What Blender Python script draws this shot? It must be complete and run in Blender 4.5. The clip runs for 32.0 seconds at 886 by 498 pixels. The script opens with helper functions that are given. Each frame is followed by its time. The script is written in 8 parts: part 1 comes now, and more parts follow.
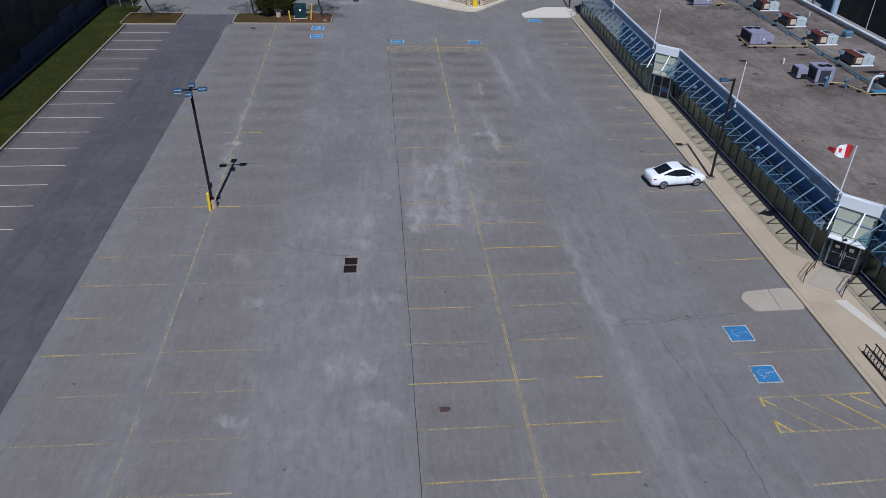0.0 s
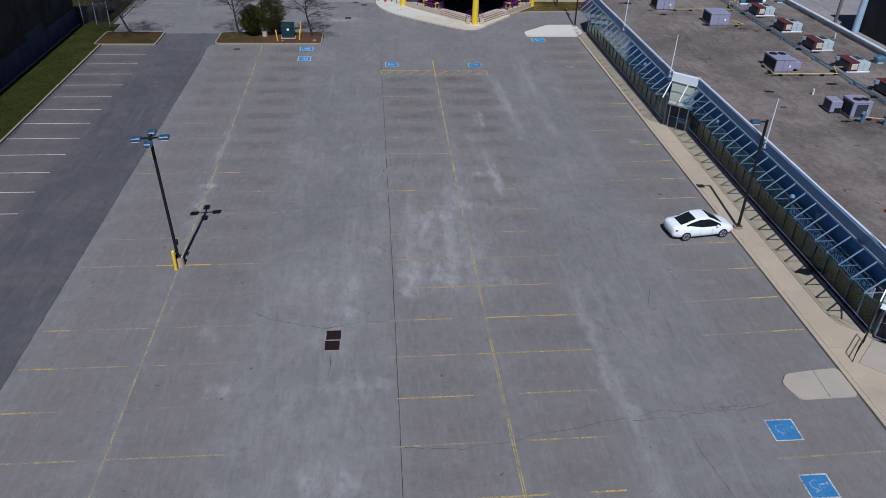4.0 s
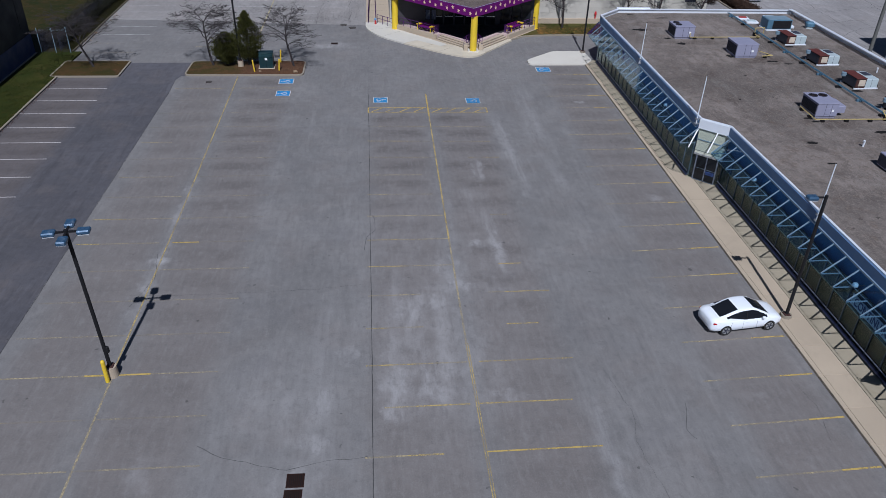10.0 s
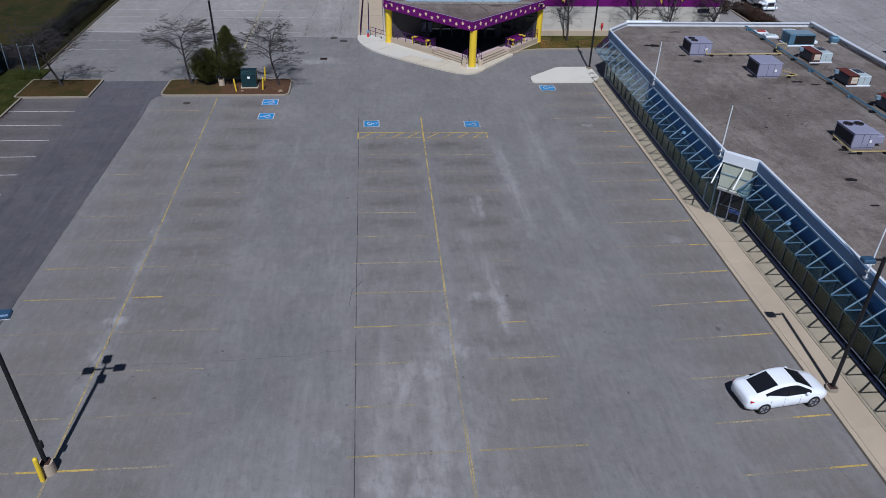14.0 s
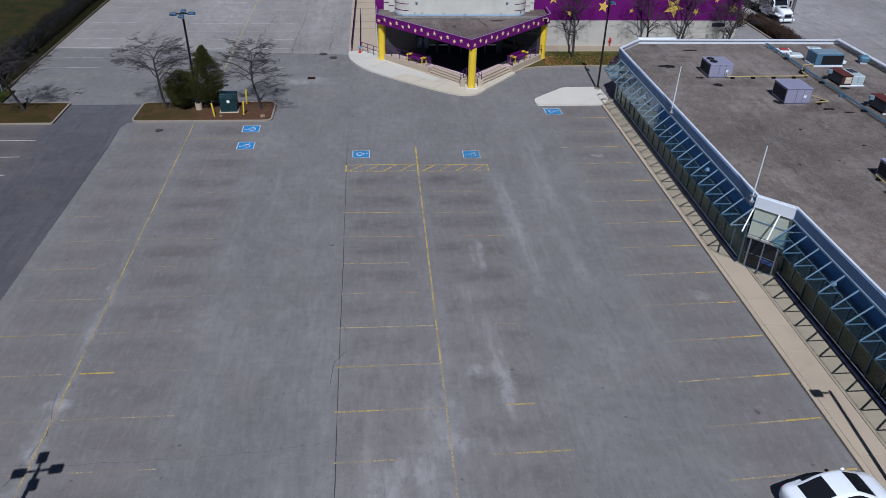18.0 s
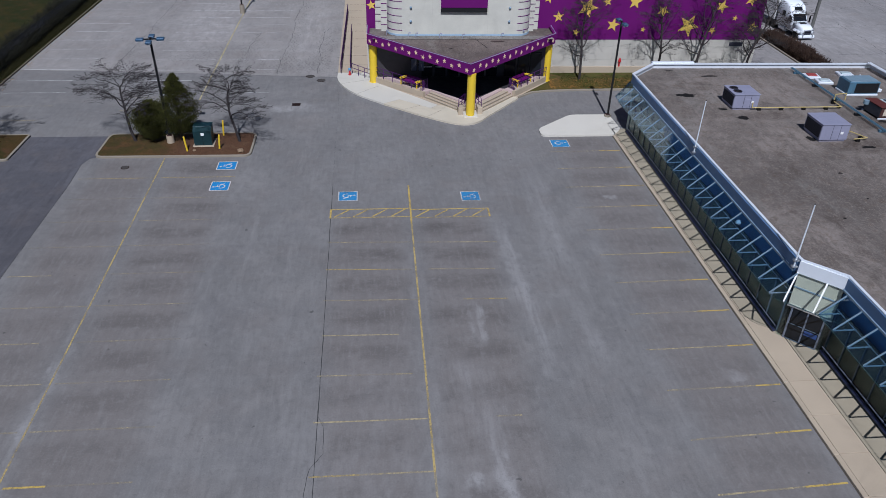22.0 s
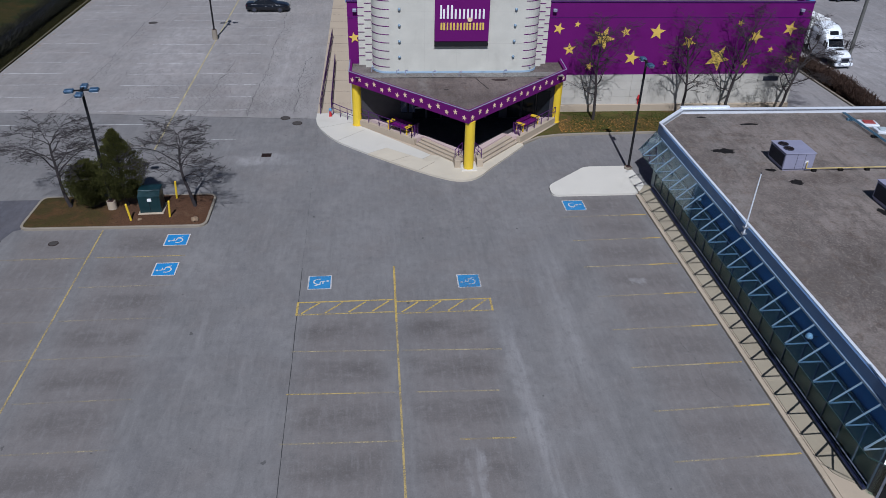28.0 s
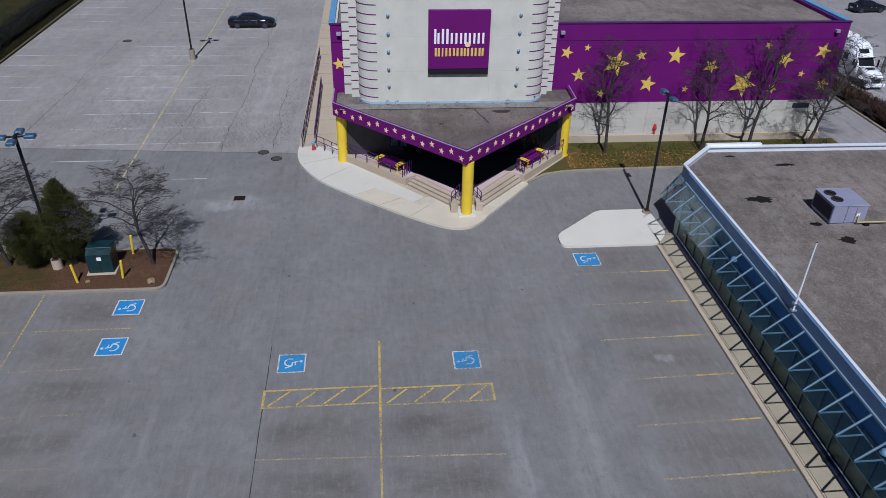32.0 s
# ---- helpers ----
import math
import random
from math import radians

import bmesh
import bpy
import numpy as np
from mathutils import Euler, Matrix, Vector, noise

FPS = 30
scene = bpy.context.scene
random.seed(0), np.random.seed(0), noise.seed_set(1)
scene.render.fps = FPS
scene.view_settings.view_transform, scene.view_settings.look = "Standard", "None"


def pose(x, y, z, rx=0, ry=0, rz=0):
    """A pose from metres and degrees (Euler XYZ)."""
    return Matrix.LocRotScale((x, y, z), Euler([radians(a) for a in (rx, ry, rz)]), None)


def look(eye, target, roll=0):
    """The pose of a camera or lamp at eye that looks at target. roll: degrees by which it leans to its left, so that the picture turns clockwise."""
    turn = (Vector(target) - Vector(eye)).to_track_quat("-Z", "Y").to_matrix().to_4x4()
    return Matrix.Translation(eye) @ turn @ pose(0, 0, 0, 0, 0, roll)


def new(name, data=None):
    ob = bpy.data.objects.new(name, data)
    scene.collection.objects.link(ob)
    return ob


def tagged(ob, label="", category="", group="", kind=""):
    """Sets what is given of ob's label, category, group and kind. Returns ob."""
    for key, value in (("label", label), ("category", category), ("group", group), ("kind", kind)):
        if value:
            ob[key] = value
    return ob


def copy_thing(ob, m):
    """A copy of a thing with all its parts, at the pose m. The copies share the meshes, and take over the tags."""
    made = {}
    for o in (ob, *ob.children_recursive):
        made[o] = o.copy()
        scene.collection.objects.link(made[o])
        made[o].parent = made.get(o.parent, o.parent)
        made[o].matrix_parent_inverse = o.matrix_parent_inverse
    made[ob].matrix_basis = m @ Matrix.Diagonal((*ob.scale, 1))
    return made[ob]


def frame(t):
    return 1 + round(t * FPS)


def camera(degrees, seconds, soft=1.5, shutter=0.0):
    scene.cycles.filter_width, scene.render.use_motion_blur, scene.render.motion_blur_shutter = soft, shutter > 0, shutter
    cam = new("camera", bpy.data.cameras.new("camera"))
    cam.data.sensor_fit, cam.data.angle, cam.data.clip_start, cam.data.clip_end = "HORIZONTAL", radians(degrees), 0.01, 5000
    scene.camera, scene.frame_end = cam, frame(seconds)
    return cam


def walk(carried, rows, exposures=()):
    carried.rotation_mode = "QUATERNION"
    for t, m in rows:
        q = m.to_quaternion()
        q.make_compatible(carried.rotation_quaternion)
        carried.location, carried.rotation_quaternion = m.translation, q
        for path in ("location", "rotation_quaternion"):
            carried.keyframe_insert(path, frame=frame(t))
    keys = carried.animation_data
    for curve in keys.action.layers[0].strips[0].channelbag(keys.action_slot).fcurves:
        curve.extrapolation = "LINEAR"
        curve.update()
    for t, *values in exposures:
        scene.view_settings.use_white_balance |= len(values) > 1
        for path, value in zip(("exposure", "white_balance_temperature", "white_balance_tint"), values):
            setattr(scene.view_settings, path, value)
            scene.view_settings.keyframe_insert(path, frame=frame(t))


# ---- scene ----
cam = camera(61.8, 32.0, soft=0.5)

# seconds, eye x y z, yaw, pitch, lean to the left
PATH = [
    (0, 0.001, -0.000, 25.000, -5.39, -32.55, 1.61),
    (2, 0.348, 3.427, 25.006, -5.42, -32.46, 1.63),
    (4, 0.706, 6.783, 25.050, -5.46, -32.37, 1.65),
    (6, 1.081, 10.017, 25.144, -5.49, -32.31, 1.67),
    (8, 1.471, 13.146, 25.204, -5.52, -32.26, 1.67),
    (10, 1.866, 16.214, 25.151, -5.55, -32.25, 1.66),
    (12, 2.248, 19.285, 25.032, -5.58, -32.26, 1.64),
    (14, 2.603, 22.414, 24.913, -5.62, -32.27, 1.63),
    (16, 2.946, 25.613, 24.819, -5.68, -32.28, 1.63),
    (18, 3.296, 28.885, 24.758, -5.75, -32.28, 1.66),
    (20, 3.663, 32.243, 24.733, -5.82, -32.26, 1.69),
    (22, 4.052, 35.697, 24.735, -5.89, -32.22, 1.71),
    (24, 4.467, 39.217, 24.712, -5.94, -32.18, 1.70),
    (26, 4.913, 42.771, 24.621, -5.95, -32.12, 1.65),
    (28, 5.392, 46.346, 24.482, -5.94, -32.06, 1.55),
    (30, 5.902, 49.936, 24.329, -5.91, -32.00, 1.44),
    (32, 6.428, 53.535, 24.172, -5.87, -31.93, 1.31),
]


def aimed(x, y, z, yaw, pitch, lean):
    a, p = radians(yaw), radians(pitch)
    way = Vector((-math.sin(a) * math.cos(p), math.cos(a) * math.cos(p), math.sin(p)))
    return look((x, y, z), Vector((x, y, z)) + way, lean)


walk(cam, [(t, aimed(*r)) for t, *r in PATH], [(0, -0.3, 5580, 12.5), (32, -0.3, 5580, 12.5)])

# ---------------------------------------------------------------- light
SUN_UP, SUN_TURN = 51.5, 4.3      # degrees: height, and turn from straight behind the walk
world = bpy.data.worlds.new("sky")
scene.world = world
world.use_nodes = True
wn = world.node_tree.nodes
sky = wn.new("ShaderNodeTexSky")
sky.sky_type = "NISHITA"
sky.sun_disc = False
sky.air_density, sky.dust_density = 0.6, 0.3
sky.sun_elevation = radians(SUN_UP)
sky.sun_rotation = radians(180 + SUN_TURN)
world.node_tree.links.new(sky.outputs[0], wn["Background"].inputs[0])
wn["Background"].inputs[1].default_value = 0.05
sun = new("sun", bpy.data.lights.new("sun", "SUN"))
sun.data.energy, sun.data.angle, sun.data.color = 5.0, radians(0.55), (1.0, 0.96, 0.91)
_d = Vector((-math.sin(radians(SUN_TURN)) * math.cos(radians(SUN_UP)), -math.cos(radians(SUN_TURN)) * math.cos(radians(SUN_UP)), math.sin(radians(SUN_UP))))
sun.matrix_world = look(_d * 100, (0, 0, 0))

# ---------------------------------------------------------------- helpers of this scene
def link_mesh(name, verts, faces, material, parent=None, label="", smooth=False):
    """One mesh object from plain vertices and faces."""
    me = bpy.data.meshes.new(name)
    me.from_pydata([tuple(v) for v in verts], [], faces)
    if smooth:
        me.polygons.foreach_set("use_smooth", [True] * len(me.polygons))
    me.update()
    me.materials.append(material)
    ob = new(name, me)
    if parent is not None:
        ob.parent = parent
    if label:
        ob["label"] = label
    return ob


def part(name, bm, material, parent=None, label="", smooth=False):
    """Links a bmesh as one mesh object under a thing or a part."""
    bmesh.ops.recalc_face_normals(bm, faces=bm.faces)
    me = bpy.data.meshes.new(name)
    if smooth:
        for f in bm.faces:
            f.smooth = True
    bm.to_mesh(me)
    bm.free()
    me.materials.append(material)
    ob = new(name, me)
    if parent is not None:
        ob.parent = parent
    if label:
        ob["label"] = label
    return ob


def thing(name, x=0, y=0, z=0, rz=0, label="", category="", group="", kind=""):
    """An Empty at a thing's base."""
    ob = new(name)
    ob.empty_display_size = 0.2
    ob.matrix_basis = pose(x, y, z, 0, 0, rz)
    return tagged(ob, label, category, group, kind)


def box(bm, x0, x1, y0, y1, z0, z1, bevel=0.0, m=None):
    """A box between two corners, its edges rounded by bevel."""
    r = bmesh.ops.create_cube(bm, size=1)
    vs = r["verts"]
    for v in vs:
        v.co = Vector(((x0 + x1) / 2 + v.co.x * (x1 - x0), (y0 + y1) / 2 + v.co.y * (y1 - y0), (z0 + z1) / 2 + v.co.z * (z1 - z0)))
    if bevel:
        es = list({e for v in vs for e in v.link_edges})
        vs = bmesh.ops.bevel(bm, geom=es, offset=bevel, segments=1, affect="EDGES", clamp_overlap=True)["verts"]
    if m is not None:
        for v in {v for v in vs if v.is_valid}:
            v.co = m @ v.co
    return bm


def boxed(*a, **k):
    return box(bmesh.new(), *a, **k)


def tube(bm, a, b, r, r2=None, n=8, caps=True):
    """A round bar from a to b."""
    a, b = Vector(a), Vector(b)
    d = b - a
    q = d.to_track_quat("Z", "Y").to_matrix()
    r2 = r if r2 is None else r2
    rings = []
    for p, rr in ((a, r), (b, r2)):
        rings.append([bm.verts.new(p + q @ Vector((rr * math.cos(2 * math.pi * i / n), rr * math.sin(2 * math.pi * i / n), 0))) for i in range(n)])
    for i in range(n):
        bm.faces.new((rings[0][i], rings[0][(i + 1) % n], rings[1][(i + 1) % n], rings[1][i]))
    if caps:
        bm.faces.new(rings[0][::-1])
        bm.faces.new(rings[1])
    return bm


def pipe(bm, points, r, n=8):
    for a, b in zip(points, points[1:]):
        tube(bm, a, b, r, n=n)
    return bm


def bar(bm, a, b, w, h, up=(0, 0, 1)):
    """A flat-sided bar from a to b, w across and h along up."""
    a, b = Vector(a), Vector(b)
    d = (b - a).normalized()
    s = d.cross(Vector(up)).normalized() * (w / 2)
    u = s.cross(d).normalized() * (h / 2)
    vs = [bm.verts.new(p + i * s + j * u) for p in (a, b) for i, j in ((-1, -1), (1, -1), (1, 1), (-1, 1))]
    for f in ((3, 2, 1, 0), (4, 5, 6, 7), (0, 1, 5, 4), (1, 2, 6, 5), (2, 3, 7, 6), (3, 0, 4, 7)):
        bm.faces.new([vs[i] for i in f])
    return bm


def prism(bm, outline, z0, z1, m=None):
    """A slab of the given outline (x, y) between two heights."""
    lo = [bm.verts.new((x, y, z0)) for x, y in outline]
    hi = [bm.verts.new((x, y, z1)) for x, y in outline]
    bm.faces.new(lo[::-1])
    bm.faces.new(hi)
    n = len(lo)
    for i in range(n):
        bm.faces.new((lo[i], lo[(i + 1) % n], hi[(i + 1) % n], hi[i]))
    if m is not None:
        for v in lo + hi:
            v.co = m @ v.co
    return bm


def round_corners(outline, radius, steps=5):
    """The outline with its corners rounded."""
    out = []
    n = len(outline)
    for i in range(n):
        p, a, b = (Vector(outline[(i + k) % n]) for k in (0, -1, 1))
        u, v = (a - p), (b - p)
        r = min(radius, u.length * 0.45, v.length * 0.45)
        s, e = p + u.normalized() * r, p + v.normalized() * r
        for k in range(steps + 1):
            t = k / steps
            out.append(tuple((1 - t) ** 2 * s + 2 * t * (1 - t) * p + t * t * e))
    return out


def inset(outline, d):
    """The outline moved inwards by d (counter-clockwise outline)."""
    out = []
    n = len(outline)
    for i in range(n):
        p, a, b = (Vector(outline[(i + k) % n]) for k in (0, -1, 1))
        u, v = (p - a).normalized(), (b - p).normalized()
        nu, nv = Vector((-u.y, u.x)), Vector((-v.y, v.x))
        k = (nu + nv)
        k = k / max(k.dot(nu), 0.2)
        out.append(tuple(p + k * d))
    return out


def kerb_ring(name, outline, width, z0, z1, material, label):
    """A kerb that follows a closed outline, as separate stones would sit, in one mesh with its inner face."""
    inner = inset(outline, width)
    n = len(outline)
    vs = [(x, y, z0) for x, y in outline] + [(x, y, z1 - 0.015) for x, y in outline] + [(x + (a - x) * 0.12, y + (b - y) * 0.12, z1) for (x, y), (a, b) in zip(outline, inner)] + [(x, y, z1) for x, y in inner] + [(x, y, z0) for x, y in inner]
    fs = []
    for k in range(4):
        for i in range(n):
            j = (i + 1) % n
            fs.append((k * n + i, k * n + j, (k + 1) * n + j, (k + 1) * n + i))
    return tagged(link_mesh(name, vs, fs, material), label, "kerb", kind="structure")


def ribbon(points, width, z, material, name, parent=None, label="", seed=0, jitter=0.0, step=0.35):
    """A thin flat strip along a line on the ground, uneven in width."""
    rnd = random.Random(seed)
    pts = []
    for (x0, y0), (x1, y1) in zip(points, points[1:]):
        n = max(1, int(math.hypot(x1 - x0, y1 - y0) / step))
        for i in range(n):
            pts.append((x0 + (x1 - x0) * i / n, y0 + (y1 - y0) * i / n))
    pts.append(points[-1])
    drift = Vector((0, 0))
    mid = []
    for x, y in pts:
        drift = drift * 0.8 + Vector((rnd.uniform(-1, 1), rnd.uniform(-1, 1))) * jitter
        mid.append(Vector((x, y)) + drift)
    vs, fs = [], []
    for i, p in enumerate(mid):
        d = (mid[min(i + 1, len(mid) - 1)] - mid[max(i - 1, 0)])
        d = d.normalized() if d.length else Vector((0, 1))
        w = width * rnd.uniform(0.5, 1.2) / 2 if jitter else width / 2
        s = Vector((-d.y, d.x)) * w
        vs += [(p.x + s.x, p.y + s.y, z), (p.x - s.x, p.y - s.y, z)]
        if i:
            fs.append((2 * i - 2, 2 * i - 1, 2 * i + 1, 2 * i))
    return link_mesh(name, vs, fs, material, parent, label)


# ---------------------------------------------------------------- materials
class Nodes:
    """Short ways to write a node tree."""

    def __init__(self, name):
        self.mat = bpy.data.materials.new(name)
        self.mat.use_nodes = True
        self.t = self.mat.node_tree
        self.n, self.l = self.t.nodes, self.t.links
        self.bsdf = self.n["Principled BSDF"]
        self.out = self.n["Material Output"]
        self.coord = self.n.new("ShaderNodeTexCoord").outputs["Object"]

    def put(self, value, socket):
        if isinstance(value, bpy.types.NodeSocket):
            self.l.new(value, socket)
        else:
            socket.default_value = value

    def m(self, op, a, b=0.0, c=0.0, clamp=False):
        nd = self.n.new("ShaderNodeMath")
        nd.operation, nd.use_clamp = op, clamp
        for v, s in zip((a, b, c), nd.inputs):
            self.put(v, s)
        return nd.outputs[0]

    def scaled(self, x, y, z):
        nd = self.n.new("ShaderNodeMapping")
        self.l.new(self.coord, nd.inputs[0])
        nd.inputs["Scale"].default_value = (x, y, z)
        return nd.outputs[0]

    def noise(self, scale, detail=4.0, rough=0.55, coord=None, warp=0.0):
        nd = self.n.new("ShaderNodeTexNoise")
        self.l.new(coord or self.coord, nd.inputs["Vector"])
        nd.inputs["Scale"].default_value, nd.inputs["Detail"].default_value = scale, detail
        nd.inputs["Roughness"].default_value, nd.inputs["Distortion"].default_value = rough, warp
        return nd.outputs[0]

    def span(self, v, lo, hi, a=0.0, b=1.0):
        nd = self.n.new("ShaderNodeMapRange")
        nd.interpolation_type = "SMOOTHSTEP"
        for x, s in zip((v, lo, hi, a, b), nd.inputs):
            self.put(x, s)
        return nd.outputs[0]

    def mix(self, f, a, b, blend="MIX"):
        nd = self.n.new("ShaderNodeMix")
        nd.data_type, nd.blend_type = "RGBA", blend
        self.put(f, nd.inputs[0])
        for v, s in ((a, nd.inputs[6]), (b, nd.inputs[7])):
            if isinstance(v, (tuple, list)):
                v = (*v[:3], 1.0)
            self.put(v, s)
        return nd.outputs[2]

    def xyz(self):
        nd = self.n.new("ShaderNodeSeparateXYZ")
        self.l.new(self.coord, nd.inputs[0])
        return nd.outputs

    def bump(self, h, strength=0.3, dist=0.02):
        nd = self.n.new("ShaderNodeBump")
        nd.inputs["Strength"].default_value, nd.inputs["Distance"].default_value = strength, dist
        self.l.new(h, nd.inputs["Height"])
        self.l.new(nd.outputs[0], self.bsdf.inputs["Normal"])

    def random(self):
        return self.n.new("ShaderNodeObjectInfo").outputs["Random"]

    def done(self, colour, rough=0.8, metal=0.0, spec=0.5):
        self.put((*colour[:3], 1.0) if isinstance(colour, (tuple, list)) else colour, self.bsdf.inputs["Base Color"])
        self.put(rough, self.bsdf.inputs["Roughness"])
        self.put(metal, self.bsdf.inputs["Metallic"])
        self.bsdf.inputs["Specular IOR Level"].default_value = spec
        return self.mat


def grade(c, k):
    return tuple(min(1.0, v * k) for v in c)


def surface(name, colour, rough=0.7, metal=0.0, fine=30.0, coarse=1.2, vary=0.18, dirt=0.25, dirt_glint_colour=(0.06, 0.05, 0.04), bump=0.15, each=0.0, spec=0.5):
    """A plain surface with grain, blotches and a little dirt; on lamp housings and navy cladding these blotches are
    painted reflections.
    """
    k = Nodes(name)
    c = k.mix(k.noise(coarse, 5), grade(colour, 1 - vary), grade(colour, 1 + vary))
    c = k.mix(k.m("MULTIPLY", k.noise(fine, 3), 0.35), c, grade(colour, 1 - 2 * vary))
    if dirt:
        c = k.mix(k.m("MULTIPLY", k.span(k.noise(coarse * 0.6, 7, 0.65, warp=0.6), 0.52, 0.78), dirt), c, dirt_glint_colour)
    if each:
        c = k.mix(k.m("MULTIPLY", k.random(), each), c, grade(colour, 0.45))
    if bump:
        k.bump(k.noise(fine, 4), bump)
    return k.done(c, k.span(k.noise(coarse * 2, 3), 0.3, 0.7, max(0.02, rough - 0.1), min(1, rough + 0.1)), metal, spec)


def asphalt(name, colour, worn, stalls=(), streak=0.45, warm=None, wipes=()):
    """Old asphalt: grain, patches, oily bays, pale scuffs. stalls: rows (x0, x1, y of a line, pitch, strength); worn: pale spots (x, y, sizes, amount); wipes: pale streaks (x0, y0, x1, y1, half width, amount)."""
    k = Nodes(name)
    x, y, z = k.xyz()
    warm = warm or (colour[0] * 0.92, colour[1] * 0.84, colour[2] * 0.8)
    c = k.mix(k.span(k.noise(0.16, 6, 0.6), 0.3, 0.7), grade(colour, 0.88), grade(colour, 1.12))
    c = k.mix(k.m("MULTIPLY", k.span(k.noise(0.33, 5, 0.6), 0.45, 0.7), 0.45), c, warm)
    c = k.mix(k.span(k.noise(1.3, 6, 0.6), 0.3, 0.75, 0, 0.5), c, grade(colour, 0.8))
    c = k.mix(k.m("MULTIPLY", k.span(k.noise(1.1, 6, 0.65, coord=k.scaled(1.0, 0.1, 1)), 0.5, 0.75), streak), c, grade(colour, 1.35))
    c = k.mix(k.m("MULTIPLY", k.span(k.noise(1.3, 6, 0.65, coord=k.scaled(1.0, 0.13, 1)), 0.48, 0.3), streak), c, grade(colour, 0.7))
    c = k.mix(k.m("MULTIPLY", k.span(k.noise(0.22, 7, 0.68, warp=0.6), 0.5, 0.68), 0.4), c, (colour[0] * 1.3, colour[1] * 1.27, colour[2] * 1.24))
    c = k.mix(k.m("MULTIPLY", k.span(k.noise(0.27, 6, 0.68), 0.5, 0.68), 0.35), c, (colour[0] * 0.74, colour[1] * 0.74, colour[2] * 0.78))
    blot = k.m("MULTIPLY", k.span(k.noise(0.55, 6, 0.7, coord=k.scaled(0.55, 1.0, 1)), 0.3, 0.66), k.span(y, 36.0, 80.0, 0.3, 1.0))
    sway = k.m("MULTIPLY", k.noise(0.4, 4, 0.6), 1.3)
    for x0, x1, yy, pitch, strength in stalls:
        inside = k.m("MULTIPLY", k.span(x, x0 - 0.7, x0 + 1.1), k.span(x, x1 - 1.1, x1 + 0.7, 1.0, 0.0))
        inside = k.m("MULTIPLY", inside, k.span(y, yy + pitch * 0.8, yy + pitch * 1.4, 1.0, 0.0))
        wave = k.m("COSINE", k.m("MULTIPLY", k.m("SUBTRACT", k.m("ADD", y, sway), yy + 0.65), 2 * math.pi / pitch))
        bay = k.span(wave, 0.7, -0.9)
        c = k.mix(k.m("MULTIPLY", inside, 0.6), c, warm)
        c = k.mix(k.m("MULTIPLY", k.m("MULTIPLY", inside, bay), k.m("MULTIPLY", blot, strength)), c, grade(warm, 0.42))
    pat = k.span(k.noise(0.95, 9, 0.66, coord=k.scaled(1.3, 0.5, 1.0), warp=0.3), 0.4, 0.68)
    brushed = k.span(k.noise(1.5, 7, 0.66, coord=k.scaled(1.0, 0.09, 1.0), warp=0.2), 0.36, 0.66)
    pale = (colour[0] * 1.95, colour[1] * 1.97, colour[2] * 2.0)
    bent = k.noise(0.55, 6, 0.7)
    px = k.m("ADD", x, k.m("MULTIPLY", k.m("SUBTRACT", k.noise(0.8, 6, 0.7), 0.5), 2.2))
    py = k.m("ADD", y, k.m("MULTIPLY", k.m("SUBTRACT", bent, 0.5), 3.0))
    wx = k.m("ADD", x, k.m("MULTIPLY", k.m("SUBTRACT", bent, 0.5), 2.0))
    for cx, cy, sx, sy, amount in worn:
        u = k.m("DIVIDE", k.m("SUBTRACT", px, cx), sx)
        v = k.m("DIVIDE", k.m("SUBTRACT", py, cy), sy)
        r = k.m("ADD", k.m("MULTIPLY", u, u), k.m("MULTIPLY", v, v))
        near = k.span(r, 1.0, 0.05)
        c = k.mix(k.m("MULTIPLY", k.m("MULTIPLY", near, k.m("ADD", k.m("MULTIPLY", pat, 0.75), 0.25)), amount), c, pale)
    for xa, ya, xb, yb, half, amount in wipes:
        u = k.m("DIVIDE", k.m("SUBTRACT", y, ya), yb - ya)
        off = k.m("ABSOLUTE", k.m("SUBTRACT", wx, k.m("ADD", k.m("MULTIPLY", u, xb - xa), xa)))
        near = k.span(off, half, half * 0.1)
        near = k.m("MULTIPLY", near, k.m("MULTIPLY", k.span(u, -0.15, 0.2), k.span(u, 1.15, 0.8)))
        c = k.mix(k.m("MULTIPLY", k.m("MULTIPLY", near, k.m("ADD", k.m("MULTIPLY", brushed, 0.8), 0.2)), amount), c, pale)
    mottle = k.noise(2.4, 5, 0.65, warp=0.3)
    c = k.mix(k.span(mottle, 0.52, 0.72, 0, 0.3), c, grade(colour, 1.35))
    c = k.mix(k.span(mottle, 0.48, 0.3, 0, 0.34), c, grade(colour, 0.62))
    hair = k.noise(4.6, 4, 0.65, coord=k.scaled(1.0, 0.16, 1))
    c = k.mix(k.span(hair, 0.5, 0.7, 0, 0.28), c, grade(colour, 1.3))
    c = k.mix(k.span(hair, 0.5, 0.3, 0, 0.28), c, grade(colour, 0.68))
    grit = k.noise(12.0, 4, 0.8)
    c = k.mix(k.span(grit, 0.52, 0.7, 0, 0.34), c, grade(colour, 1.5))
    c = k.mix(k.span(grit, 0.48, 0.3, 0, 0.34), c, grade(colour, 0.5))
    c = k.mix(k.m("MULTIPLY", k.span(k.noise(1.9, 2, 0.4), 0.745, 0.785), 0.6), c, grade(colour, 0.3))
    k.bump(k.noise(20, 4, 0.75), 0.22, 0.012)
    return k.done(c, k.span(k.noise(0.9, 4), 0.3, 0.7, 0.78, 0.95), 0, 0.3)


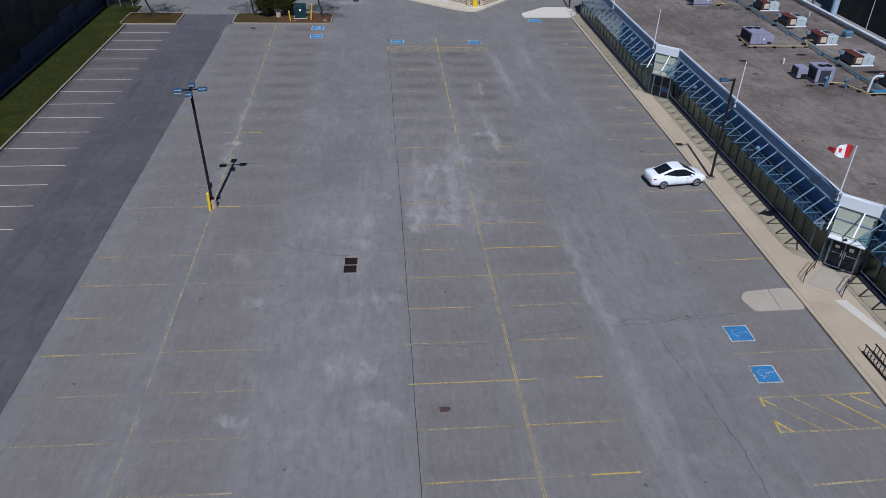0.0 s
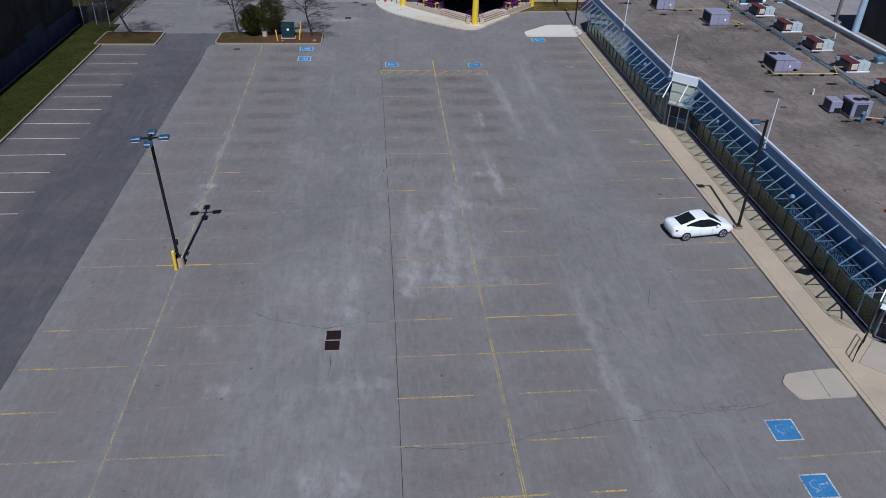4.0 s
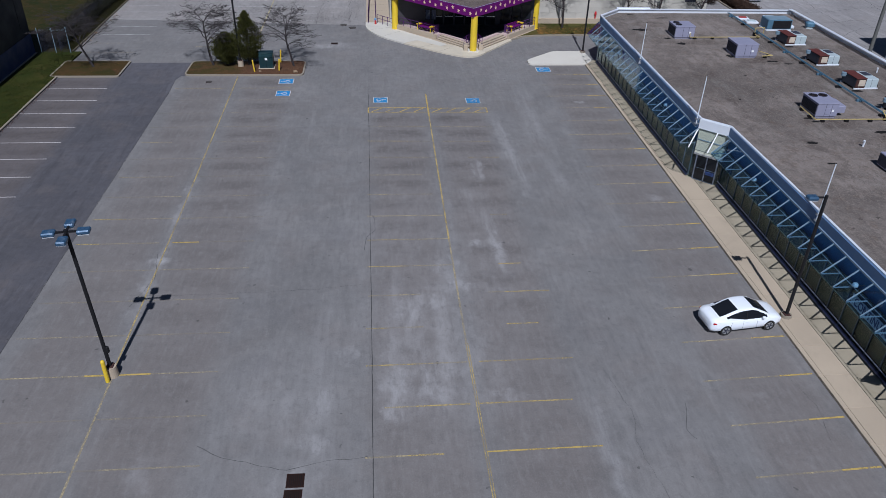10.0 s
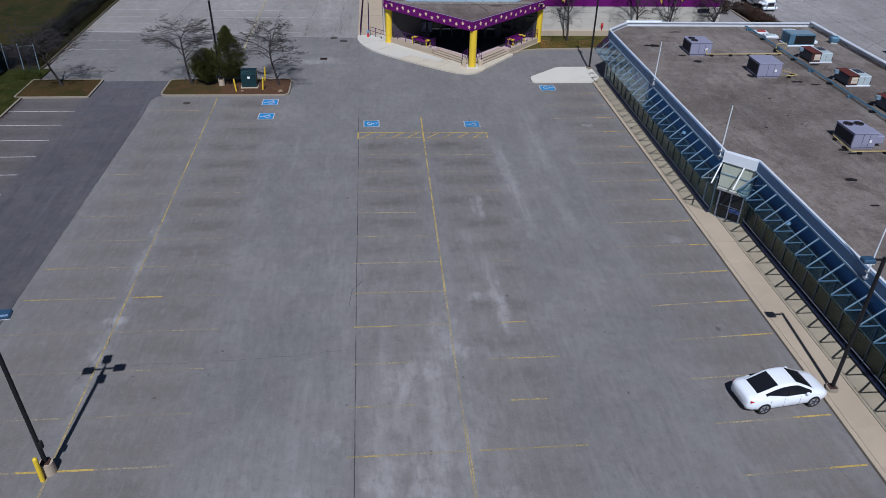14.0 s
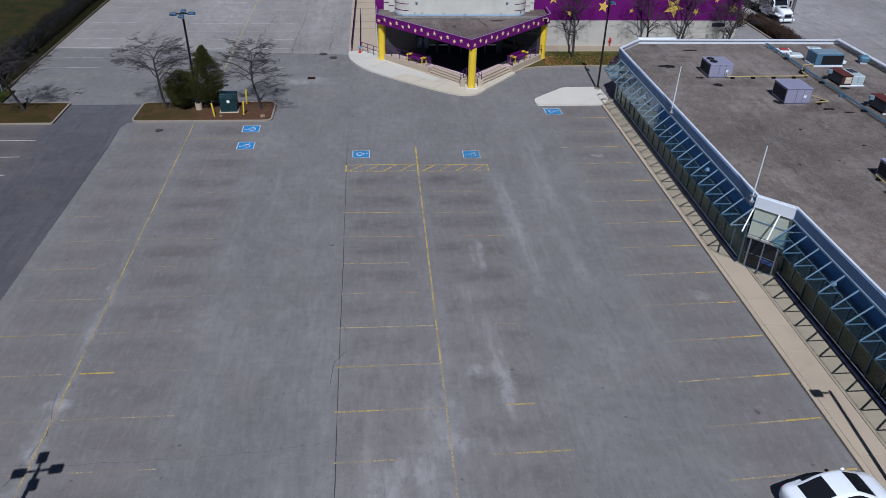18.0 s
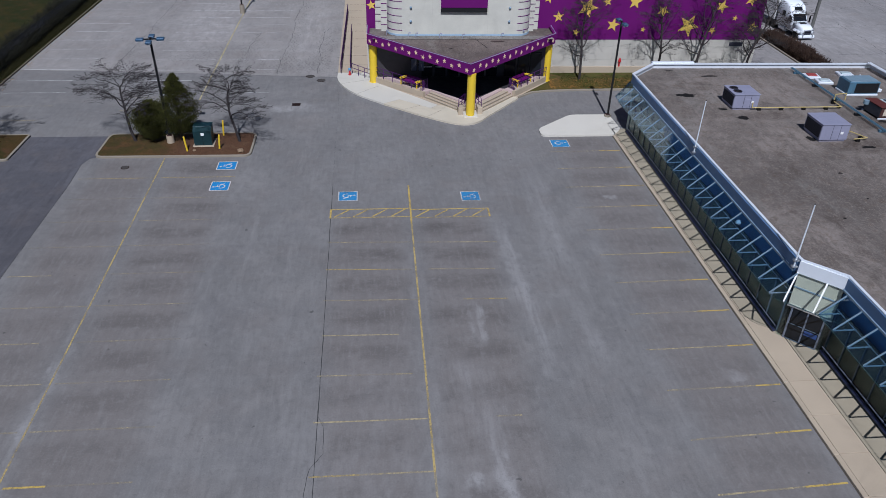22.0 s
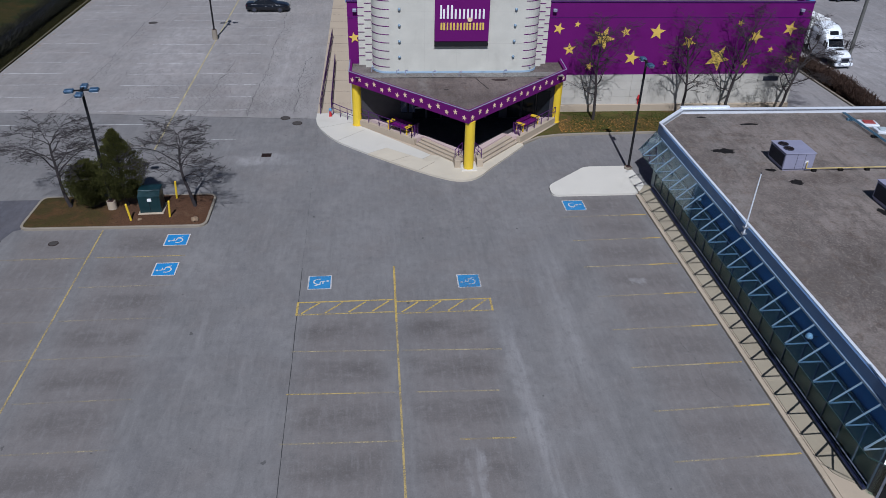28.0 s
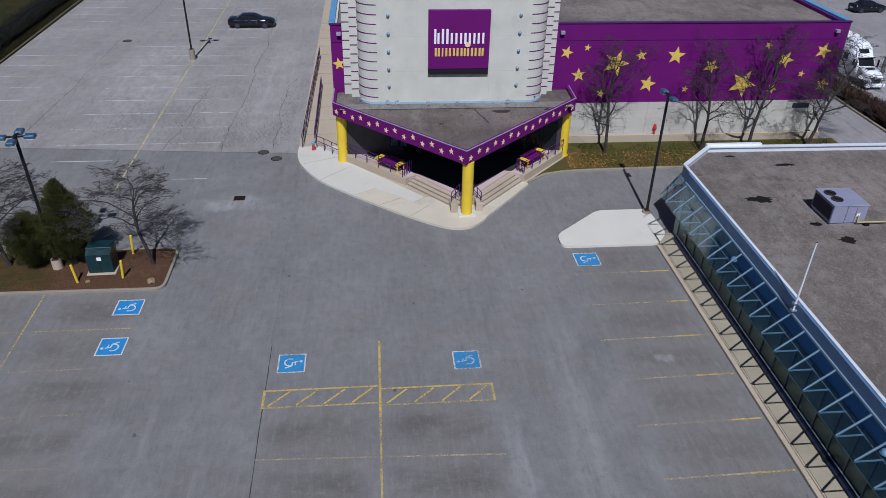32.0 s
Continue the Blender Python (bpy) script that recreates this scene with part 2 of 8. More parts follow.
def gravel(name, colour, stains=()):
    """Rolled roof gravel: stones, bald dark spots, pale wash marks, brown stains (x, y, sizes, amount)."""
    k = Nodes(name)
    x, y, z = k.xyz()
    c = k.mix(k.span(k.noise(0.12, 6, 0.65), 0.35, 0.65), grade(colour, 0.68), grade(colour, 1.3))
    c = k.mix(k.m("MULTIPLY", k.span(k.noise(0.2, 7, 0.72, warp=1.2), 0.54, 0.68), 0.6), c, (0.062, 0.048, 0.04))
    c = k.mix(k.span(k.noise(0.5, 7, 0.7, warp=0.5), 0.45, 0.75, 0, 0.75), c, grade(colour, 0.55))
    c = k.mix(k.m("MULTIPLY", k.span(k.noise(0.35, 6, 0.65, coord=k.scaled(1, 0.4, 1)), 0.52, 0.72), 0.5), c, (0.24, 0.225, 0.21))
    c = k.mix(k.span(k.noise(1.7, 4, 0.7), 0.5, 0.72, 0, 0.6), c, (0.115, 0.083, 0.062))
    c = k.mix(k.span(k.noise(1.6, 5, 0.7, coord=k.scaled(1, 0.1, 1)), 0.5, 0.7, 0, 0.5), c, grade(colour, 0.55))
    swirl = k.noise(3.2, 6, 0.7, coord=k.scaled(1.0, 0.55, 1), warp=0.8)
    c = k.mix(k.span(swirl, 0.52, 0.7, 0, 0.5), c, grade(colour, 1.45))
    c = k.mix(k.span(swirl, 0.48, 0.32, 0, 0.5), c, grade(colour, 0.5))
    c = k.mix(k.m("MULTIPLY", k.span(k.noise(1.4, 3, 0.5), 0.7, 0.74), 0.8), c, grade(colour, 0.25))
    for cx, cy, sx, sy, amount in stains:
        u = k.m("DIVIDE", k.m("SUBTRACT", x, cx), sx)
        v = k.m("DIVIDE", k.m("SUBTRACT", y, cy), sy)
        near = k.span(k.m("ADD", k.m("MULTIPLY", u, u), k.m("MULTIPLY", v, v)), 1.0, 0.0)
        c = k.mix(k.m("MULTIPLY", k.m("MULTIPLY", near, k.span(k.noise(0.7, 6, 0.7, warp=0.5), 0.3, 0.6)), amount), c, (0.05, 0.036, 0.028))
    grit = k.noise(13.0, 3, 0.85)
    c = k.mix(k.span(grit, 0.53, 0.68, 0, 0.55), c, grade(colour, 1.9))
    c = k.mix(k.span(grit, 0.47, 0.32, 0, 0.6), c, grade(colour, 0.3))
    k.bump(k.noise(9, 5, 0.8), 0.5, 0.04)
    return k.done(c, 0.95, 0, 0.2)


def paint_on_road(name, colour, wear):
    """Road paint that has rubbed off in flakes; each mark is worn by its own amount."""
    k = Nodes(name)
    x, y, z = k.xyz()
    c = k.mix(k.noise(3.0, 4), grade(colour, 0.7), grade(colour, 1.1))
    k.done(c, 0.75, 0, 0.3)
    bare = k.n.new("ShaderNodeBsdfTransparent")
    shade = k.n.new("ShaderNodeMixShader")
    geo = k.n.new("ShaderNodeNewGeometry").outputs["Position"]
    flakes = k.noise(9.0, 8, 0.8, coord=geo)
    long_wear = k.noise(0.7, 4, 0.6, coord=geo)
    limit = k.m("ADD", k.m("MULTIPLY", k.random(), 0.06), k.m("ADD", k.m("MULTIPLY", long_wear, 0.55), wear - 0.335))
    k.l.new(k.span(k.m("SUBTRACT", flakes, limit), -0.16, 0.1, 0.1, 0.9), shade.inputs[0])
    k.l.new(bare.outputs[0], shade.inputs[1])
    k.l.new(k.bsdf.outputs[0], shade.inputs[2])
    k.l.new(shade.outputs[0], k.out.inputs[0])
    return k.mat


def clear_glass(name, tint, gloss_rough=0.02, f0=0.05, power=4.0):
    """A thin pane: lets light through with its tint, mirrors at grazing views."""
    k = Nodes(name)
    see = k.n.new("ShaderNodeBsdfTransparent")
    see.inputs[0].default_value = (*tint, 1)
    shine = k.n.new("ShaderNodeBsdfGlossy")
    shine.inputs["Roughness"].default_value = gloss_rough
    f = k.n.new("ShaderNodeLayerWeight")
    f.inputs[0].default_value = 0.5
    s = k.n.new("ShaderNodeMixShader")
    k.l.new(k.m("ADD", k.m("MULTIPLY", k.m("POWER", f.outputs["Facing"], power), 1 - f0), f0), s.inputs[0])
    k.l.new(see.outputs[0], s.inputs[1])
    k.l.new(shine.outputs[0], s.inputs[2])
    k.l.new(s.outputs[0], k.out.inputs[0])
    return k.mat


def ground_cover(name, a, b, bare):
    k = Nodes(name)
    c = k.mix(k.span(k.noise(0.35, 7, 0.7), 0.35, 0.65), a, b)
    c = k.mix(k.span(k.noise(0.9, 7, 0.7, warp=0.7), 0.5, 0.68), c, bare)
    c = k.mix(k.span(k.noise(14, 4, 0.7), 0.4, 0.75, 0, 0.7), c, grade(a, 0.45))
    k.bump(k.noise(18, 5, 0.7), 0.8, 0.06)
    return k.done(c, 0.95, 0, 0.15)


WORN = [(5.0, 52.0, 8.0, 17.0, 0.2), (4.5, 45.5, 4.2, 7.0, 0.3), (5.9, 53.0, 1.1, 2.6, 0.6), (6.4, 51.6, 2.8, 0.6, 0.6), (3.2, 49.6, 0.8, 2.0, 0.7), (4.5, 50.4, 1.2, 0.9, 0.6), (4.3, 43.4, 1.0, 1.6, 0.55), (2.3, 42.6, 1.0, 2.2, 0.65), (8.0, 42.6, 1.4, 0.5, 0.4), (8.5, 56.4, 1.5, 0.8, 0.75),
        (-1.2, 42.4, 0.9, 1.2, 0.5), (-1.6, 39.9, 1.3, 0.9, 0.55), (-0.1, 45.9, 0.7, 0.8, 0.4), (-11.75, 55.2, 0.8, 0.7, 0.9), (-11.75, 52.6, 0.6, 1.1, 0.6), (-11.9, 49.8, 0.6, 0.9, 0.5), (-11.75, 60.6, 0.5, 0.8, 0.6), (-11.85, 64.5, 0.5, 0.8, 0.5), (-3.5, 98.7, 3.2, 1.5, 0.6), (-0.9, 34.0, 2.6, 0.6, 0.4), (-1.8, 28.0, 1.9, 1.4, 0.5)]
WORN += [(-0.3, 25.0, 1.4, 0.9, 0.5), (-7.1, 24.9, 0.9, 0.6, 0.6), (-11.8, 25.2, 0.7, 0.9, 0.5), (-7.4, 33.9, 0.9, 0.7, 0.65), (-8.6, 38.5, 0.7, 1.8, 0.4), (-2.0, 37.6, 1.3, 1.9, 0.4), (21.6, 62.2, 0.9, 0.7, 0.4), (20.7, 80.9, 0.7, 0.4, 0.5), (19.8, 41.7, 0.8, 0.5, 0.35), (-3.0, 43.5, 3.5, 4.5, 0.2), (-3.4, 30.0, 6.0, 17.0, 0.22), (12.1, 31.4, 0.9, 0.9, 0.5), (11.0, 101.0, 9.0, 5.0, 0.16)]
WIPES = [(12.1, 78.0, 12.45, 66.5, 0.8, 0.5), (15.8, 86.0, 14.9, 72.0, 1.2, 0.32), (14.9, 70.0, 15.4, 64.0, 0.6, 0.28), (12.9, 66.5, 12.4, 62.5, 0.7, 0.4), (11.7, 42.5, 12.0, 31.0, 0.6, 0.45), (12.2, 32.0, 12.6, 12.0, 0.8, 0.28), (9.3, 69.0, 9.2, 65.5, 0.5, 0.6), (8.3, 64.3, 9.1, 58.0, 1.2, 0.36), (9.0, 58.5, 9.3, 53.0, 0.5, 0.6)]
WIPES += [(5.6, 53.0, 4.6, 41.0, 0.9, 0.42), (2.6, 53.0, 2.2, 42.0, 0.7, 0.4), (-11.85, 70.0, -11.62, 46.0, 0.35, 0.26), (-1.5, 50.0, -1.0, 38.0, 1.0, 0.2)]
BAYS = [(-16.6, -12.2, 85.4, 3.11, 0.26), (-11.2, -6.6, 85.4, 3.106, 0.5), (1.2, 5.9, 75.75, 3.08, 0.6), (6.7, 11.3, 75.75, 3.08, 0.6), (18.6, 23.4, 88.8, 3.05, 0.34)]
M_lot = asphalt("lot_asphalt", (0.183, 0.177, 0.174), WORN, BAYS, wipes=WIPES)
M_lane = asphalt("dark_asphalt", (0.086, 0.084, 0.094), [(-26, 62, 3.4, 12.0, 0.16), (-20, 94, 8.0, 9.0, 0.3)], [(-29.2, -23.6, 85.36, 3.066, 0.5)], 0.8, (0.15, 0.128, 0.12))
M_far = asphalt("pale_asphalt", (0.262, 0.247, 0.238), [(-15, 125, 5, 14, 0.35), (-3, 122, 3, 16, 0.3)])
M_yard = asphalt("yard_asphalt", (0.25, 0.238, 0.235), [(60, 125, 9, 18, 0.4)], (), 0.8)
M_concrete = surface("concrete", (0.45, 0.37, 0.275), 0.9, fine=22, coarse=0.5, vary=0.14, dirt=0.3, dirt_glint_colour=(0.2, 0.17, 0.13), each=0.16)
M_pale_concrete = surface("new_concrete", (0.6, 0.57, 0.5), 0.9, fine=22, coarse=0.6, vary=0.1, dirt=0.25, dirt_glint_colour=(0.33, 0.29, 0.22), each=0.12)
M_kerb = surface("kerb_concrete", (0.27, 0.235, 0.185), 0.9, fine=18, coarse=0.9, vary=0.2, dirt=0.45, dirt_glint_colour=(0.13, 0.11, 0.08))
M_yellow_line = paint_on_road("yellow_road_paint", (0.54, 0.41, 0.16), 0.55)
M_yellow_fresh = paint_on_road("bright_yellow_road_paint", (0.6, 0.43, 0.12), 0.5)
M_faint_line = paint_on_road("faint_yellow_road_paint", (0.48, 0.4, 0.24), 0.583)
M_ghost_line = paint_on_road("ghost_yellow_road_paint", (0.42, 0.36, 0.24), 0.615)
M_white_line = paint_on_road("white_road_paint", (0.66, 0.63, 0.62), 0.36)
M_white_worn = paint_on_road("worn_white_road_paint", (0.68, 0.67, 0.66), 0.53)
M_blue_paint = paint_on_road("blue_road_paint", (0.035, 0.26, 0.6), 0.3)
M_blue_worn = paint_on_road("worn_blue_road_paint", (0.05, 0.26, 0.54), 0.42)
M_white_rubbed = paint_on_road("rubbed_white_road_paint", (0.5, 0.6, 0.72), 0.65)
M_blue_rubbed = paint_on_road("rubbed_blue_road_paint", (0.05, 0.23, 0.5), 0.47)
M_fine_crack = surface("fine_crack", (0.095, 0.088, 0.085), 0.95, bump=0, dirt=0)
M_crack = surface("crack_filler", (0.045, 0.045, 0.046), 0.95, bump=0, dirt=0)
M_iron = surface("cast_iron", (0.024, 0.011, 0.009), 0.9, 0.0, dirt=0.4, dirt_glint_colour=(0.045, 0.018, 0.013), spec=0.15)
M_grass = ground_cover("grass", (0.02, 0.031, 0.004), (0.04, 0.044, 0.007), (0.06, 0.05, 0.012))
M_rough_grass = ground_cover("rough_grass", (0.02, 0.027, 0.006), (0.04, 0.038, 0.01), (0.07, 0.042, 0.017))
M_mulch = ground_cover("mulch", (0.1, 0.05, 0.026), (0.065, 0.035, 0.02), (0.14, 0.085, 0.05))
M_soil_grass = ground_cover("patchy_grass", (0.06, 0.075, 0.014), (0.11, 0.078, 0.026), (0.13, 0.078, 0.036))
M_field = ground_cover("field_grass", (0.016, 0.024, 0.005), (0.042, 0.032, 0.008), (0.06, 0.037, 0.014))
M_old_kerb = surface("dirty_kerb_concrete", (0.12, 0.1, 0.068), 0.92, fine=18, coarse=0.9, vary=0.25, dirt=0.6, dirt_glint_colour=(0.07, 0.06, 0.04))
M_gravel_dark = gravel("stained_roof_gravel", (0.135, 0.11, 0.1))
M_gravel_pale = gravel("pale_roof_gravel", (0.2, 0.19, 0.175))
M_apron = surface("aged_apron_concrete", (0.57, 0.51, 0.4), 0.9, fine=22, coarse=0.7, vary=0.12, dirt=0.35, dirt_glint_colour=(0.3, 0.24, 0.17), each=0.1)
M_pale_line = paint_on_road("pale_yellow_road_paint", (0.6, 0.51, 0.25), 0.47)


def island_ground(name):
    """Weedy grass that gives way to red-brown mulch."""
    k = Nodes(name)
    x, y, z = k.xyz()
    turf = k.mix(k.span(k.noise(0.9, 7, 0.7, warp=0.7), 0.4, 0.62), (0.062, 0.049, 0.015), (0.1, 0.056, 0.022))
    bark = k.mix(k.noise(0.5, 6, 0.65), (0.13, 0.066, 0.036), (0.085, 0.045, 0.027))
    bark = k.mix(k.span(k.noise(0.9, 7, 0.7, warp=0.7), 0.55, 0.7), bark, (0.15, 0.085, 0.05))
    c = k.mix(k.span(k.m("ADD", x, k.m("MULTIPLY", k.noise(0.8, 5, 0.6), 3.0)), -11.6, -9.2), turf, bark)
    c = k.mix(k.span(k.noise(14, 4, 0.7), 0.4, 0.7, 0, 0.75), c, (0.025, 0.016, 0.01))
    k.bump(k.noise(18, 5, 0.7), 0.9, 0.06)
    return k.done(c, 0.95, 0, 0.15)


M_dim_grass = ground_cover("dull_weedy_grass", (0.038, 0.035, 0.009), (0.072, 0.042, 0.015), (0.085, 0.045, 0.02))
M_island = island_ground("island_ground")
M_gravel = gravel("roof_gravel", (0.172, 0.148, 0.133), [(36.8, 79.6, 3.4, 1.6, 0.7), (35.0, 65.0, 3.0, 1.6, 0.6), (36.2, 54.2, 3.4, 2.0, 0.7), (41.5, 58.5, 3.5, 3.5, 0.55), (38.5, 62.0, 4.0, 2.0, 0.5), (40.8, 76.5, 2.2, 4.0, 0.55), (33.0, 85.0, 2.6, 1.2, 0.5), (41.0, 83.0, 2.4, 2.6, 0.6), (43.5, 70.0, 2.0, 4.0, 0.5), (34.0, 46.0, 4.0, 3.0, 0.4), (44.2, 50.0, 2.4, 5.0, 0.6)])
M_cap = surface("white_cap_metal", (0.76, 0.8, 0.85), 0.45, 0.2, fine=8, coarse=0.6, vary=0.08, dirt=0.15)
M_fascia = surface("grey_blue_fascia", (0.1, 0.18, 0.32), 0.5, 0.1, fine=8, coarse=0.7, vary=0.12, dirt=0.2)
M_strut = surface("grey_strut_metal", (0.23, 0.32, 0.41), 0.4, 0.2, dirt=0.15)
M_navy = surface("navy_metal", (0.028, 0.036, 0.085), 0.4, 0.3, dirt=0.25)
M_inside = surface("dark_blue_inner_wall", (0.075, 0.22, 0.5), 0.75, vary=0.2, dirt=0.3)
M_glass = clear_glass("tinted_glass", (0.7, 0.84, 0.92), 0.03, 0.12)
M_clear_pane = clear_glass("clear_entrance_glass", (0.93, 0.96, 0.95), 0.03, 0.06)
M_dark_glass = clear_glass("dark_tinted_glass", (0.78, 0.86, 0.84), 0.03, 0.035, 6.0)
M_black_glass = surface("black_glass", (0.012, 0.014, 0.018), 0.08, 0, vary=0.05, dirt=0.1, bump=0, spec=0.22)
M_cream = surface("cream_panel", (0.55, 0.56, 0.47), 0.6, vary=0.06, dirt=0.15)
M_white = surface("white_paint", (0.8, 0.8, 0.79), 0.5, vary=0.05, dirt=0.12)
M_silver = surface("brushed_aluminium", (0.6, 0.62, 0.64), 0.35, 0.8, dirt=0.1)
M_black = surface("black_metal", (0.012, 0.012, 0.014), 0.6, 0.0, dirt=0.15, spec=0.25)
M_brown_rust = surface("rusted_brown", (0.055, 0.022, 0.018), 0.8, coarse=3, vary=0.4, dirt=0.6, dirt_glint_colour=(0.07, 0.02, 0.015))
M_ac_grey = surface("lavender_grey_sheet_metal", (0.3, 0.3, 0.4), 0.5, 0.15, fine=6, coarse=1.0, vary=0.1, dirt=0.25)
M_ac_pale = surface("pale_blue_sheet_metal", (0.47, 0.55, 0.57), 0.5, 0.15, fine=6, coarse=1.0, vary=0.12, dirt=0.3)
M_flue = surface("blue_grey_flue", (0.22, 0.31, 0.38), 0.5, 0.2, coarse=3, vary=0.2, dirt=0.3)
M_ac_dark = surface("dark_coil_fins", (0.04, 0.043, 0.065), 0.7, 0.2, fine=60, coarse=3, dirt=0.2)
M_pipe_blue = surface("blue_painted_pipe", (0.085, 0.18, 0.26), 0.5, 0.1, coarse=3, vary=0.2, dirt=0.35)
M_pipe_yellow = surface("yellow_gas_pipe", (0.5, 0.39, 0.15), 0.55, coarse=3, vary=0.2, dirt=0.35)
M_tar = surface("roof_tar", (0.012, 0.011, 0.011), 0.9, coarse=2, dirt=0.0, spec=0.15)
M_stucco = surface("cream_stucco", (0.57, 0.555, 0.485), 0.92, fine=18, coarse=0.8, vary=0.2, dirt=0.3, dirt_glint_colour=(0.32, 0.3, 0.26), bump=0.35)
M_purple = surface("purple_paint", (0.125, 0.003, 0.128), 0.7, fine=10, coarse=0.4, vary=0.16, dirt=0.1, dirt_glint_colour=(0.05, 0.004, 0.06), spec=0.25)
M_purple_dark = surface("dark_purple_metal", (0.07, 0.01, 0.12), 0.5, 0.2, dirt=0.15)
M_star = surface("gold_star_paint", (0.72, 0.5, 0.1), 0.55, coarse=1.5, vary=0.22, dirt=0.25, dirt_glint_colour=(0.3, 0.17, 0.05))
M_star_pale = surface("pale_gold_star_paint", (0.82, 0.6, 0.4), 0.55, coarse=2, vary=0.15, dirt=0.1)
M_yellow = surface("yellow_paint", (0.74, 0.52, 0.025), 0.5, coarse=1.5, vary=0.12, dirt=0.25, dirt_glint_colour=(0.25, 0.14, 0.02))
# near-black: shade under the canopy and behind doors is part of this colour
M_dark_room = surface("dark_shaded_interior", (0.04, 0.036, 0.042), 0.6, dirt=0.1)
M_block = surface("pale_block_wall", (0.5, 0.475, 0.42), 0.9, fine=16, coarse=0.5, vary=0.13, dirt=0.3, dirt_glint_colour=(0.25, 0.22, 0.17), each=0.12)
M_blue_trim = surface("sky_blue_trim", (0.33, 0.45, 0.57), 0.5, dirt=0.2)
M_roof_blue = surface("strong_blue_trim", (0.12, 0.3, 0.52), 0.5, dirt=0.2)
M_bark = surface("grey_bark", (0.034, 0.028, 0.029), 0.95, fine=25, coarse=5, vary=0.3, dirt=0.4)
M_dark_bark = surface("dark_bark", (0.042, 0.034, 0.033), 0.95, fine=25, coarse=5, vary=0.3, dirt=0.4)
M_green = surface("dark_green_enamel", (0.008, 0.034, 0.04), 0.45, 0.1, dirt=0.2)
# the black is tinted blue-green for reflections on the wall
M_bldg_dark = surface("black_cladding", (0.006, 0.009, 0.011), 0.75, 0.0, fine=4, coarse=0.25, vary=0.4, dirt=0.3)
# pale patches in the navy are painted reflections
M_bldg_blue = surface("navy_cladding", (0.011, 0.028, 0.1), 0.6, 0.0, fine=4, coarse=0.4, vary=0.3, dirt=0.3, dirt_glint_colour=(0.12, 0.13, 0.2))
M_car_white = surface("white_car_paint", (0.8, 0.84, 0.89), 0.16, vary=0.02, dirt=0.03, bump=0)
M_car_black = surface("black_car_paint", (0.008, 0.009, 0.013), 0.14, vary=0.05, dirt=0.05, bump=0)
M_tyre = surface("tyre_rubber", (0.015, 0.015, 0.015), 0.85, dirt=0.2)
M_red_lens = surface("red_lamp_lens", (0.45, 0.01, 0.015), 0.15, dirt=0, bump=0)
M_clear_lens = surface("clear_lamp_lens", (0.6, 0.63, 0.66), 0.1, dirt=0, bump=0)
M_red = surface("red_paint", (0.5, 0.025, 0.03), 0.5, dirt=0.15)
# pale blotches on the housing are painted reflections
M_lens_blue = surface("pale_blue_lamp_housing", (0.045, 0.1, 0.18), 0.35, 0.2, coarse=4, vary=0.35, dirt=0.28, dirt_glint_colour=(0.6, 0.66, 0.72))
M_wood_pole = surface("weathered_pole_wood", (0.13, 0.13, 0.12), 0.9, coarse=3, vary=0.3)


def leafy(name, a, b):
    k = Nodes(name)
    isl = k.n.new("ShaderNodeNewGeometry").outputs["Random Per Island"]
    c = k.mix(isl, a, b)
    c = k.mix(k.span(k.noise(2.2, 4), 0.45, 0.7, 0, 0.6), c, grade(a, 0.5))
    return k.done(c, 0.85, 0, 0.2)


M_needles = leafy("conifer_needles", (0.032, 0.036, 0.009), (0.088, 0.088, 0.022))
M_blades = leafy("grass_blades", (0.018, 0.03, 0.004), (0.055, 0.058, 0.011))
M_twigs = leafy("dry_twigs", (0.016, 0.017, 0.011), (0.04, 0.039, 0.027))
M_weeds = leafy("dry_weeds", (0.018, 0.019, 0.006), (0.045, 0.04, 0.014))
M_hedge = leafy("brown_hedge_twigs", (0.03, 0.019, 0.015), (0.095, 0.058, 0.042))

# ---------------------------------------------------------------- ground
def sheet(name, x0, x1, y0, y1, z, material, label, category="ground", kind="structure"):
    return tagged(link_mesh(name, [(x0, y0, z), (x1, y0, z), (x1, y1, z), (x0, y1, z)], [(0, 1, 2, 3)], material), label, category, kind=kind)


sheet("ground", -1500, 1500, -1500, 1500, 0, M_lot, "worn grey asphalt of the open parking lot")
tagged(link_mesh("road", [(-29.2, -60, 0.004), (-17.64, -60, 0.004), (-17.64, 84.0, 0.004), (-17.8, 87.6, 0.004), (-17.5, 88.7, 0.004), (-17.0, 89.0, 0.004), (-17.3, 92.9, 0.004), (-29.2, 92.9, 0.004)], [tuple(range(8))], M_lane), "darker resurfaced asphalt lane beside the grass", "road", kind="structure")
tagged(link_mesh("back_lot", [(-31, 109.2, 0.004), (-18, 108.4, 0.004), (-7.2, 107.35, 0.004), (0.45, 106.7, 0.004), (1.6, 190, 0.004), (-31, 190, 0.004)], [(0, 1, 2, 3, 4, 5)], M_far), "pale cracked asphalt of the rear parking lot", "ground", kind="structure")
tagged(link_mesh("yard", [(43.5, 98.5, 0.004), (300, 98.5, 0.004), (300, 260, 0.004), (43.5, 260, 0.004)], [(0, 1, 2, 3)], M_yard), "pale grey truck yard asphalt", "ground", kind="structure")
sheet("side_yard", 47.6, 300, -60, 98.4, 0.006, M_yard, "grey asphalt beside the flat-roofed building")
sheet("field", -300, -31.4, 96.3, 400, 0.01, M_field, "patchy brown-green field behind the fence")

# lawn strip by the dark building
tagged(part("lawn", boxed(-33.6, -29.3, -60, 96.3, 0, 0.13), M_grass), "mown green lawn strip below the dark building", "lawn", kind="structure")
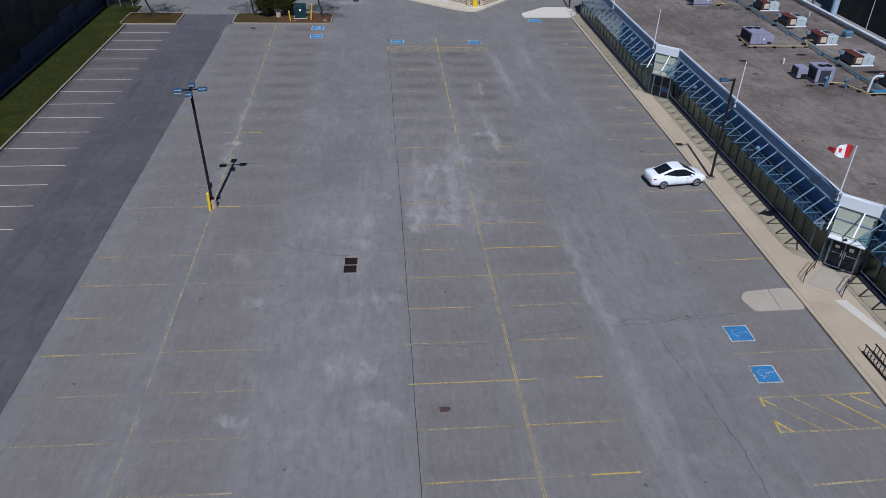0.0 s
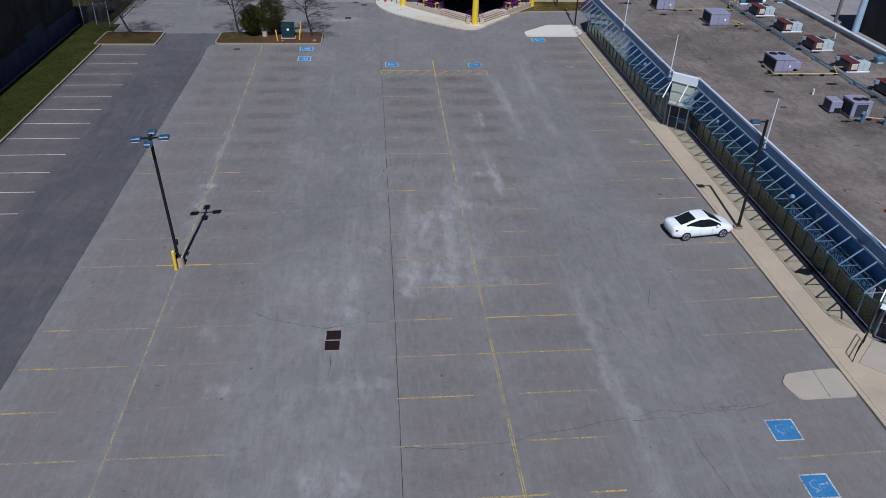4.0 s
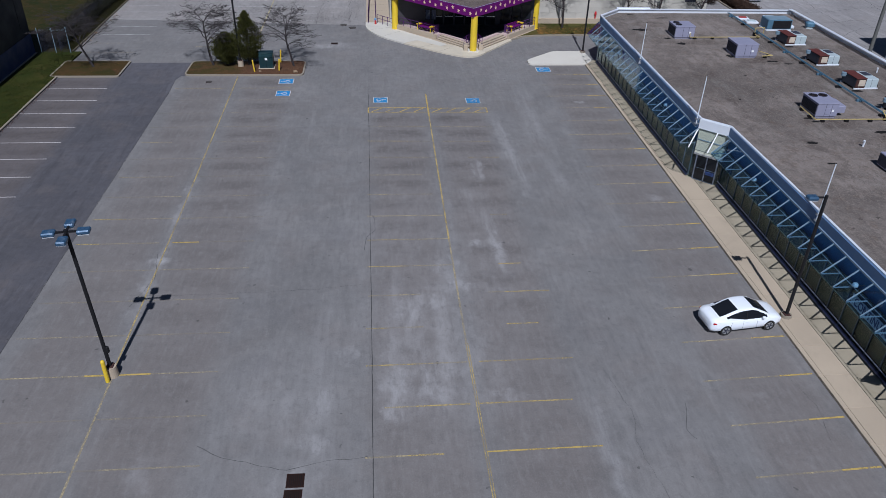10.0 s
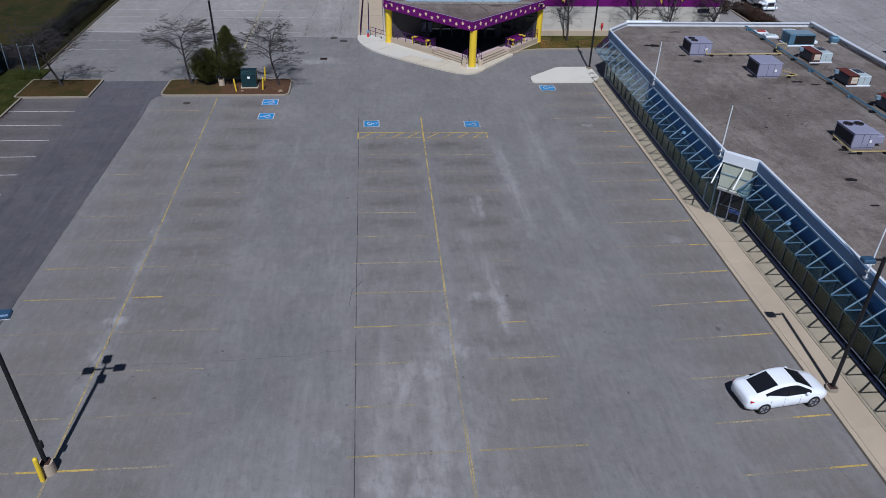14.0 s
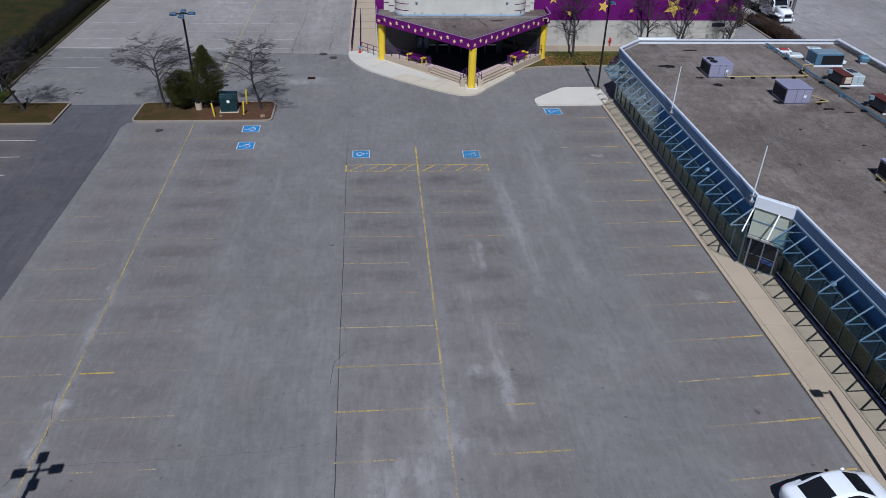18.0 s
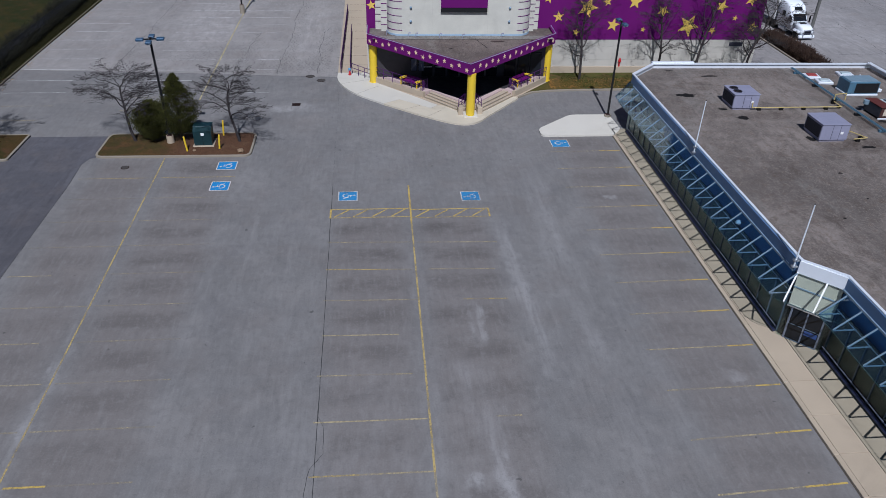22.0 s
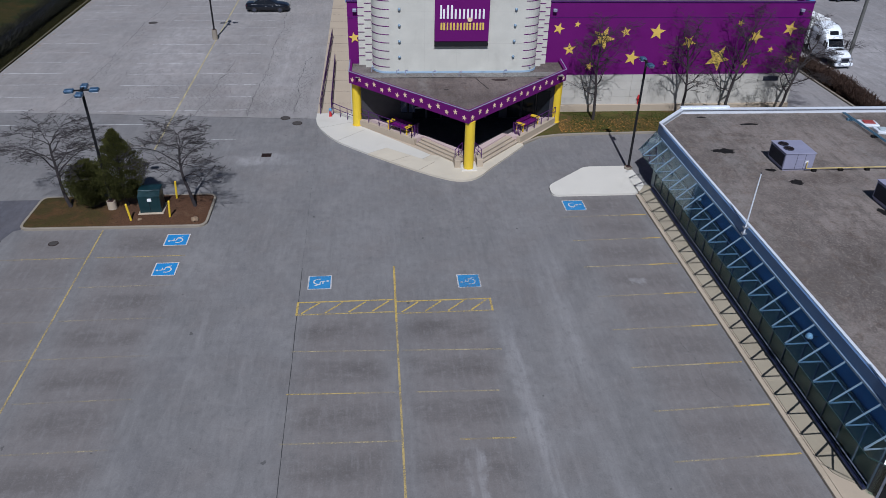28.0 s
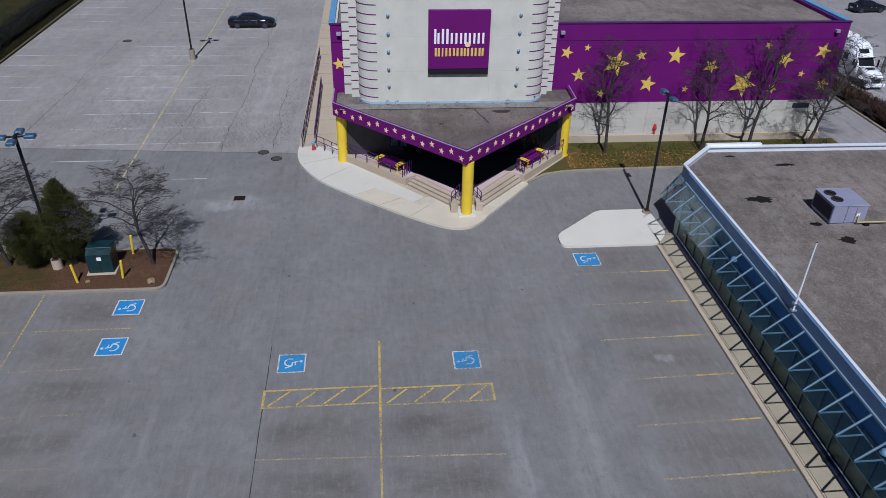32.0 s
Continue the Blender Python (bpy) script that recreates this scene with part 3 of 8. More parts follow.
tagged(part("verge", boxed(-31.4, -30.4, 96.4, 190, 0, 0.12), M_rough_grass), "narrow weedy verge along the hedge", "verge", kind="structure")


def kerb_run(a, b, width, height, n, label, name="kerb", material=None):
    """A straight kerb of n stones, each its own piece."""
    t = thing(name, a[0], a[1], 0, math.degrees(math.atan2(b[1] - a[1], b[0] - a[0])), label, "kerb", kind="structure")
    length = math.hypot(b[0] - a[0], b[1] - a[1]) / n
    bm = box(bmesh.new(), 0.006, length - 0.006, -width / 2, width / 2, -0.05, height, 0.02)
    first = part("kerb_stone", bm, material or M_kerb, t)
    for i in range(1, n):
        o = first.copy()
        scene.collection.objects.link(o)
        o.parent = t
        o.location = (i * length, 0, 0.004 * math.sin(i * 2.3))
    return t


kerb_run((-29.18, 6.0), (-29.18, 88.4), 0.18, 0.15, 34, "weathered concrete kerb along the lawn")
kerb_run((-30.3, 96.4), (-30.95, 175.0), 0.16, 0.14, 30, "weathered concrete kerb of the rear lot", material=M_old_kerb)
kerb_run((23.92, 8.0), (23.92, 91.6), 0.26, 0.16, 36, "sand-coloured concrete kerb by the storefront walk", material=M_concrete)


def bed(outline, material, label, name, lift=0.14, corner=0.7):
    """A kerbed planting island with softly mounded soil."""
    rim = round_corners(outline, corner, 4)
    kerb_ring("island_kerb", rim, 0.16, 0, 0.15, M_kerb, "worn concrete kerb round the " + label)
    inner = inset(rim, 0.16)
    cx = sum(p[0] for p in inner) / len(inner)
    cy = sum(p[1] for p in inner) / len(inner)
    vs, fs, n = [], [], len(inner)
    for ring, (k, h) in enumerate(((1.0, 0.0), (0.8, 0.07), (0.55, 0.11), (0.25, 0.13))):
        for i, (x, y) in enumerate(inner):
            px, py = cx + (x - cx) * k, cy + (y - cy) * k
            vs.append((px, py, lift + h + 0.05 * noise.noise((px * 0.9, py * 0.9, 3.0)) * (ring > 0)))
        if ring:
            fs += [((ring - 1) * n + i, (ring - 1) * n + (i + 1) % n, ring * n + (i + 1) % n, ring * n + i) for i in range(n)]
    fs.append(tuple(3 * n + i for i in range(n)))
    return tagged(link_mesh(name, vs, fs, material, smooth=True), label, "planting bed", kind="structure")


bed([(-17.25, 88.75), (-5.55, 88.65), (-5.55, 93.1), (-17.2, 93.1)], M_island, "mulched planting island with brown bark", "mulch_bed")
bed([(-29.9, 88.45), (-23.35, 88.45), (-23.35, 93.2), (-29.9, 93.2)], M_dim_grass, "patchy grass island beside the lane", "grass_island", corner=0.3)


# ---------------------------------------------------------------- markings
def mark(x0, x1, y0, y1, material, label, group, name="parking_line", z=0.008):
    return tagged(link_mesh(name, [(x0, y0, z), (x1, y0, z), (x1, y1, z), (x0, y1, z)], [(0, 1, 2, 3)], material), label, "road marking", group, "structure")


rnd = random.Random(4)


def slanted(x0, x1, ya, yb, material, label, group, half=0.05, z=0.008):
    """A painted line from (x0, ya) to (x1, yb)."""
    o = link_mesh("parking_line", [(x0, ya - half, z), (x1, yb - half, z), (x1, yb + half, z), (x0, ya + half, z)], [(0, 1, 2, 3)], material)
    return tagged(o, label, "road marking", group, "structure")


for i in range(25):
    y = 85.36 - 3.066 * i
    mark(-29.0 + rnd.uniform(-0.1, 0.1), -23.5 + rnd.uniform(-0.1, 0.1), y - 0.04, y + 0.04, M_white_line, "white painted bay line on dark asphalt", "white bay lines", z=0.012)
TONES = {"f": (M_yellow_fresh, "bright yellow bay line"), "y": (M_yellow_line, "rubbed yellow bay line"), "p": (M_faint_line, "faint rubbed yellow bay line"), "q": (M_ghost_line, "nearly vanished yellow bay line")}
WEST = {0: "y", 4: "p", 6: "p", 8: "p", 9: "p", 13: "p", 16: "p", 18: "p"}
WEST_END = {4: -14.6, 6: -13.2, 8: -12.0, 9: -11.9}
for i in range(25):
    y = 85.32 - 3.106 * i if i < 14 else 44.94 - 3.02 * (i - 13)
    for x0, x1 in ((-17.3, WEST_END.get(i, -11.7)), (-11.5, -6.05)):
        tone = WEST.get(i, "q") if x0 < -12 or i in (0, 16, 20) else "p" if i in (18, 21) else "q"
        m, label = TONES[tone]
        mark(x0, x1 - rnd.uniform(0, 0.4), y - 0.04, y + 0.04, m, label, "yellow bay lines")
    if i in (8, 9, 15, 16, 17, 18):
        mark(-17.3, -15.9 + 0.4 * (i % 3), y - 0.045, y + 0.045, M_yellow_line, "rubbed yellow stub of a bay line", "yellow bay lines", z=0.012)
    if i == 9:
        mark(-11.4, -9.75, y - 0.05, y + 0.05, M_yellow_fresh, "bright yellow stretch of a bay line", "yellow bay lines", z=0.012)
    if i == 13:
        for x0, x1 in ((-12.9, -11.9), (-11.2, -9.7)):
            mark(x0, x1, y - 0.055, y + 0.055, M_yellow_fresh, "bright yellow bay line at the lamp post", "yellow bay lines", z=0.012)
# how each line of the middle rows has worn: its stretches in both bays
MIDDLE = ["p0.9-6.1 p6.5-11.6", "y0.9-4.6 p4.6-6.1 p7-11", "p0.9-6.2 y8.8-11.3", "p1-5", "p0.9-5.6", "p0.9-6.1 p9.3-10.5", "y0.9-3 p3-6.2", "y0.9-3.4 p3.4-6.1 y9-10.4", "p1-4 p8-9 y9-11.6", "y0.9-2 p2-4 y8.6-10.4",
          "y0.9-3.9 p3.9-6.1 y6.7-11.6", "p1.8-3.3 y3.3-5.9 y6.3-10.9", "p0.9-2.8 y2.8-4.4 f6.3-11.6", "y0.9-6.2 y6.4-11.5", "y1.2-4.9 p7-11", "p0.9-5.2 y7-8.4 p8.4-9.5 y9.5-10.8", "y1-7.4 f9.1-10.7", "p1-6 y6.3-10.8", "y1.5-4 p4-8 f8.6-10.8", "p1-6 y7-10.6"]
for i, worn_to in enumerate(MIDDLE):
    y = 75.86 - 3.118 * i if i < 8 else 54.03 - 3.022 * (i - 7)
    fall = 0.04 - 0.006 * i if i < 8 else -0.008
    for bit in worn_to.split():
        x0, x1 = (float(v) for v in bit[1:].split("-"))
        m, label = TONES[bit[0]]
        slanted(x0, x1, y - fall * (x0 - 0.85), y - fall * (x1 - 0.85), m, label, "yellow bay lines", 0.042)
for i in range(18):
    y = 88.92 - 3.05 * i
    rise = 0.1 if i < 10 else 0.26
    split = 22.1 + rnd.uniform(-0.4, 0.3)
    slanted(17.75 + rnd.uniform(0, 0.2), split, y - rise, y - rise * (23.65 - split) / 5.9, M_faint_line, "rubbed yellow bay line", "yellow bay lines", 0.045)
    slanted(split, 23.66, y - rise * (23.65 - split) / 5.9, y, M_yellow_fresh, "yellow bay line end by the kerb", "yellow bay lines", 0.05)
slanted(17.85, 23.6, 28.2, 28.36, M_faint_line, "faint yellow bay line", "yellow bay lines")
slanted(17.95, 23.6, 19.75, 19.95, M_faint_line, "faint yellow bay line", "yellow bay lines")
# long lines
ribbon([(-11.97, 88.6), (-11.8, 72.0)], 0.09, 0.01, M_yellow_line, "centre_line")
ribbon([(-11.8, 72.0), (-11.66, 60.0), (-11.58, 47.0), (-11.57, 45.0)], 0.085, 0.01, M_yellow_line, "centre_line")
ribbon([(-11.5, 44.6), (-11.45, 30.0)], 0.1, 0.01, M_faint_line, "centre_line")
ribbon([(-11.45, 30.0), (-11.42, 8.0)], 0.09, 0.01, M_faint_line, "centre_line")
ribbon([(6.32, 83.45), (6.28, 78.0)], 0.12, 0.01, M_yellow_fresh, "centre_line")
ribbon([(6.28, 78.0), (6.2, 57.0)], 0.1, 0.01, M_yellow_line, "centre_line")
ribbon([(6.2, 57.0), (6.2, 46.5)], 0.1, 0.01, M_faint_line, "centre_line")
for dx in (-0.05, 0.05):
    ribbon([(6.22 + dx, 46.5), (6.3 + dx, 33.0), (6.38 + dx, 24.0), (6.42 + dx, 8.0)], 0.05, 0.01, M_yellow_line, "centre_line")
ribbon([(-11.65, 100.8), (-11.7, 107.4), (-11.95, 175.0)], 0.11, 0.01, M_pale_line, "centre_line")
for o in bpy.data.objects:
    if o.name.startswith("centre_line"):
        tagged(o, "long yellow line between two rows of bays", "road marking", "centre lines", "structure")
# hatched strips
for x0, x1, lean in ((0.9, 6.2, 1), (6.35, 11.65, 1)):
    y0, y1 = (78.92, 80.05) if x0 < 2 else (78.75, 79.85)
    mark(x0, x1, y0 - 0.05, y0 + 0.05, M_yellow_line, "yellow hatched strip edge", "hatched strips", "hatch_line")
    mark(x0, x1, y1 - 0.05, y1 + 0.05, M_yellow_fresh, "yellow hatched strip edge", "hatched strips", "hatch_line")
    for k in range(4):
        xa = x0 + 0.25 + k * 1.28
        ribbon([(xa, y0 + 0.1), (xa + 0.95, y1 - 0.1)], 0.1, 0.012, M_yellow_fresh, "hatch_line")
mark(0.85, 0.97, 78.87, 80.1, M_yellow_fresh, "yellow hatched strip end", "hatched strips", "hatch_line", 0.012)
mark(11.55, 11.67, 78.7, 79.9, M_yellow_fresh, "yellow hatched strip end", "hatched strips", "hatch_line", 0.012)
mark(17.95, 23.62, 24.95, 25.05, M_faint_line, "yellow hatched strip edge", "hatched strips", "hatch_line")
mark(17.95, 23.5, 22.7, 22.8, M_faint_line, "yellow hatched strip edge", "hatched strips", "hatch_line")
mark(17.9, 18.0, 24.4, 25.0, M_yellow_fresh, "yellow hatched strip end", "hatched strips", "hatch_line", 0.012)
mark(17.9, 18.0, 22.72, 23.5, M_yellow_fresh, "yellow hatched strip end", "hatched strips", "hatch_line", 0.012)
mark(22.5, 23.6, 24.99, 25.08, M_yellow_fresh, "bright yellow hatched strip edge", "hatched strips", "hatch_line", 0.014)
for xa, xb, yb in ((18.0, 20.0, 22.8), (19.6, 21.65, 22.8), (21.3, 23.1, 22.8), (22.5, 23.55, 23.9)):
    ribbon([(xa, 24.9), (xb, yb)], 0.09, 0.012, M_yellow_line if xa < 21 else M_yellow_fresh, "hatch_line")
ribbon([(17.98, 23.45), (18.55, 22.75)], 0.12, 0.012, M_yellow_fresh, "hatch_line")
for o in bpy.data.objects:
    if o.name.startswith("hatch_line"):
        tagged(o, o.get("label", "yellow diagonal hatch stroke"), "road marking", "hatched strips", "structure")


def accessible_mark(cx, cy, sx, sy, turn, label, worn=False, rubbed=False):
    """Blue square with a white border and wheelchair sign, painted on the road."""
    t = thing("accessible_parking_symbol", cx, cy, 0, turn, label, "road marking", "accessible bay symbols", "structure")
    a, b = sx / 2, sy / 2
    link_mesh("blue_field", [(-a, -b, 0.010), (a, -b, 0.010), (a, b, 0.010), (-a, b, 0.010)], [(0, 1, 2, 3)], M_blue_rubbed if rubbed else M_blue_worn if worn else M_blue_paint, t)
    w = M_white_worn if worn else M_white_line
    e = 0.07
    for n, (x0, x1, y0, y1) in enumerate(((-a - e, a + e, b, b + e), (-a - e, a + e, -b - e, -b), (-a - e, -a, -b, b), (a, a + e, -b, b))):
        link_mesh("border_line", [(x0, y0, 0.014), (x1, y0, 0.014), (x1, y1, 0.014), (x0, y1, 0.014)], [(0, 1, 2, 3)], w, t)
    k = min(a, b)
    w = M_white_rubbed if rubbed else w
    ring = [(-0.12 * k + 0.42 * k * math.cos(q), -0.15 * k + 0.42 * k * math.sin(q)) for q in [radians(v) for v in range(150, 385, 15)]]
    ribbon(ring, 0.13 * k, 0.014, w, "wheel_arc", t, step=9)
    ribbon([(-0.18 * k, 0.5 * k), (-0.1 * k, 0.05 * k), (0.32 * k, 0.02 * k), (0.55 * k, -0.5 * k)], 0.14 * k, 0.015, w, "seated_figure_stroke", t, step=9)
    ribbon([(-0.14 * k, 0.3 * k), (0.25 * k, 0.28 * k)], 0.1 * k, 0.014, w, "arm_stroke", t, step=9)
    link_mesh("head_disc", [(-0.2 * k + 0.14 * k * math.cos(q), 0.72 * k + 0.14 * k * math.sin(q), 0.014) for q in [radians(v) for v in range(0, 360, 40)]], [tuple(range(9))], w, t)
    return t


accessible_mark(-7.1, 87.17, 1.24, 1.3, 90, "blue accessible parking symbol with white border")
accessible_mark(-7.08, 83.85, 1.26, 1.22, 90, "blue accessible parking symbol with white border")
accessible_mark(2.01, 81.96, 1.25, 1.22, -90, "chipped blue accessible parking symbol", True)
accessible_mark(10.63, 81.65, 1.22, 1.22, 90, "chipped blue accessible parking symbol", True)
accessible_mark(19.03, 90.4, 1.3, 1.36, -90, "blue accessible parking symbol near the pale concrete pad", True)
accessible_mark(19.0, 29.86, 1.2, 1.22, -90, "faded blue accessible parking symbol", True, True)
accessible_mark(19.0, 26.63, 1.16, 1.16, -90, "faded blue accessible parking symbol", True, True)

# rear lot lines
for i in range(17):
    y = 109.0 + 3.22 * i
    for x0, x1 in ((-18.2, -12.1), (-11.6, -5.7)):
        mark(x0, x1, y - 0.05, y + 0.05, M_white_worn, "thin white bay line on pale asphalt", "rear bay lines")
for i in range(21):
    y = 96.4 + 3.24 * i
    mark(-29.9 - 0.006 * i, -23.9, y - 0.05, y + 0.05, M_white_worn if i > 1 else M_faint_line, "thin white bay line on pale asphalt", "rear bay lines")
for y, x0, x1 in ((98.4, -18, -14.5), (101.6, -18, -12.6), (106.0, -17.6, -13.2), (102.65, -8.1, -5.7)):
    mark(x0, x1, y - 0.05, y + 0.05, M_white_worn if y > 102 else M_faint_line, "faint bay line near the island", "rear bay lines")


# ---------------------------------------------------------------- cracks, drains
def crack(points, width, seed, jitter=0.05):
    tagged(ribbon(points, width, 0.0065, M_crack, "crack", seed=seed, jitter=jitter), "thin dark crack in the asphalt", "crack", "asphalt cracks", "structure")


crack([(0.9, 83.5), (0.95, 78.0), (1.05, 66.0), (1.2, 48.0), (1.27, 36.0), (1.32, 8.0)], 0.04, 1, 0.008)
crack([(0.7, 106.7), (0.82, 97.0), (0.9, 83.5)], 0.008, 11, 0.02)
crack([(1.0, 61.0), (1.35, 59.9), (1.4, 58.4), (0.85, 57.6), (0.75, 56.0)], 0.022, 2, 0.05)
crack([(1.5, 29.8), (4.0, 29.6), (6.6, 30.0), (9.0, 30.5), (12.2, 30.95)], 0.018, 3, 0.08)
crack([(12.2, 30.95), (15.0, 31.1), (17.45, 31.35), (19.2, 31.6)], 0.024, 4, 0.12)
crack([(12.4, 31.0), (13.8, 31.35), (15.2, 31.2), (16.6, 31.55), (18.2, 31.5)], 0.014, 5, 0.07)
crack([(14.6, 31.25), (15.6, 31.5), (16.6, 31.3), (17.9, 31.75)], 0.012, 19, 0.06)
crack([(14.5, 29.5), (14.9, 27.8), (15.3, 25.3), (15.7, 22.0), (15.8, 19.0)], 0.018, 6, 0.09)
crack([(16.35, 41.5), (16.1, 40.8), (15.9, 39.9), (16.2, 39.2)], 0.016, 7, 0.09)
crack([(-6.5, 40.0), (-5.3, 39.3), (-2.3, 38.4), (-0.6, 38.8), (1.05, 38.95)], 0.022, 8, 0.06)
crack([(-12.5, 51.7), (-7.5, 51.6), (-2.2, 51.9), (0.9, 52.2)], 0.011, 9, 0.06)
crack([(-2.1, 36.4), (-2.15, 34.6)], 0.019, 10, 0.04)
crack([(-12.0, 56.0), (-11.4, 53.2), (-12.2, 50.6)], 0.019, 12, 0.06)
crack([(13.0, 44.0), (13.6, 41.0), (13.2, 38.2), (13.9, 35.0)], 0.009, 14, 0.08)
crack([(22.3, 43.0), (22.0, 43.5), (22.6, 41.0), (22.1, 38.5)], 0.009, 15, 0.07)
crack([(20.8, 76.5), (21.4, 74.4), (21.2, 72.0), (21.9, 70.3)], 0.008, 16, 0.07)
# dried brown spill
M_spill = surface("dried_brown_spill", (0.07, 0.042, 0.038), 0.95, fine=20, coarse=5, vary=0.4, dirt=0.6, dirt_glint_colour=(0.14, 0.12, 0.11))
tagged(part("brown_spill", prism(bmesh.new(), [(2.63 + 0.26 * math.cos(q) * (1 + 0.25 * math.sin(3 * q + 1)), 25.07 + 0.22 * math.sin(q) * (1 + 0.3 * math.cos(2 * q))) for q in [2 * math.pi * k / 20 for k in range(20)]], 0.001, 0.009), M_spill), "small dried brown spill on the asphalt", "stain", kind="structure")
# joint between old and new asphalt
crack([(-31.0, 109.2), (-18.0, 108.4), (-7.2, 107.35), (0.4, 106.7)], 0.045, 17, 0.01)
crack([(-17.62, 8.0), (-17.62, 84.0), (-17.78, 87.6)], 0.03, 18, 0.008)
for j, (xa, ya, xb, yb) in enumerate(((52.5, 99.5, 66.0, 107.0), (53.0, 108.0, 70.0, 109.5), (56.0, 113.0, 84.0, 118.5), (61.0, 100.0, 63.0, 126.0), (57.5, 124.0, 92.0, 128.0), (70.0, 104.0, 74.0, 140.0), (66.0, 133.0, 96.0, 139.0))):
    crack([(xa + (xb - xa) * k / 5, ya + (yb - ya) * k / 5 + 0.6 * math.sin(2.1 * k + j)) for k in range(6)], 0.05, 50 + j, 0.12)
# crazed areas of the rear lot
crk = random.Random(21)
for j, (xa, ya, xb, yb) in enumerate(((-21.6, 109, -20.2, 165), (-5.2, 107.6, -4.7, 150), (-1.75, 108.0, -1.2, 124), (-9.9, 107.8, -8.6, 122))):
    crack([(xa + (xb - xa) * k / 8 + crk.uniform(-0.3, 0.3), ya + (yb - ya) * k / 8) for k in range(9)], 0.035, 30 + j, 0.09)
CRAZED = [(-9.7, 110.5, 1.5, 4.5, 1.0), (-9.0, 116.5, 0.8, 4.5, 0.8), (-12.6, 114.5, 3.2, 2.2, 0.75), (-15.0, 112.5, 2.2, 1.2, 0.6), (-5.1, 110.5, 0.6, 4.5, 1.0), (-4.8, 118.0, 0.4, 7.0, 0.75), (-3.4, 110.6, 2.6, 2.4, 0.7), (-1.5, 111.0, 0.7, 4.5, 0.95), (-0.9, 117.5, 0.8, 4.5, 0.6), (-6.6, 109.6, 2.0, 1.6, 0.45), (-21.0, 114.0, 0.7, 8.0, 0.5), (-20.4, 129.0, 0.5, 10.0, 0.4), (-4.3, 131.0, 0.35, 10.0, 0.5), (-17.5, 119.0, 3.5, 1.0, 0.3), (16.2, 31.4, 1.4, 0.28, 0.6)]
vs, fs = [], []
CELL, STRETCH = 0.42, 1.4


def knot(i, j, side):
    """One corner of the cell net, shifted by chance."""
    chance = random.Random(i * 7349 + j * 911 + side)
    px = (i + 0.5 * (j % 2)) * CELL * 0.95
    py = (j * 0.82 + (0.27 if side else 0.0)) * CELL * STRETCH
    return Vector((px + chance.uniform(-0.14, 0.14), py + chance.uniform(-0.19, 0.19)))


for cx, cy, sx, sy, dense in CRAZED:
    for j in range(int((cy - 2 * sy) / (CELL * 0.82 * STRETCH)), int((cy + 2 * sy) / (CELL * 0.82 * STRETCH)) + 1):
        for i in range(int((cx - 2 * sx) / (CELL * 0.95)) - 1, int((cx + 2 * sx) / (CELL * 0.95)) + 2):
            a = knot(i, j, 0)
            o_ = j % 2
            for b in (knot(i, j, 1), knot(i - 1 + o_, j - 1, 1), knot(i + o_, j - 1, 1)):
                q = (a + b) / 2
                keep = dense * math.exp(-((q.x - cx) / sx) ** 2 - ((q.y - cy) / sy) ** 2)
                if cy > 100 and min(a.y, b.y) < 107.9 or crk.random() > keep * 1.5:
                    continue
                d = (b - a)
                w = Vector((-d.y, d.x)).normalized() * crk.uniform(0.005, 0.012)
                n = len(vs)
                vs += [(*(a + w), 0.009), (*(a - w), 0.009), (*(b - w), 0.009), (*(b + w), 0.009)]
                fs.append((n, n + 1, n + 2, n + 3))
tagged(link_mesh("crazed_cracks", vs, fs, M_fine_crack), "web of fine cracks across pale asphalt", "cracks", kind="stuff")


def grate(x, y, w, d, bars, label):
    t = thing("storm_drain", x, y, 0, 0, label, "drain", "storm drains")
    bm = bmesh.new()
    for a in ((-w / 2 - 0.06, w / 2 + 0.06, -d / 2 - 0.06, -d / 2), (-w / 2 - 0.06, w / 2 + 0.06, d / 2, d / 2 + 0.06), (-w / 2 - 0.06, -w / 2, -d / 2, d / 2), (w / 2, w / 2 + 0.06, -d / 2, d / 2)):
        box(bm, *a, 0.0, 0.016)
    part("rim", bm, M_iron, t)
    part("sump", boxed(-w / 2, w / 2, -d / 2, d / 2, 0.001, 0.006), M_tar, t)
    for i in range(bars):
        q = -w / 2 + w * (i + 0.5) / bars
        part("grate_bar", boxed(q - w / bars * 0.27, q + w / bars * 0.27, -d / 2, d / 2, 0.0065, 0.014), M_iron, t)
    return t


grate(-2.02, 37.85, 0.64, 0.62, 8, "rusty square cast-iron storm drain grate")
grate(-2.06, 37.0, 0.64, 0.62, 8, "rusty square cast-iron storm drain grate")
grate(-2.95, 99.5, 0.62, 0.5, 7, "dark cast-iron storm drain by the cinema")


M_lid = surface("worn_iron_lid", (0.075, 0.066, 0.06), 0.7, 0.2, coarse=4, vary=0.3, dirt=0.5)


def manhole(x, y, r, label):
    t = thing("manhole_cover", x, y, 0, 0, label, "manhole", "manhole covers")
    bm = bmesh.new()
    tube(bm, (0, 0, 0), (0, 0, 0.012), r, n=20)
    part("ring", bm, M_iron, t)
    bm = bmesh.new()
    tube(bm, (0, 0, 0.012), (0, 0, 0.018), r * 0.86, n=20)
    part("lid", bm, M_lid, t)


manhole(-2.18, 107.0, 0.42, "round iron manhole cover in the asphalt")
manhole(-1.08, 105.8, 0.42, "round iron manhole cover in the asphalt")
manhole(-14.5, 87.1, 0.3, "small round utility cover in the bay")
manhole(-20.2, 137.0, 0.5, "round iron manhole cover in the rear lot")

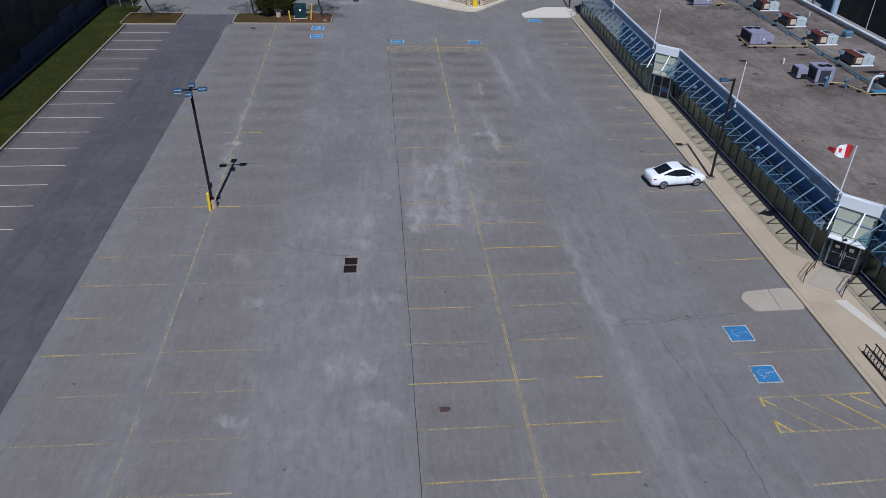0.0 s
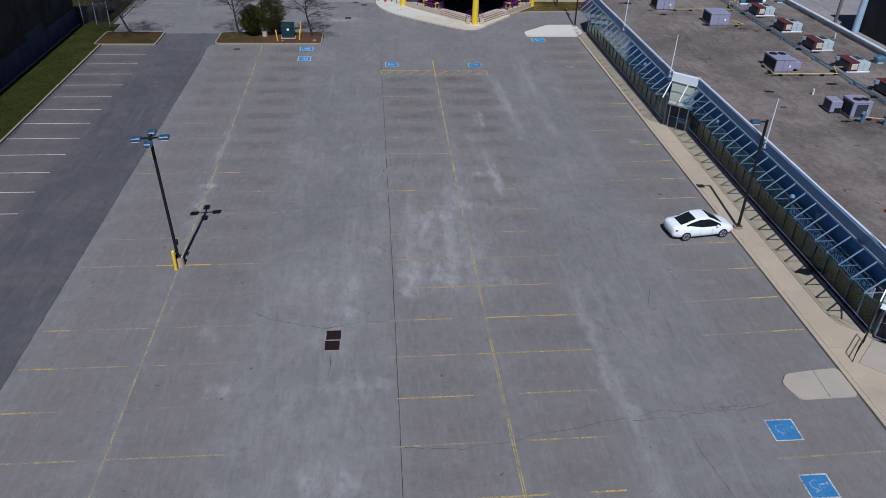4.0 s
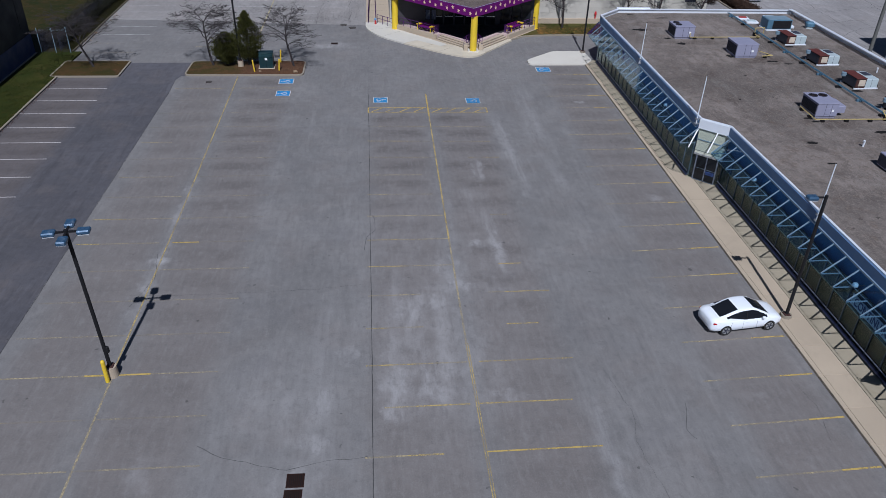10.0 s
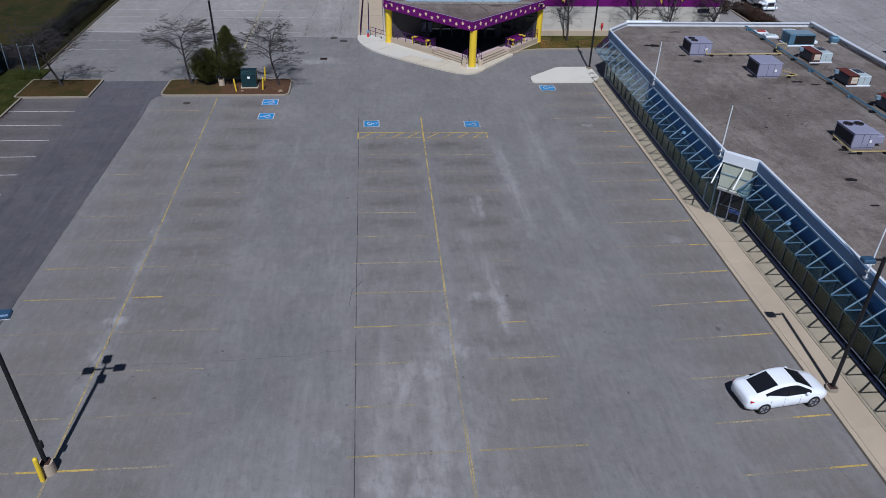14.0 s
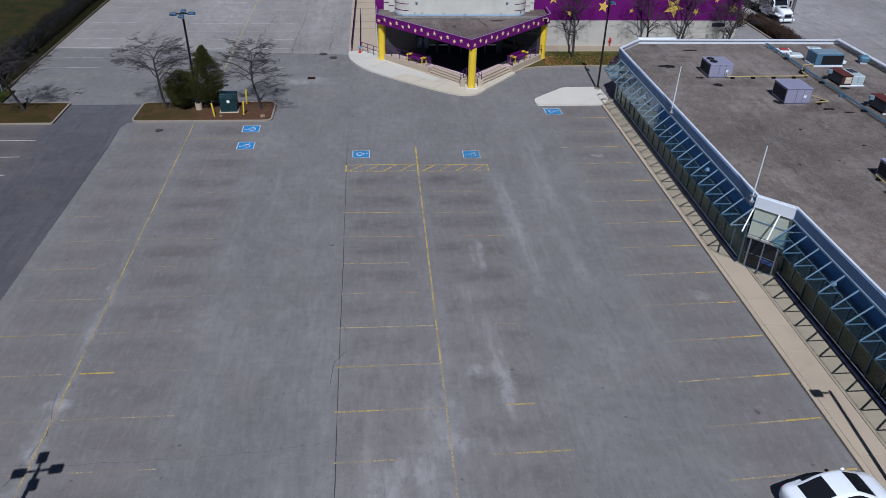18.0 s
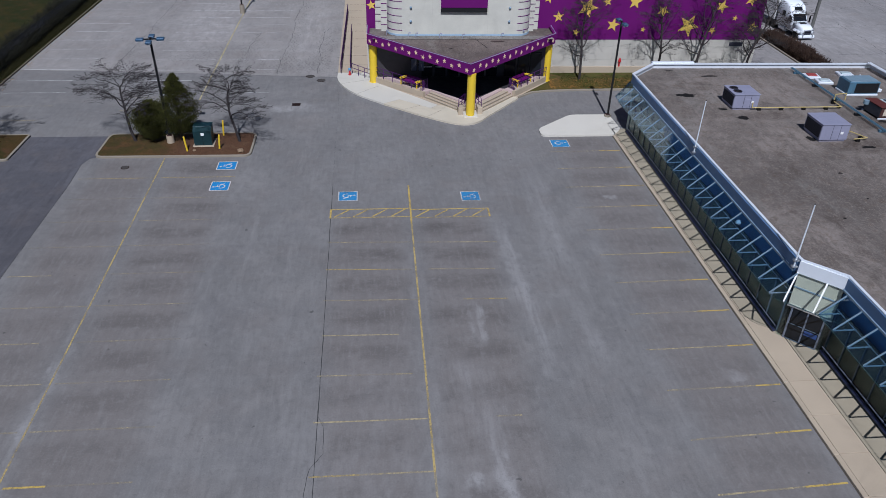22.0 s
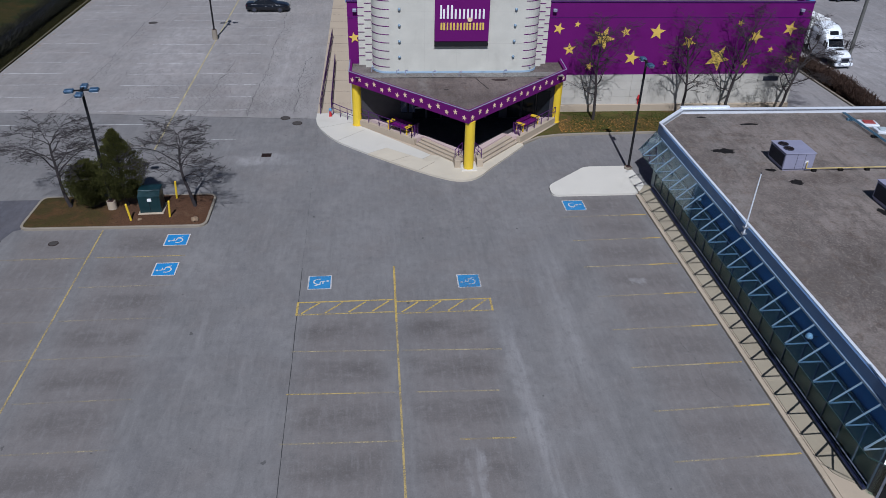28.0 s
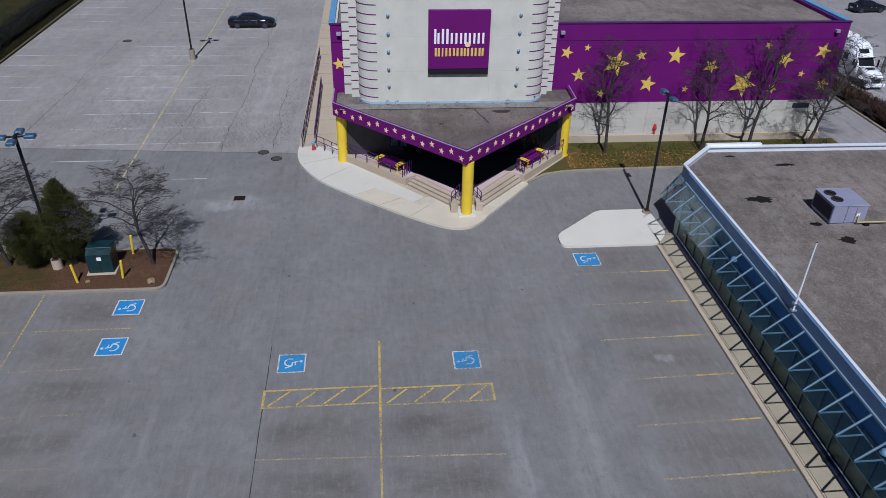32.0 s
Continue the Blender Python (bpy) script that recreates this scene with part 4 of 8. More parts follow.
# ---------------------------------------------------------------- storefront walk
def slab(outline, z0, z1, material, name, label, parent=None):
    o = part(name, prism(bmesh.new(), outline, z0, z1), material, parent)
    if parent is None:
        tagged(o, label, "pavement", kind="structure")
    return o


walkway = thing("pavement", 0, 0, 0, 0, "sand-coloured concrete slabs along the storefront", "pavement", kind="structure")
M_strip = surface("grey_strip_concrete", (0.345, 0.3, 0.22), 0.9, fine=16, coarse=0.9, vary=0.2, dirt=0.55, dirt_glint_colour=(0.2, 0.165, 0.1), each=0.12)
# walk, then the narrower strip under the glass, each run ending in a soft curve at a corner entrance
for ya, yb, xa in ((8.0, 35.3, 27.1), (38.2, 61.5, 25.48)):
    n_ = round((yb - ya) / 2.3)
    for i in range(n_):
        p0, p1 = ya + (yb - ya) * i / n_, ya + (yb - ya) * (i + 1) / n_
        part("paving_slab", boxed(24.06, xa, p0 + 0.01, p1 - 0.01, 0, 0.15, 0.008), M_concrete, walkway)
        part("paving_slab", boxed(xa + 0.03, xa + 1.6, p0 + 0.006, p1 - 0.006, 0, 0.145, 0.008), M_strip, walkway)
n_ = 11
for i in range(n_):
    p0, p1 = 67.4 + 25.6 * i / n_, 67.4 + 25.6 * (i + 1) / n_
    part("paving_slab", boxed(24.06, 24.13, p0 + 0.006, p1 - 0.006, 0, 0.15), M_concrete, walkway)
    part("paving_slab", boxed(24.16, 25.7, p0 + 0.006, p1 - 0.006, 0, 0.145, 0.008), M_strip, walkway)


def walk_bend(dx, dy, x_south, y_south, y_north):
    """The walk and strip round one corner entrance."""
    bend = [(x + dx, y + dy) for x, y in ((25.5, 64.85), (25.32, 65.45), (24.95, 65.72), (24.55, 66.05), (24.34, 66.3), (24.18, 66.8), (24.13, 67.3))]
    slab([(24.06, y_south), (x_south, y_south)] + bend + [(24.13 + dx, y_north), (24.06, y_north)], 0, 0.15, M_concrete, "paving_slab", "", walkway)
    slab([(x + 0.03, y + 0.03) for x, y in bend] + [(24.16 + dx, y_north), (25.75 + dx, y_north), (25.75 + dx, 65.3 + dy)], 0, 0.145, M_strip, "paving_slab", "", walkway)
    slab([(x_south + 0.03, y_south), (x_south + 1.6, y_south), (x_south + 1.6, 63.5 + dy), (25.55 + dx, 64.82 + dy)], 0, 0.145, M_strip, "paving_slab", "", walkway)


walk_bend(0, 0, 25.48, 61.51, 67.39)
walk_bend(1.35, -29.0, 27.1, 35.31, 38.19)
slab(round_corners([(17.78, 91.75), (24.0, 91.75), (24.9, 93.0), (24.7, 96.2), (21.2, 96.2), (17.8, 93.2)], 0.5, 4), 0, 0.15, M_pale_concrete, "concrete_pad", "pale new concrete pad with a clipped corner")
M_ramp = surface("grey_ramp_concrete", (0.39, 0.345, 0.285), 0.9, fine=22, coarse=0.6, vary=0.12, dirt=0.3)
pad = round_corners([(23.78, 31.78), (23.78, 33.84), (22.4, 33.74), (20.85, 33.54), (20.36, 32.85), (20.74, 31.72)], 0.3, 4)
slab([p for p in pad], 0, 0.06, M_ramp, "ramp_pad", "pale concrete ramp pad at the kerb")
ribbon([(22.3, 31.78), (22.4, 33.7)], 0.025, 0.0645, M_crack, "pad_joint")
slab([(25.75, 32.35), (26.42, 32.35), (27.08, 29.4), (27.08, 27.0), (26.75, 28.5)], 0.15, 0.156, M_pale_concrete, "pale_patch", "pale band of newer concrete across the walk")
tagged(bpy.data.objects["pad_joint"], "dark joint across the ramp pad", "joint", kind="structure")

# ---------------------------------------------------------------- flat-roofed store building
store = thing("store_building", 0, 0, 0, 0, "long flat-roofed store with sloped blue glass front and gravel roof", "building")
ROOF = [(25.2, 93.2), (25.2, 65.1), (26.8, 63.6), (26.9, 36.35), (28.5, 34.85), (28.6, -30.0), (47.35, -30.0), (47.45, 95.6), (27.75, 95.8)]
part("roof", prism(bmesh.new(), inset(ROOF, 0.115), 4.1, 4.5), M_gravel, store, "brown-grey gravel roof")
WALLS = [(27.85, 95.6), (25.35, 93.05), (25.35, 65.75), (26.9, 64.05), (27.15, 63.9), (27.15, 36.2), (28.3, 34.7), (28.85, 34.6), (28.85, -30.0), (47.2, -30.0), (47.25, 95.45)]


def wall_between(a, b, z0, z1, thick, material, name="wall", label=""):
    a, b = Vector(a), Vector(b)
    d = (b - a).normalized()
    s = Vector((-d.y, d.x)) * thick
    return part(name, prism(bmesh.new(), [tuple(a), tuple(b), tuple(b + s), tuple(a + s)], z0, z1), material, store, label)


M_inner_pale = surface("pale_green_inner_wall", (0.34, 0.4, 0.38), 0.8, vary=0.15, dirt=0.25)
wall_between((25.35, 93.05), (25.35, 85.0), 0.14, 4.1, 0.2, M_inner_pale, "inner_wall", "pale green inner wall")
for a, b in zip(WALLS, WALLS[1:] + WALLS[:1]):
    if a in ((25.35, 65.75), (26.9, 64.05), (27.15, 36.2), (28.3, 34.7)):
        continue
    if a == (25.35, 93.05):
        a = (25.35, 84.99)
    wall_between(a, b, 0.14, 4.1, 0.2, M_inside)
n = len(ROOF)
inner = inset(ROOF, 0.12)
for i in range(n):
    a, b, c, d = ROOF[i], ROOF[(i + 1) % n], inner[(i + 1) % n], inner[i]
    far_side = a[1] > 93 and b[1] > 93 or a[0] > 47
    part("parapet", prism(bmesh.new(), [a, b, c, d], 4.12, 4.84), M_cap if far_side else M_fascia, store)
    o, p = inset(ROOF, -0.03), inset(ROOF, 0.24 if far_side else 0.125)
    part("parapet_cap", prism(bmesh.new(), [o[i], o[(i + 1) % n], p[(i + 1) % n], p[i]], 4.843, 4.92), M_cap, store, "white metal coping")
# raised coping at the clipped corner, and the twin white pipes along the far side
part("coping_step", boxed(27.7, 31.4, 95.72, 96.0, 4.6, 5.02, 0.02), M_cap, store)
for k in (0, 1):
    bm = bmesh.new()
    tube(bm, (46.82 + 0.19 * k, -20, 5.02), (46.88 + 0.19 * k, 95.3, 5.02), 0.08, n=10)
    part("white_pipe", bm, M_cap, store)


def mural_paint(name, dark, lift=1.15):
    """Dark painted boards with blurred olive, rust and blue shapes."""
    k = Nodes(name)
    c = k.mix(k.span(k.noise(0.9, 4, 0.6, warp=0.8), 0.4, 0.6), grade((0.02, 0.03, 0.025), lift), grade((0.07, 0.085, 0.045), lift))
    c = k.mix(k.span(k.noise(0.7, 5, 0.6, coord=k.scaled(1, 1.3, 0.8), warp=1.2), 0.55, 0.66, 0, dark), c, (0.06, 0.03, 0.014))
    c = k.mix(k.span(k.noise(0.55, 4, 0.6, coord=k.scaled(1.2, 1, 1), warp=1.0), 0.57, 0.66, 0, dark), c, (0.03, 0.05, 0.09))
    return k.done(c, 0.4)


M_mullion = surface("steel_mullion", (0.085, 0.12, 0.16), 0.45, 0.2, dirt=0.15)
M_teal_board = surface("grey_teal_board", (0.085, 0.14, 0.15), 0.5, vary=0.3, dirt=0.3)
M_mural = mural_paint("mural_board", 0.5, 0.26)
M_board = surface("dark_green_board", (0.01, 0.018, 0.017), 0.45, vary=0.3, dirt=0.3)
M_black_board = surface("black_board", (0.007, 0.006, 0.009), 0.45, vary=0.3, dirt=0.3)


def link_box(front, back):
    bm = bmesh.new()
    a = [bm.verts.new(p) for p in front]
    b = [bm.verts.new(p) for p in back]
    bm.faces.new(a)
    bm.faces.new(b[::-1])
    for i in range(len(a)):
        j = (i + 1) % len(a)
        bm.faces.new((a[i], b[i], b[j], a[j]))
    return bm


PITCH = 1.28


def pane_of(corners, material, name="pane", thick=0.006):
    """One sheet of glass through three or four corners."""
    c = [Vector(p) for p in corners]
    n_ = (c[1] - c[0]).cross(c[2] - c[0]).normalized() * thick
    p = part(name, link_box([q + n_ for q in c], [q - n_ for q in c]), material, store)
    p.visible_shadow = False
    return p


def again(o, y):
    c = o.copy()
    scene.collection.objects.link(c)
    c.parent = store
    c.location.y = y
    return c


def glazed_front(x, first, count, y0, y1, mural):
    """One straight run of the front: sloped panes on struts, upright lower panes, rails at the foot."""
    top, knee = (x - 0.1, 4.2), (x - 1.29, 3.05)
    part("fascia_band", boxed(x - 0.12, x, y0, y1, 4.16, 4.84), M_fascia, store)
    part("fascia_seam", bar(bmesh.new(), (x - 0.16, y0, 4.2), (x - 0.16, y1, 4.2), 0.08, 0.1), M_strut, store)
    part("purlin", bar(bmesh.new(), (x - 0.15, y0, 3.05), (x - 0.15, y1, 3.05), 0.03, 0.04), M_strut, store)
    last = first + PITCH * count
    part("glass_edge_bar", bar(bmesh.new(), (knee[0] - 0.05, first - 0.4, knee[1]), (knee[0] - 0.05, last, knee[1]), 0.03, 0.03), M_glass_edge, store)
    part("sill_pipe", tube(bmesh.new(), (x - 0.1, y0, 0.3), (x - 0.1, y1, 0.3), 0.085, n=12), M_navy, store, "dark navy pipe along the ground")
    part("sill_rail", tube(bmesh.new(), (x - 0.12, y0, 0.62), (x - 0.12, y1, 0.62), 0.03, n=6), M_steel_rail, store, "thin pale rail")
    part("sill_rail", tube(bmesh.new(), (x - 0.02, y0, 0.5), (x - 0.02, y1, 0.5), 0.035, n=6), M_navy, store)
    strut = part("strut", bar(bmesh.new(), (x - 0.1, 0, 4.22), (knee[0], 0, 3.1), 0.05, 0.075), M_strut, store)
    tie = part("tie_bar", bar(bmesh.new(), (knee[0], 0, 3.06), (x - 0.1, 0, 3.06), 0.045, 0.055), M_strut, store)
    sheet_ = pane_of([(knee[0] - 0.05, 0.012, knee[1] + 0.03), (knee[0] - 0.05, PITCH - 0.012, knee[1] + 0.03), (top[0], PITCH - 0.012, top[1]), (top[0], 0.012, top[1])], M_glass)
    for o in (strut, tie, sheet_):
        o.location.y = first
    for i in range(1, count + 1):
        again(strut, first + PITCH * i)
        again(tie, first + PITCH * i)
        if i < count:
            again(sheet_, first + PITCH * i)
    n_ = round((y1 - y0) / PITCH)
    step_ = (y1 - y0) / n_
    low = pane_of([(x + 0.03, 0.012, 0.3), (x + 0.03, step_ - 0.012, 0.3), (x + 0.03, step_ - 0.012, 3.0), (x + 0.03, 0.012, 3.0)], M_dark_glass)
    post = part("mullion", boxed(x - 0.02, x + 0.06, -0.022, 0.022, 0.3, 3.05, 0.004), M_mullion, store)
    low.location.y = post.location.y = y0
    for i in range(1, n_ + 1):
        again(post, y0 + step_ * i)
        if i < n_:
            again(low, y0 + step_ * i)
    for i in range(n_):
        ya, yb = y0 + step_ * i + 0.02, y0 + step_ * (i + 1) - 0.02
        part("window_board", boxed(x + 0.075, x + 0.125, ya, yb, 0.2, 3.02), mural[0] if ya < 47.5 else M_black_board if mural[0] is M_mural and i in (10, 13, 14, 16) else mural[1], store)


M_glass_edge = surface("green_glass_edge", (0.03, 0.07, 0.07), 0.3, dirt=0.1, bump=0)
M_steel_rail = surface("pale_steel_rail", (0.2, 0.23, 0.3), 0.35, 0.4, dirt=0.2)
glazed_front(25.2, 64.93, 21, 65.3, 92.1, (M_teal_board, M_teal_board))
glazed_front(26.85, 36.15, 21, 36.35, 63.45, (M_mural, M_board))
glazed_front(28.55, 4.75, 23, 4.5, 34.6, (M_mural, M_board))
# glazed north end of the first run
pane_of([(23.86, 91.83, 3.08), (23.86, 92.75, 3.08), (25.1, 93.25, 4.2), (25.1, 91.83, 4.2)], M_glass)
pane_of([(25.1, 93.25, 4.2), (23.86, 92.75, 3.08), (24.6, 93.45, 3.08), (25.7, 93.85, 4.2)], M_glass, "end_pane")
part("glass_edge_bar", bar(bmesh.new(), (23.86, 92.75, 3.06), (24.6, 93.45, 3.06), 0.03, 0.03), M_glass_edge, store)


def text_on(name, words, size, m, material, parent, label="", bold=0.0):
    """Words in the built-in font, turned into a mesh."""
    cu = bpy.data.curves.new(name, "FONT")
    cu.body, cu.size, cu.extrude = words, size, 0.008
    cu.offset = bold
    cu.align_x, cu.align_y = "CENTER", "CENTER"
    tmp = bpy.data.objects.new(name, cu)
    scene.collection.objects.link(tmp)
    bpy.context.view_layer.update()
    me = bpy.data.meshes.new_from_object(tmp.evaluated_get(bpy.context.evaluated_depsgraph_get()))
    bpy.data.objects.remove(tmp)
    me.materials.clear()
    me.materials.append(material)
    o = new(name, me)
    o.matrix_basis = m
    if parent is not None:
        o.parent = parent
    if label:
        o["label"] = label
    return o


# sign band under the sloped glass
M_band = surface("pale_blue_sign_band", (0.5, 0.66, 0.8), 0.6, vary=0.12, dirt=0.15)
M_letter = surface("navy_sign_letters", (0.025, 0.06, 0.2), 0.5, dirt=0)


def sign_band(x, y0, y1, words, label):
    t = thing("sign_band", x, (y0 + y1) / 2, 0, 0, label, "sign")
    half = (y1 - y0) / 2
    lo, hi = Vector((-0.075, 0, 2.08)), Vector((-0.075, 0, 2.72))
    bm = bmesh.new()
    off = Vector((0.03, 0, 0))
    vs = [bm.verts.new(p + Vector((0, q, 0)) + k * off) for q in (-half, half) for p, k in ((lo, 0), (hi, 0), (hi, 1), (lo, 1))]
    for f in ((3, 2, 1, 0), (4, 5, 6, 7), (0, 1, 5, 4), (1, 2, 6, 5), (2, 3, 7, 6), (3, 0, 4, 7)):
        bm.faces.new([vs[i] for i in f])
    part("band", bm, M_band, t)
    ux, uy = Vector((0, -1, 0)), (hi - lo).normalized()
    uz = ux.cross(uy)
    mid = (lo + hi) / 2 + uz * 0.012
    m = Matrix(((ux.x, uy.x, uz.x, mid.x), (ux.y, uy.y, uz.y, mid.y), (ux.z, uy.z, uz.z, mid.z), (0, 0, 0, 1)))
    if not words:
        for k in range(6):
            b0 = boxed(-half * 0.9 + k * 0.42, -half * 0.9 + k * 0.42 + 0.28, -0.22, 0.22, 0, 0.016, m=m)
            part("navy_bar", b0, M_letter, t)
        return
    o = text_on("lettering", words, 0.66, m, M_letter, t, bold=0.012)
    wide = max(v.co.x for v in o.data.vertices) - min(v.co.x for v in o.data.vertices)
    for v in o.data.vertices:
        v.co.x *= (2 * half * 0.94) / wide


sign_band(26.85, 36.95, 46.3, "CONTINUING EDUCATION SERVICES", "pale blue sign band with navy letters under the sloped glass")
sign_band(28.55, 30.6, 33.2, "", "pale blue sign band with plain navy bars under the sloped glass")


def entrance(ax, ay, notices, label):
    """A mitred corner entrance; its header starts at (ax, ay) and runs south-east."""
    t = thing("corner_entrance", ax, ay, 0.14, -45, label, "entrance", "corner entrances")
    w = 2.2
    # the back wall of cream panels above two glazed doors
    part("cream_panel", boxed(0.02, w, 0.06, 0.16, 2.1, 3.15, 0.01), M_cream, t, "cream translucent panel over the doors")
    part("cream_panel", boxed(0.02, w, 0.06, 0.16, 3.21, 4.06, 0.01), M_cream, t, "cream translucent panel over the doors")
    part("transom", boxed(0.0, w, 0.02, 0.14, 3.14, 3.22, 0.01), M_strut, t)
    part("lintel", boxed(0.0, w, 0.0, 0.15, 1.98, 2.12, 0.01), M_silver, t)
    part("backing", boxed(-0.1, w + 0.1, 0.24, 0.34, 0, 2.06), M_dark_room, t)
    part("header", boxed(-0.05, w + 0.05, -0.05, 0.04, 4.02, 4.74, 0.01), M_cap, t, "pale metal header")
    d0, d1 = 0.34, 1.86
    mid = (d0 + d1) / 2
    for x0, x1, z0, z1 in ((d0 - 0.1, d0, 0, 1.98), (mid - 0.04, mid + 0.04, 0, 1.98), (d1, d1 + 0.08, 0, 1.98), (d0, d1, 0.97, 1.01), (d0, d1, 0, 0.05)):
        part("door_frame", boxed(x0, x1, 0.02, 0.1, z0, z1, 0.01), M_steel_rail if notices or x1 - x0 < 0.3 else M_mullion, t)
    for i in (0, 1):
        x0, x1 = (d0, mid - 0.04) if i == 0 else (mid + 0.04, d1)
        for z0, z1 in ((0.07, 0.96), (1.02, 1.98)):
            part("door_pane", boxed(x0, x1, 0.05, 0.08, z0, z1), M_black_glass, t)
        if notices:
            part("pull_handle", boxed(mid - 0.13 + i * 0.22, mid - 0.09 + i * 0.22, -0.06, -0.02, 0.8, 1.3, 0.01), M_silver, t)
            part("notice", boxed(x0 + 0.2, x0 + 0.46, 0.035, 0.048, 1.32, 1.5 + 0.06 * i), M_white, t)
        elif i:
            part("push_bar", boxed(x0 + 0.03, x1 - 0.03, 0.02, 0.045, 0.62, 0.9, 0.01), M_letter, t, "navy blue push bar")
    if notices:
        part("soffit_panel", boxed(0.05, w - 0.05, -0.45, 0.0, 2.02, 2.1, 0.01), M_cap, t, "pale metal soffit over the doors")
        bm = bmesh.new()
        bmesh.ops.create_uvsphere(bm, u_segments=12, v_segments=8, radius=0.11, matrix=Matrix.Translation((w * 0.45, -0.25, 2.12)))
        part("camera_dome", bm, M_black, t, "small black dome", smooth=True)
    for x0, x1 in ((-0.05, d0 - 0.1), (d1 + 0.1, w + 0.05)):
        part("side_light", boxed(x0, x1, 0.05, 0.07, 0.05, 1.98), M_dark_glass, t)
    # sloped glass before it, cut to meet the two runs
    out = 1.29
    left, right = Vector((-0.0, -out, 2.91)), Vector((w, -out, 2.91))
    for p in (0.0, 0.66):
        head = Vector((w * p, -0.06, 4.05))
        foot = Vector((w * p, -out - 0.02, 2.93))
        part("white_bar", bar(bmesh.new(), head, foot, 0.07, 0.07, up=(0, 1, 0.2)), M_white, t, "white glazing bar")
    n_ = Vector((0, 0.3, -0.26)).normalized() * 0.006
    quad = [Vector((0, -0.05, 4.05)), Vector((w, -0.05, 4.05)), right + Vector((0.55, 0, 0)), left + Vector((-0.5, 0, 0))]
    pane_ = part("sloped_pane", link_box([q + n_ for q in quad], [q - n_ for q in quad]), M_clear_pane, t)
    pane_.visible_shadow = False
    part("glass_edge_bar", bar(bmesh.new(), left + Vector((-0.5, 0, 0)), right + Vector((0.55, 0, 0)), 0.03, 0.03), M_glass_edge, t)
    return t


entrance(25.2, 65.07, False, "corner entrance with black glass doors and cream panel")
entrance(26.9, 36.3, True, "corner entrance with black glass doors above a ramp")

# concrete ramp and railings before the second entrance
slab([(25.0, 34.0), (26.4, 32.7), (28.0, 34.5), (26.8, 35.75)], 0.1, 0.2, M_ramp, "entrance_ramp", "pale concrete ramp to the entrance doors")


def ramp_rail(a, b, label):
    t = thing("ramp_railing", 0, 0, 0, 0, label, "railing", "ramp railings")
    p, q = Vector((*a, 0.15)), Vector((*b, 0.15))
    for k in (0.0, 1.0):
        part("rail_post", tube(bmesh.new(), p + (q - p) * k, p + (q - p) * k + Vector((0, 0, 0.95)), 0.025, n=6), M_black, t)
    for h in (0.95, 0.5):
        part("rail_bar", tube(bmesh.new(), p + Vector((0, 0, h)), q + Vector((0, 0, h)), 0.025, n=6), M_black, t)


ramp_rail((24.75, 34.15), (26.2, 35.6), "black tubular ramp railing")
ramp_rail((26.3, 32.6), (27.7, 34.0), "black tubular ramp railing")
rack = thing("bike_rack", 24.75, 26.2, 0.15, 0, "black steel grid bicycle rack on the walk", "bike rack")
for x in (0.0, 0.55):
    part("rack_rail", boxed(x - 0.03, x + 0.03, -1.6, 1.6, 0.05, 0.12), M_black, rack)
    part("rack_top_rail", boxed(x - 0.025, x + 0.025, -1.6, 1.6, 0.55, 0.6), M_black, rack)
for i in range(12):
    y = -1.5 + i * 0.272
    part("rack_bar", boxed(0, 0.55, y - 0.015, y + 0.015, 0.1, 0.13), M_silver, rack)
    for x in (0.0, 0.55):
        part("rack_upright", boxed(x - 0.015, x + 0.015, y - 0.015, y + 0.015, 0.1, 0.56), M_black, rack)


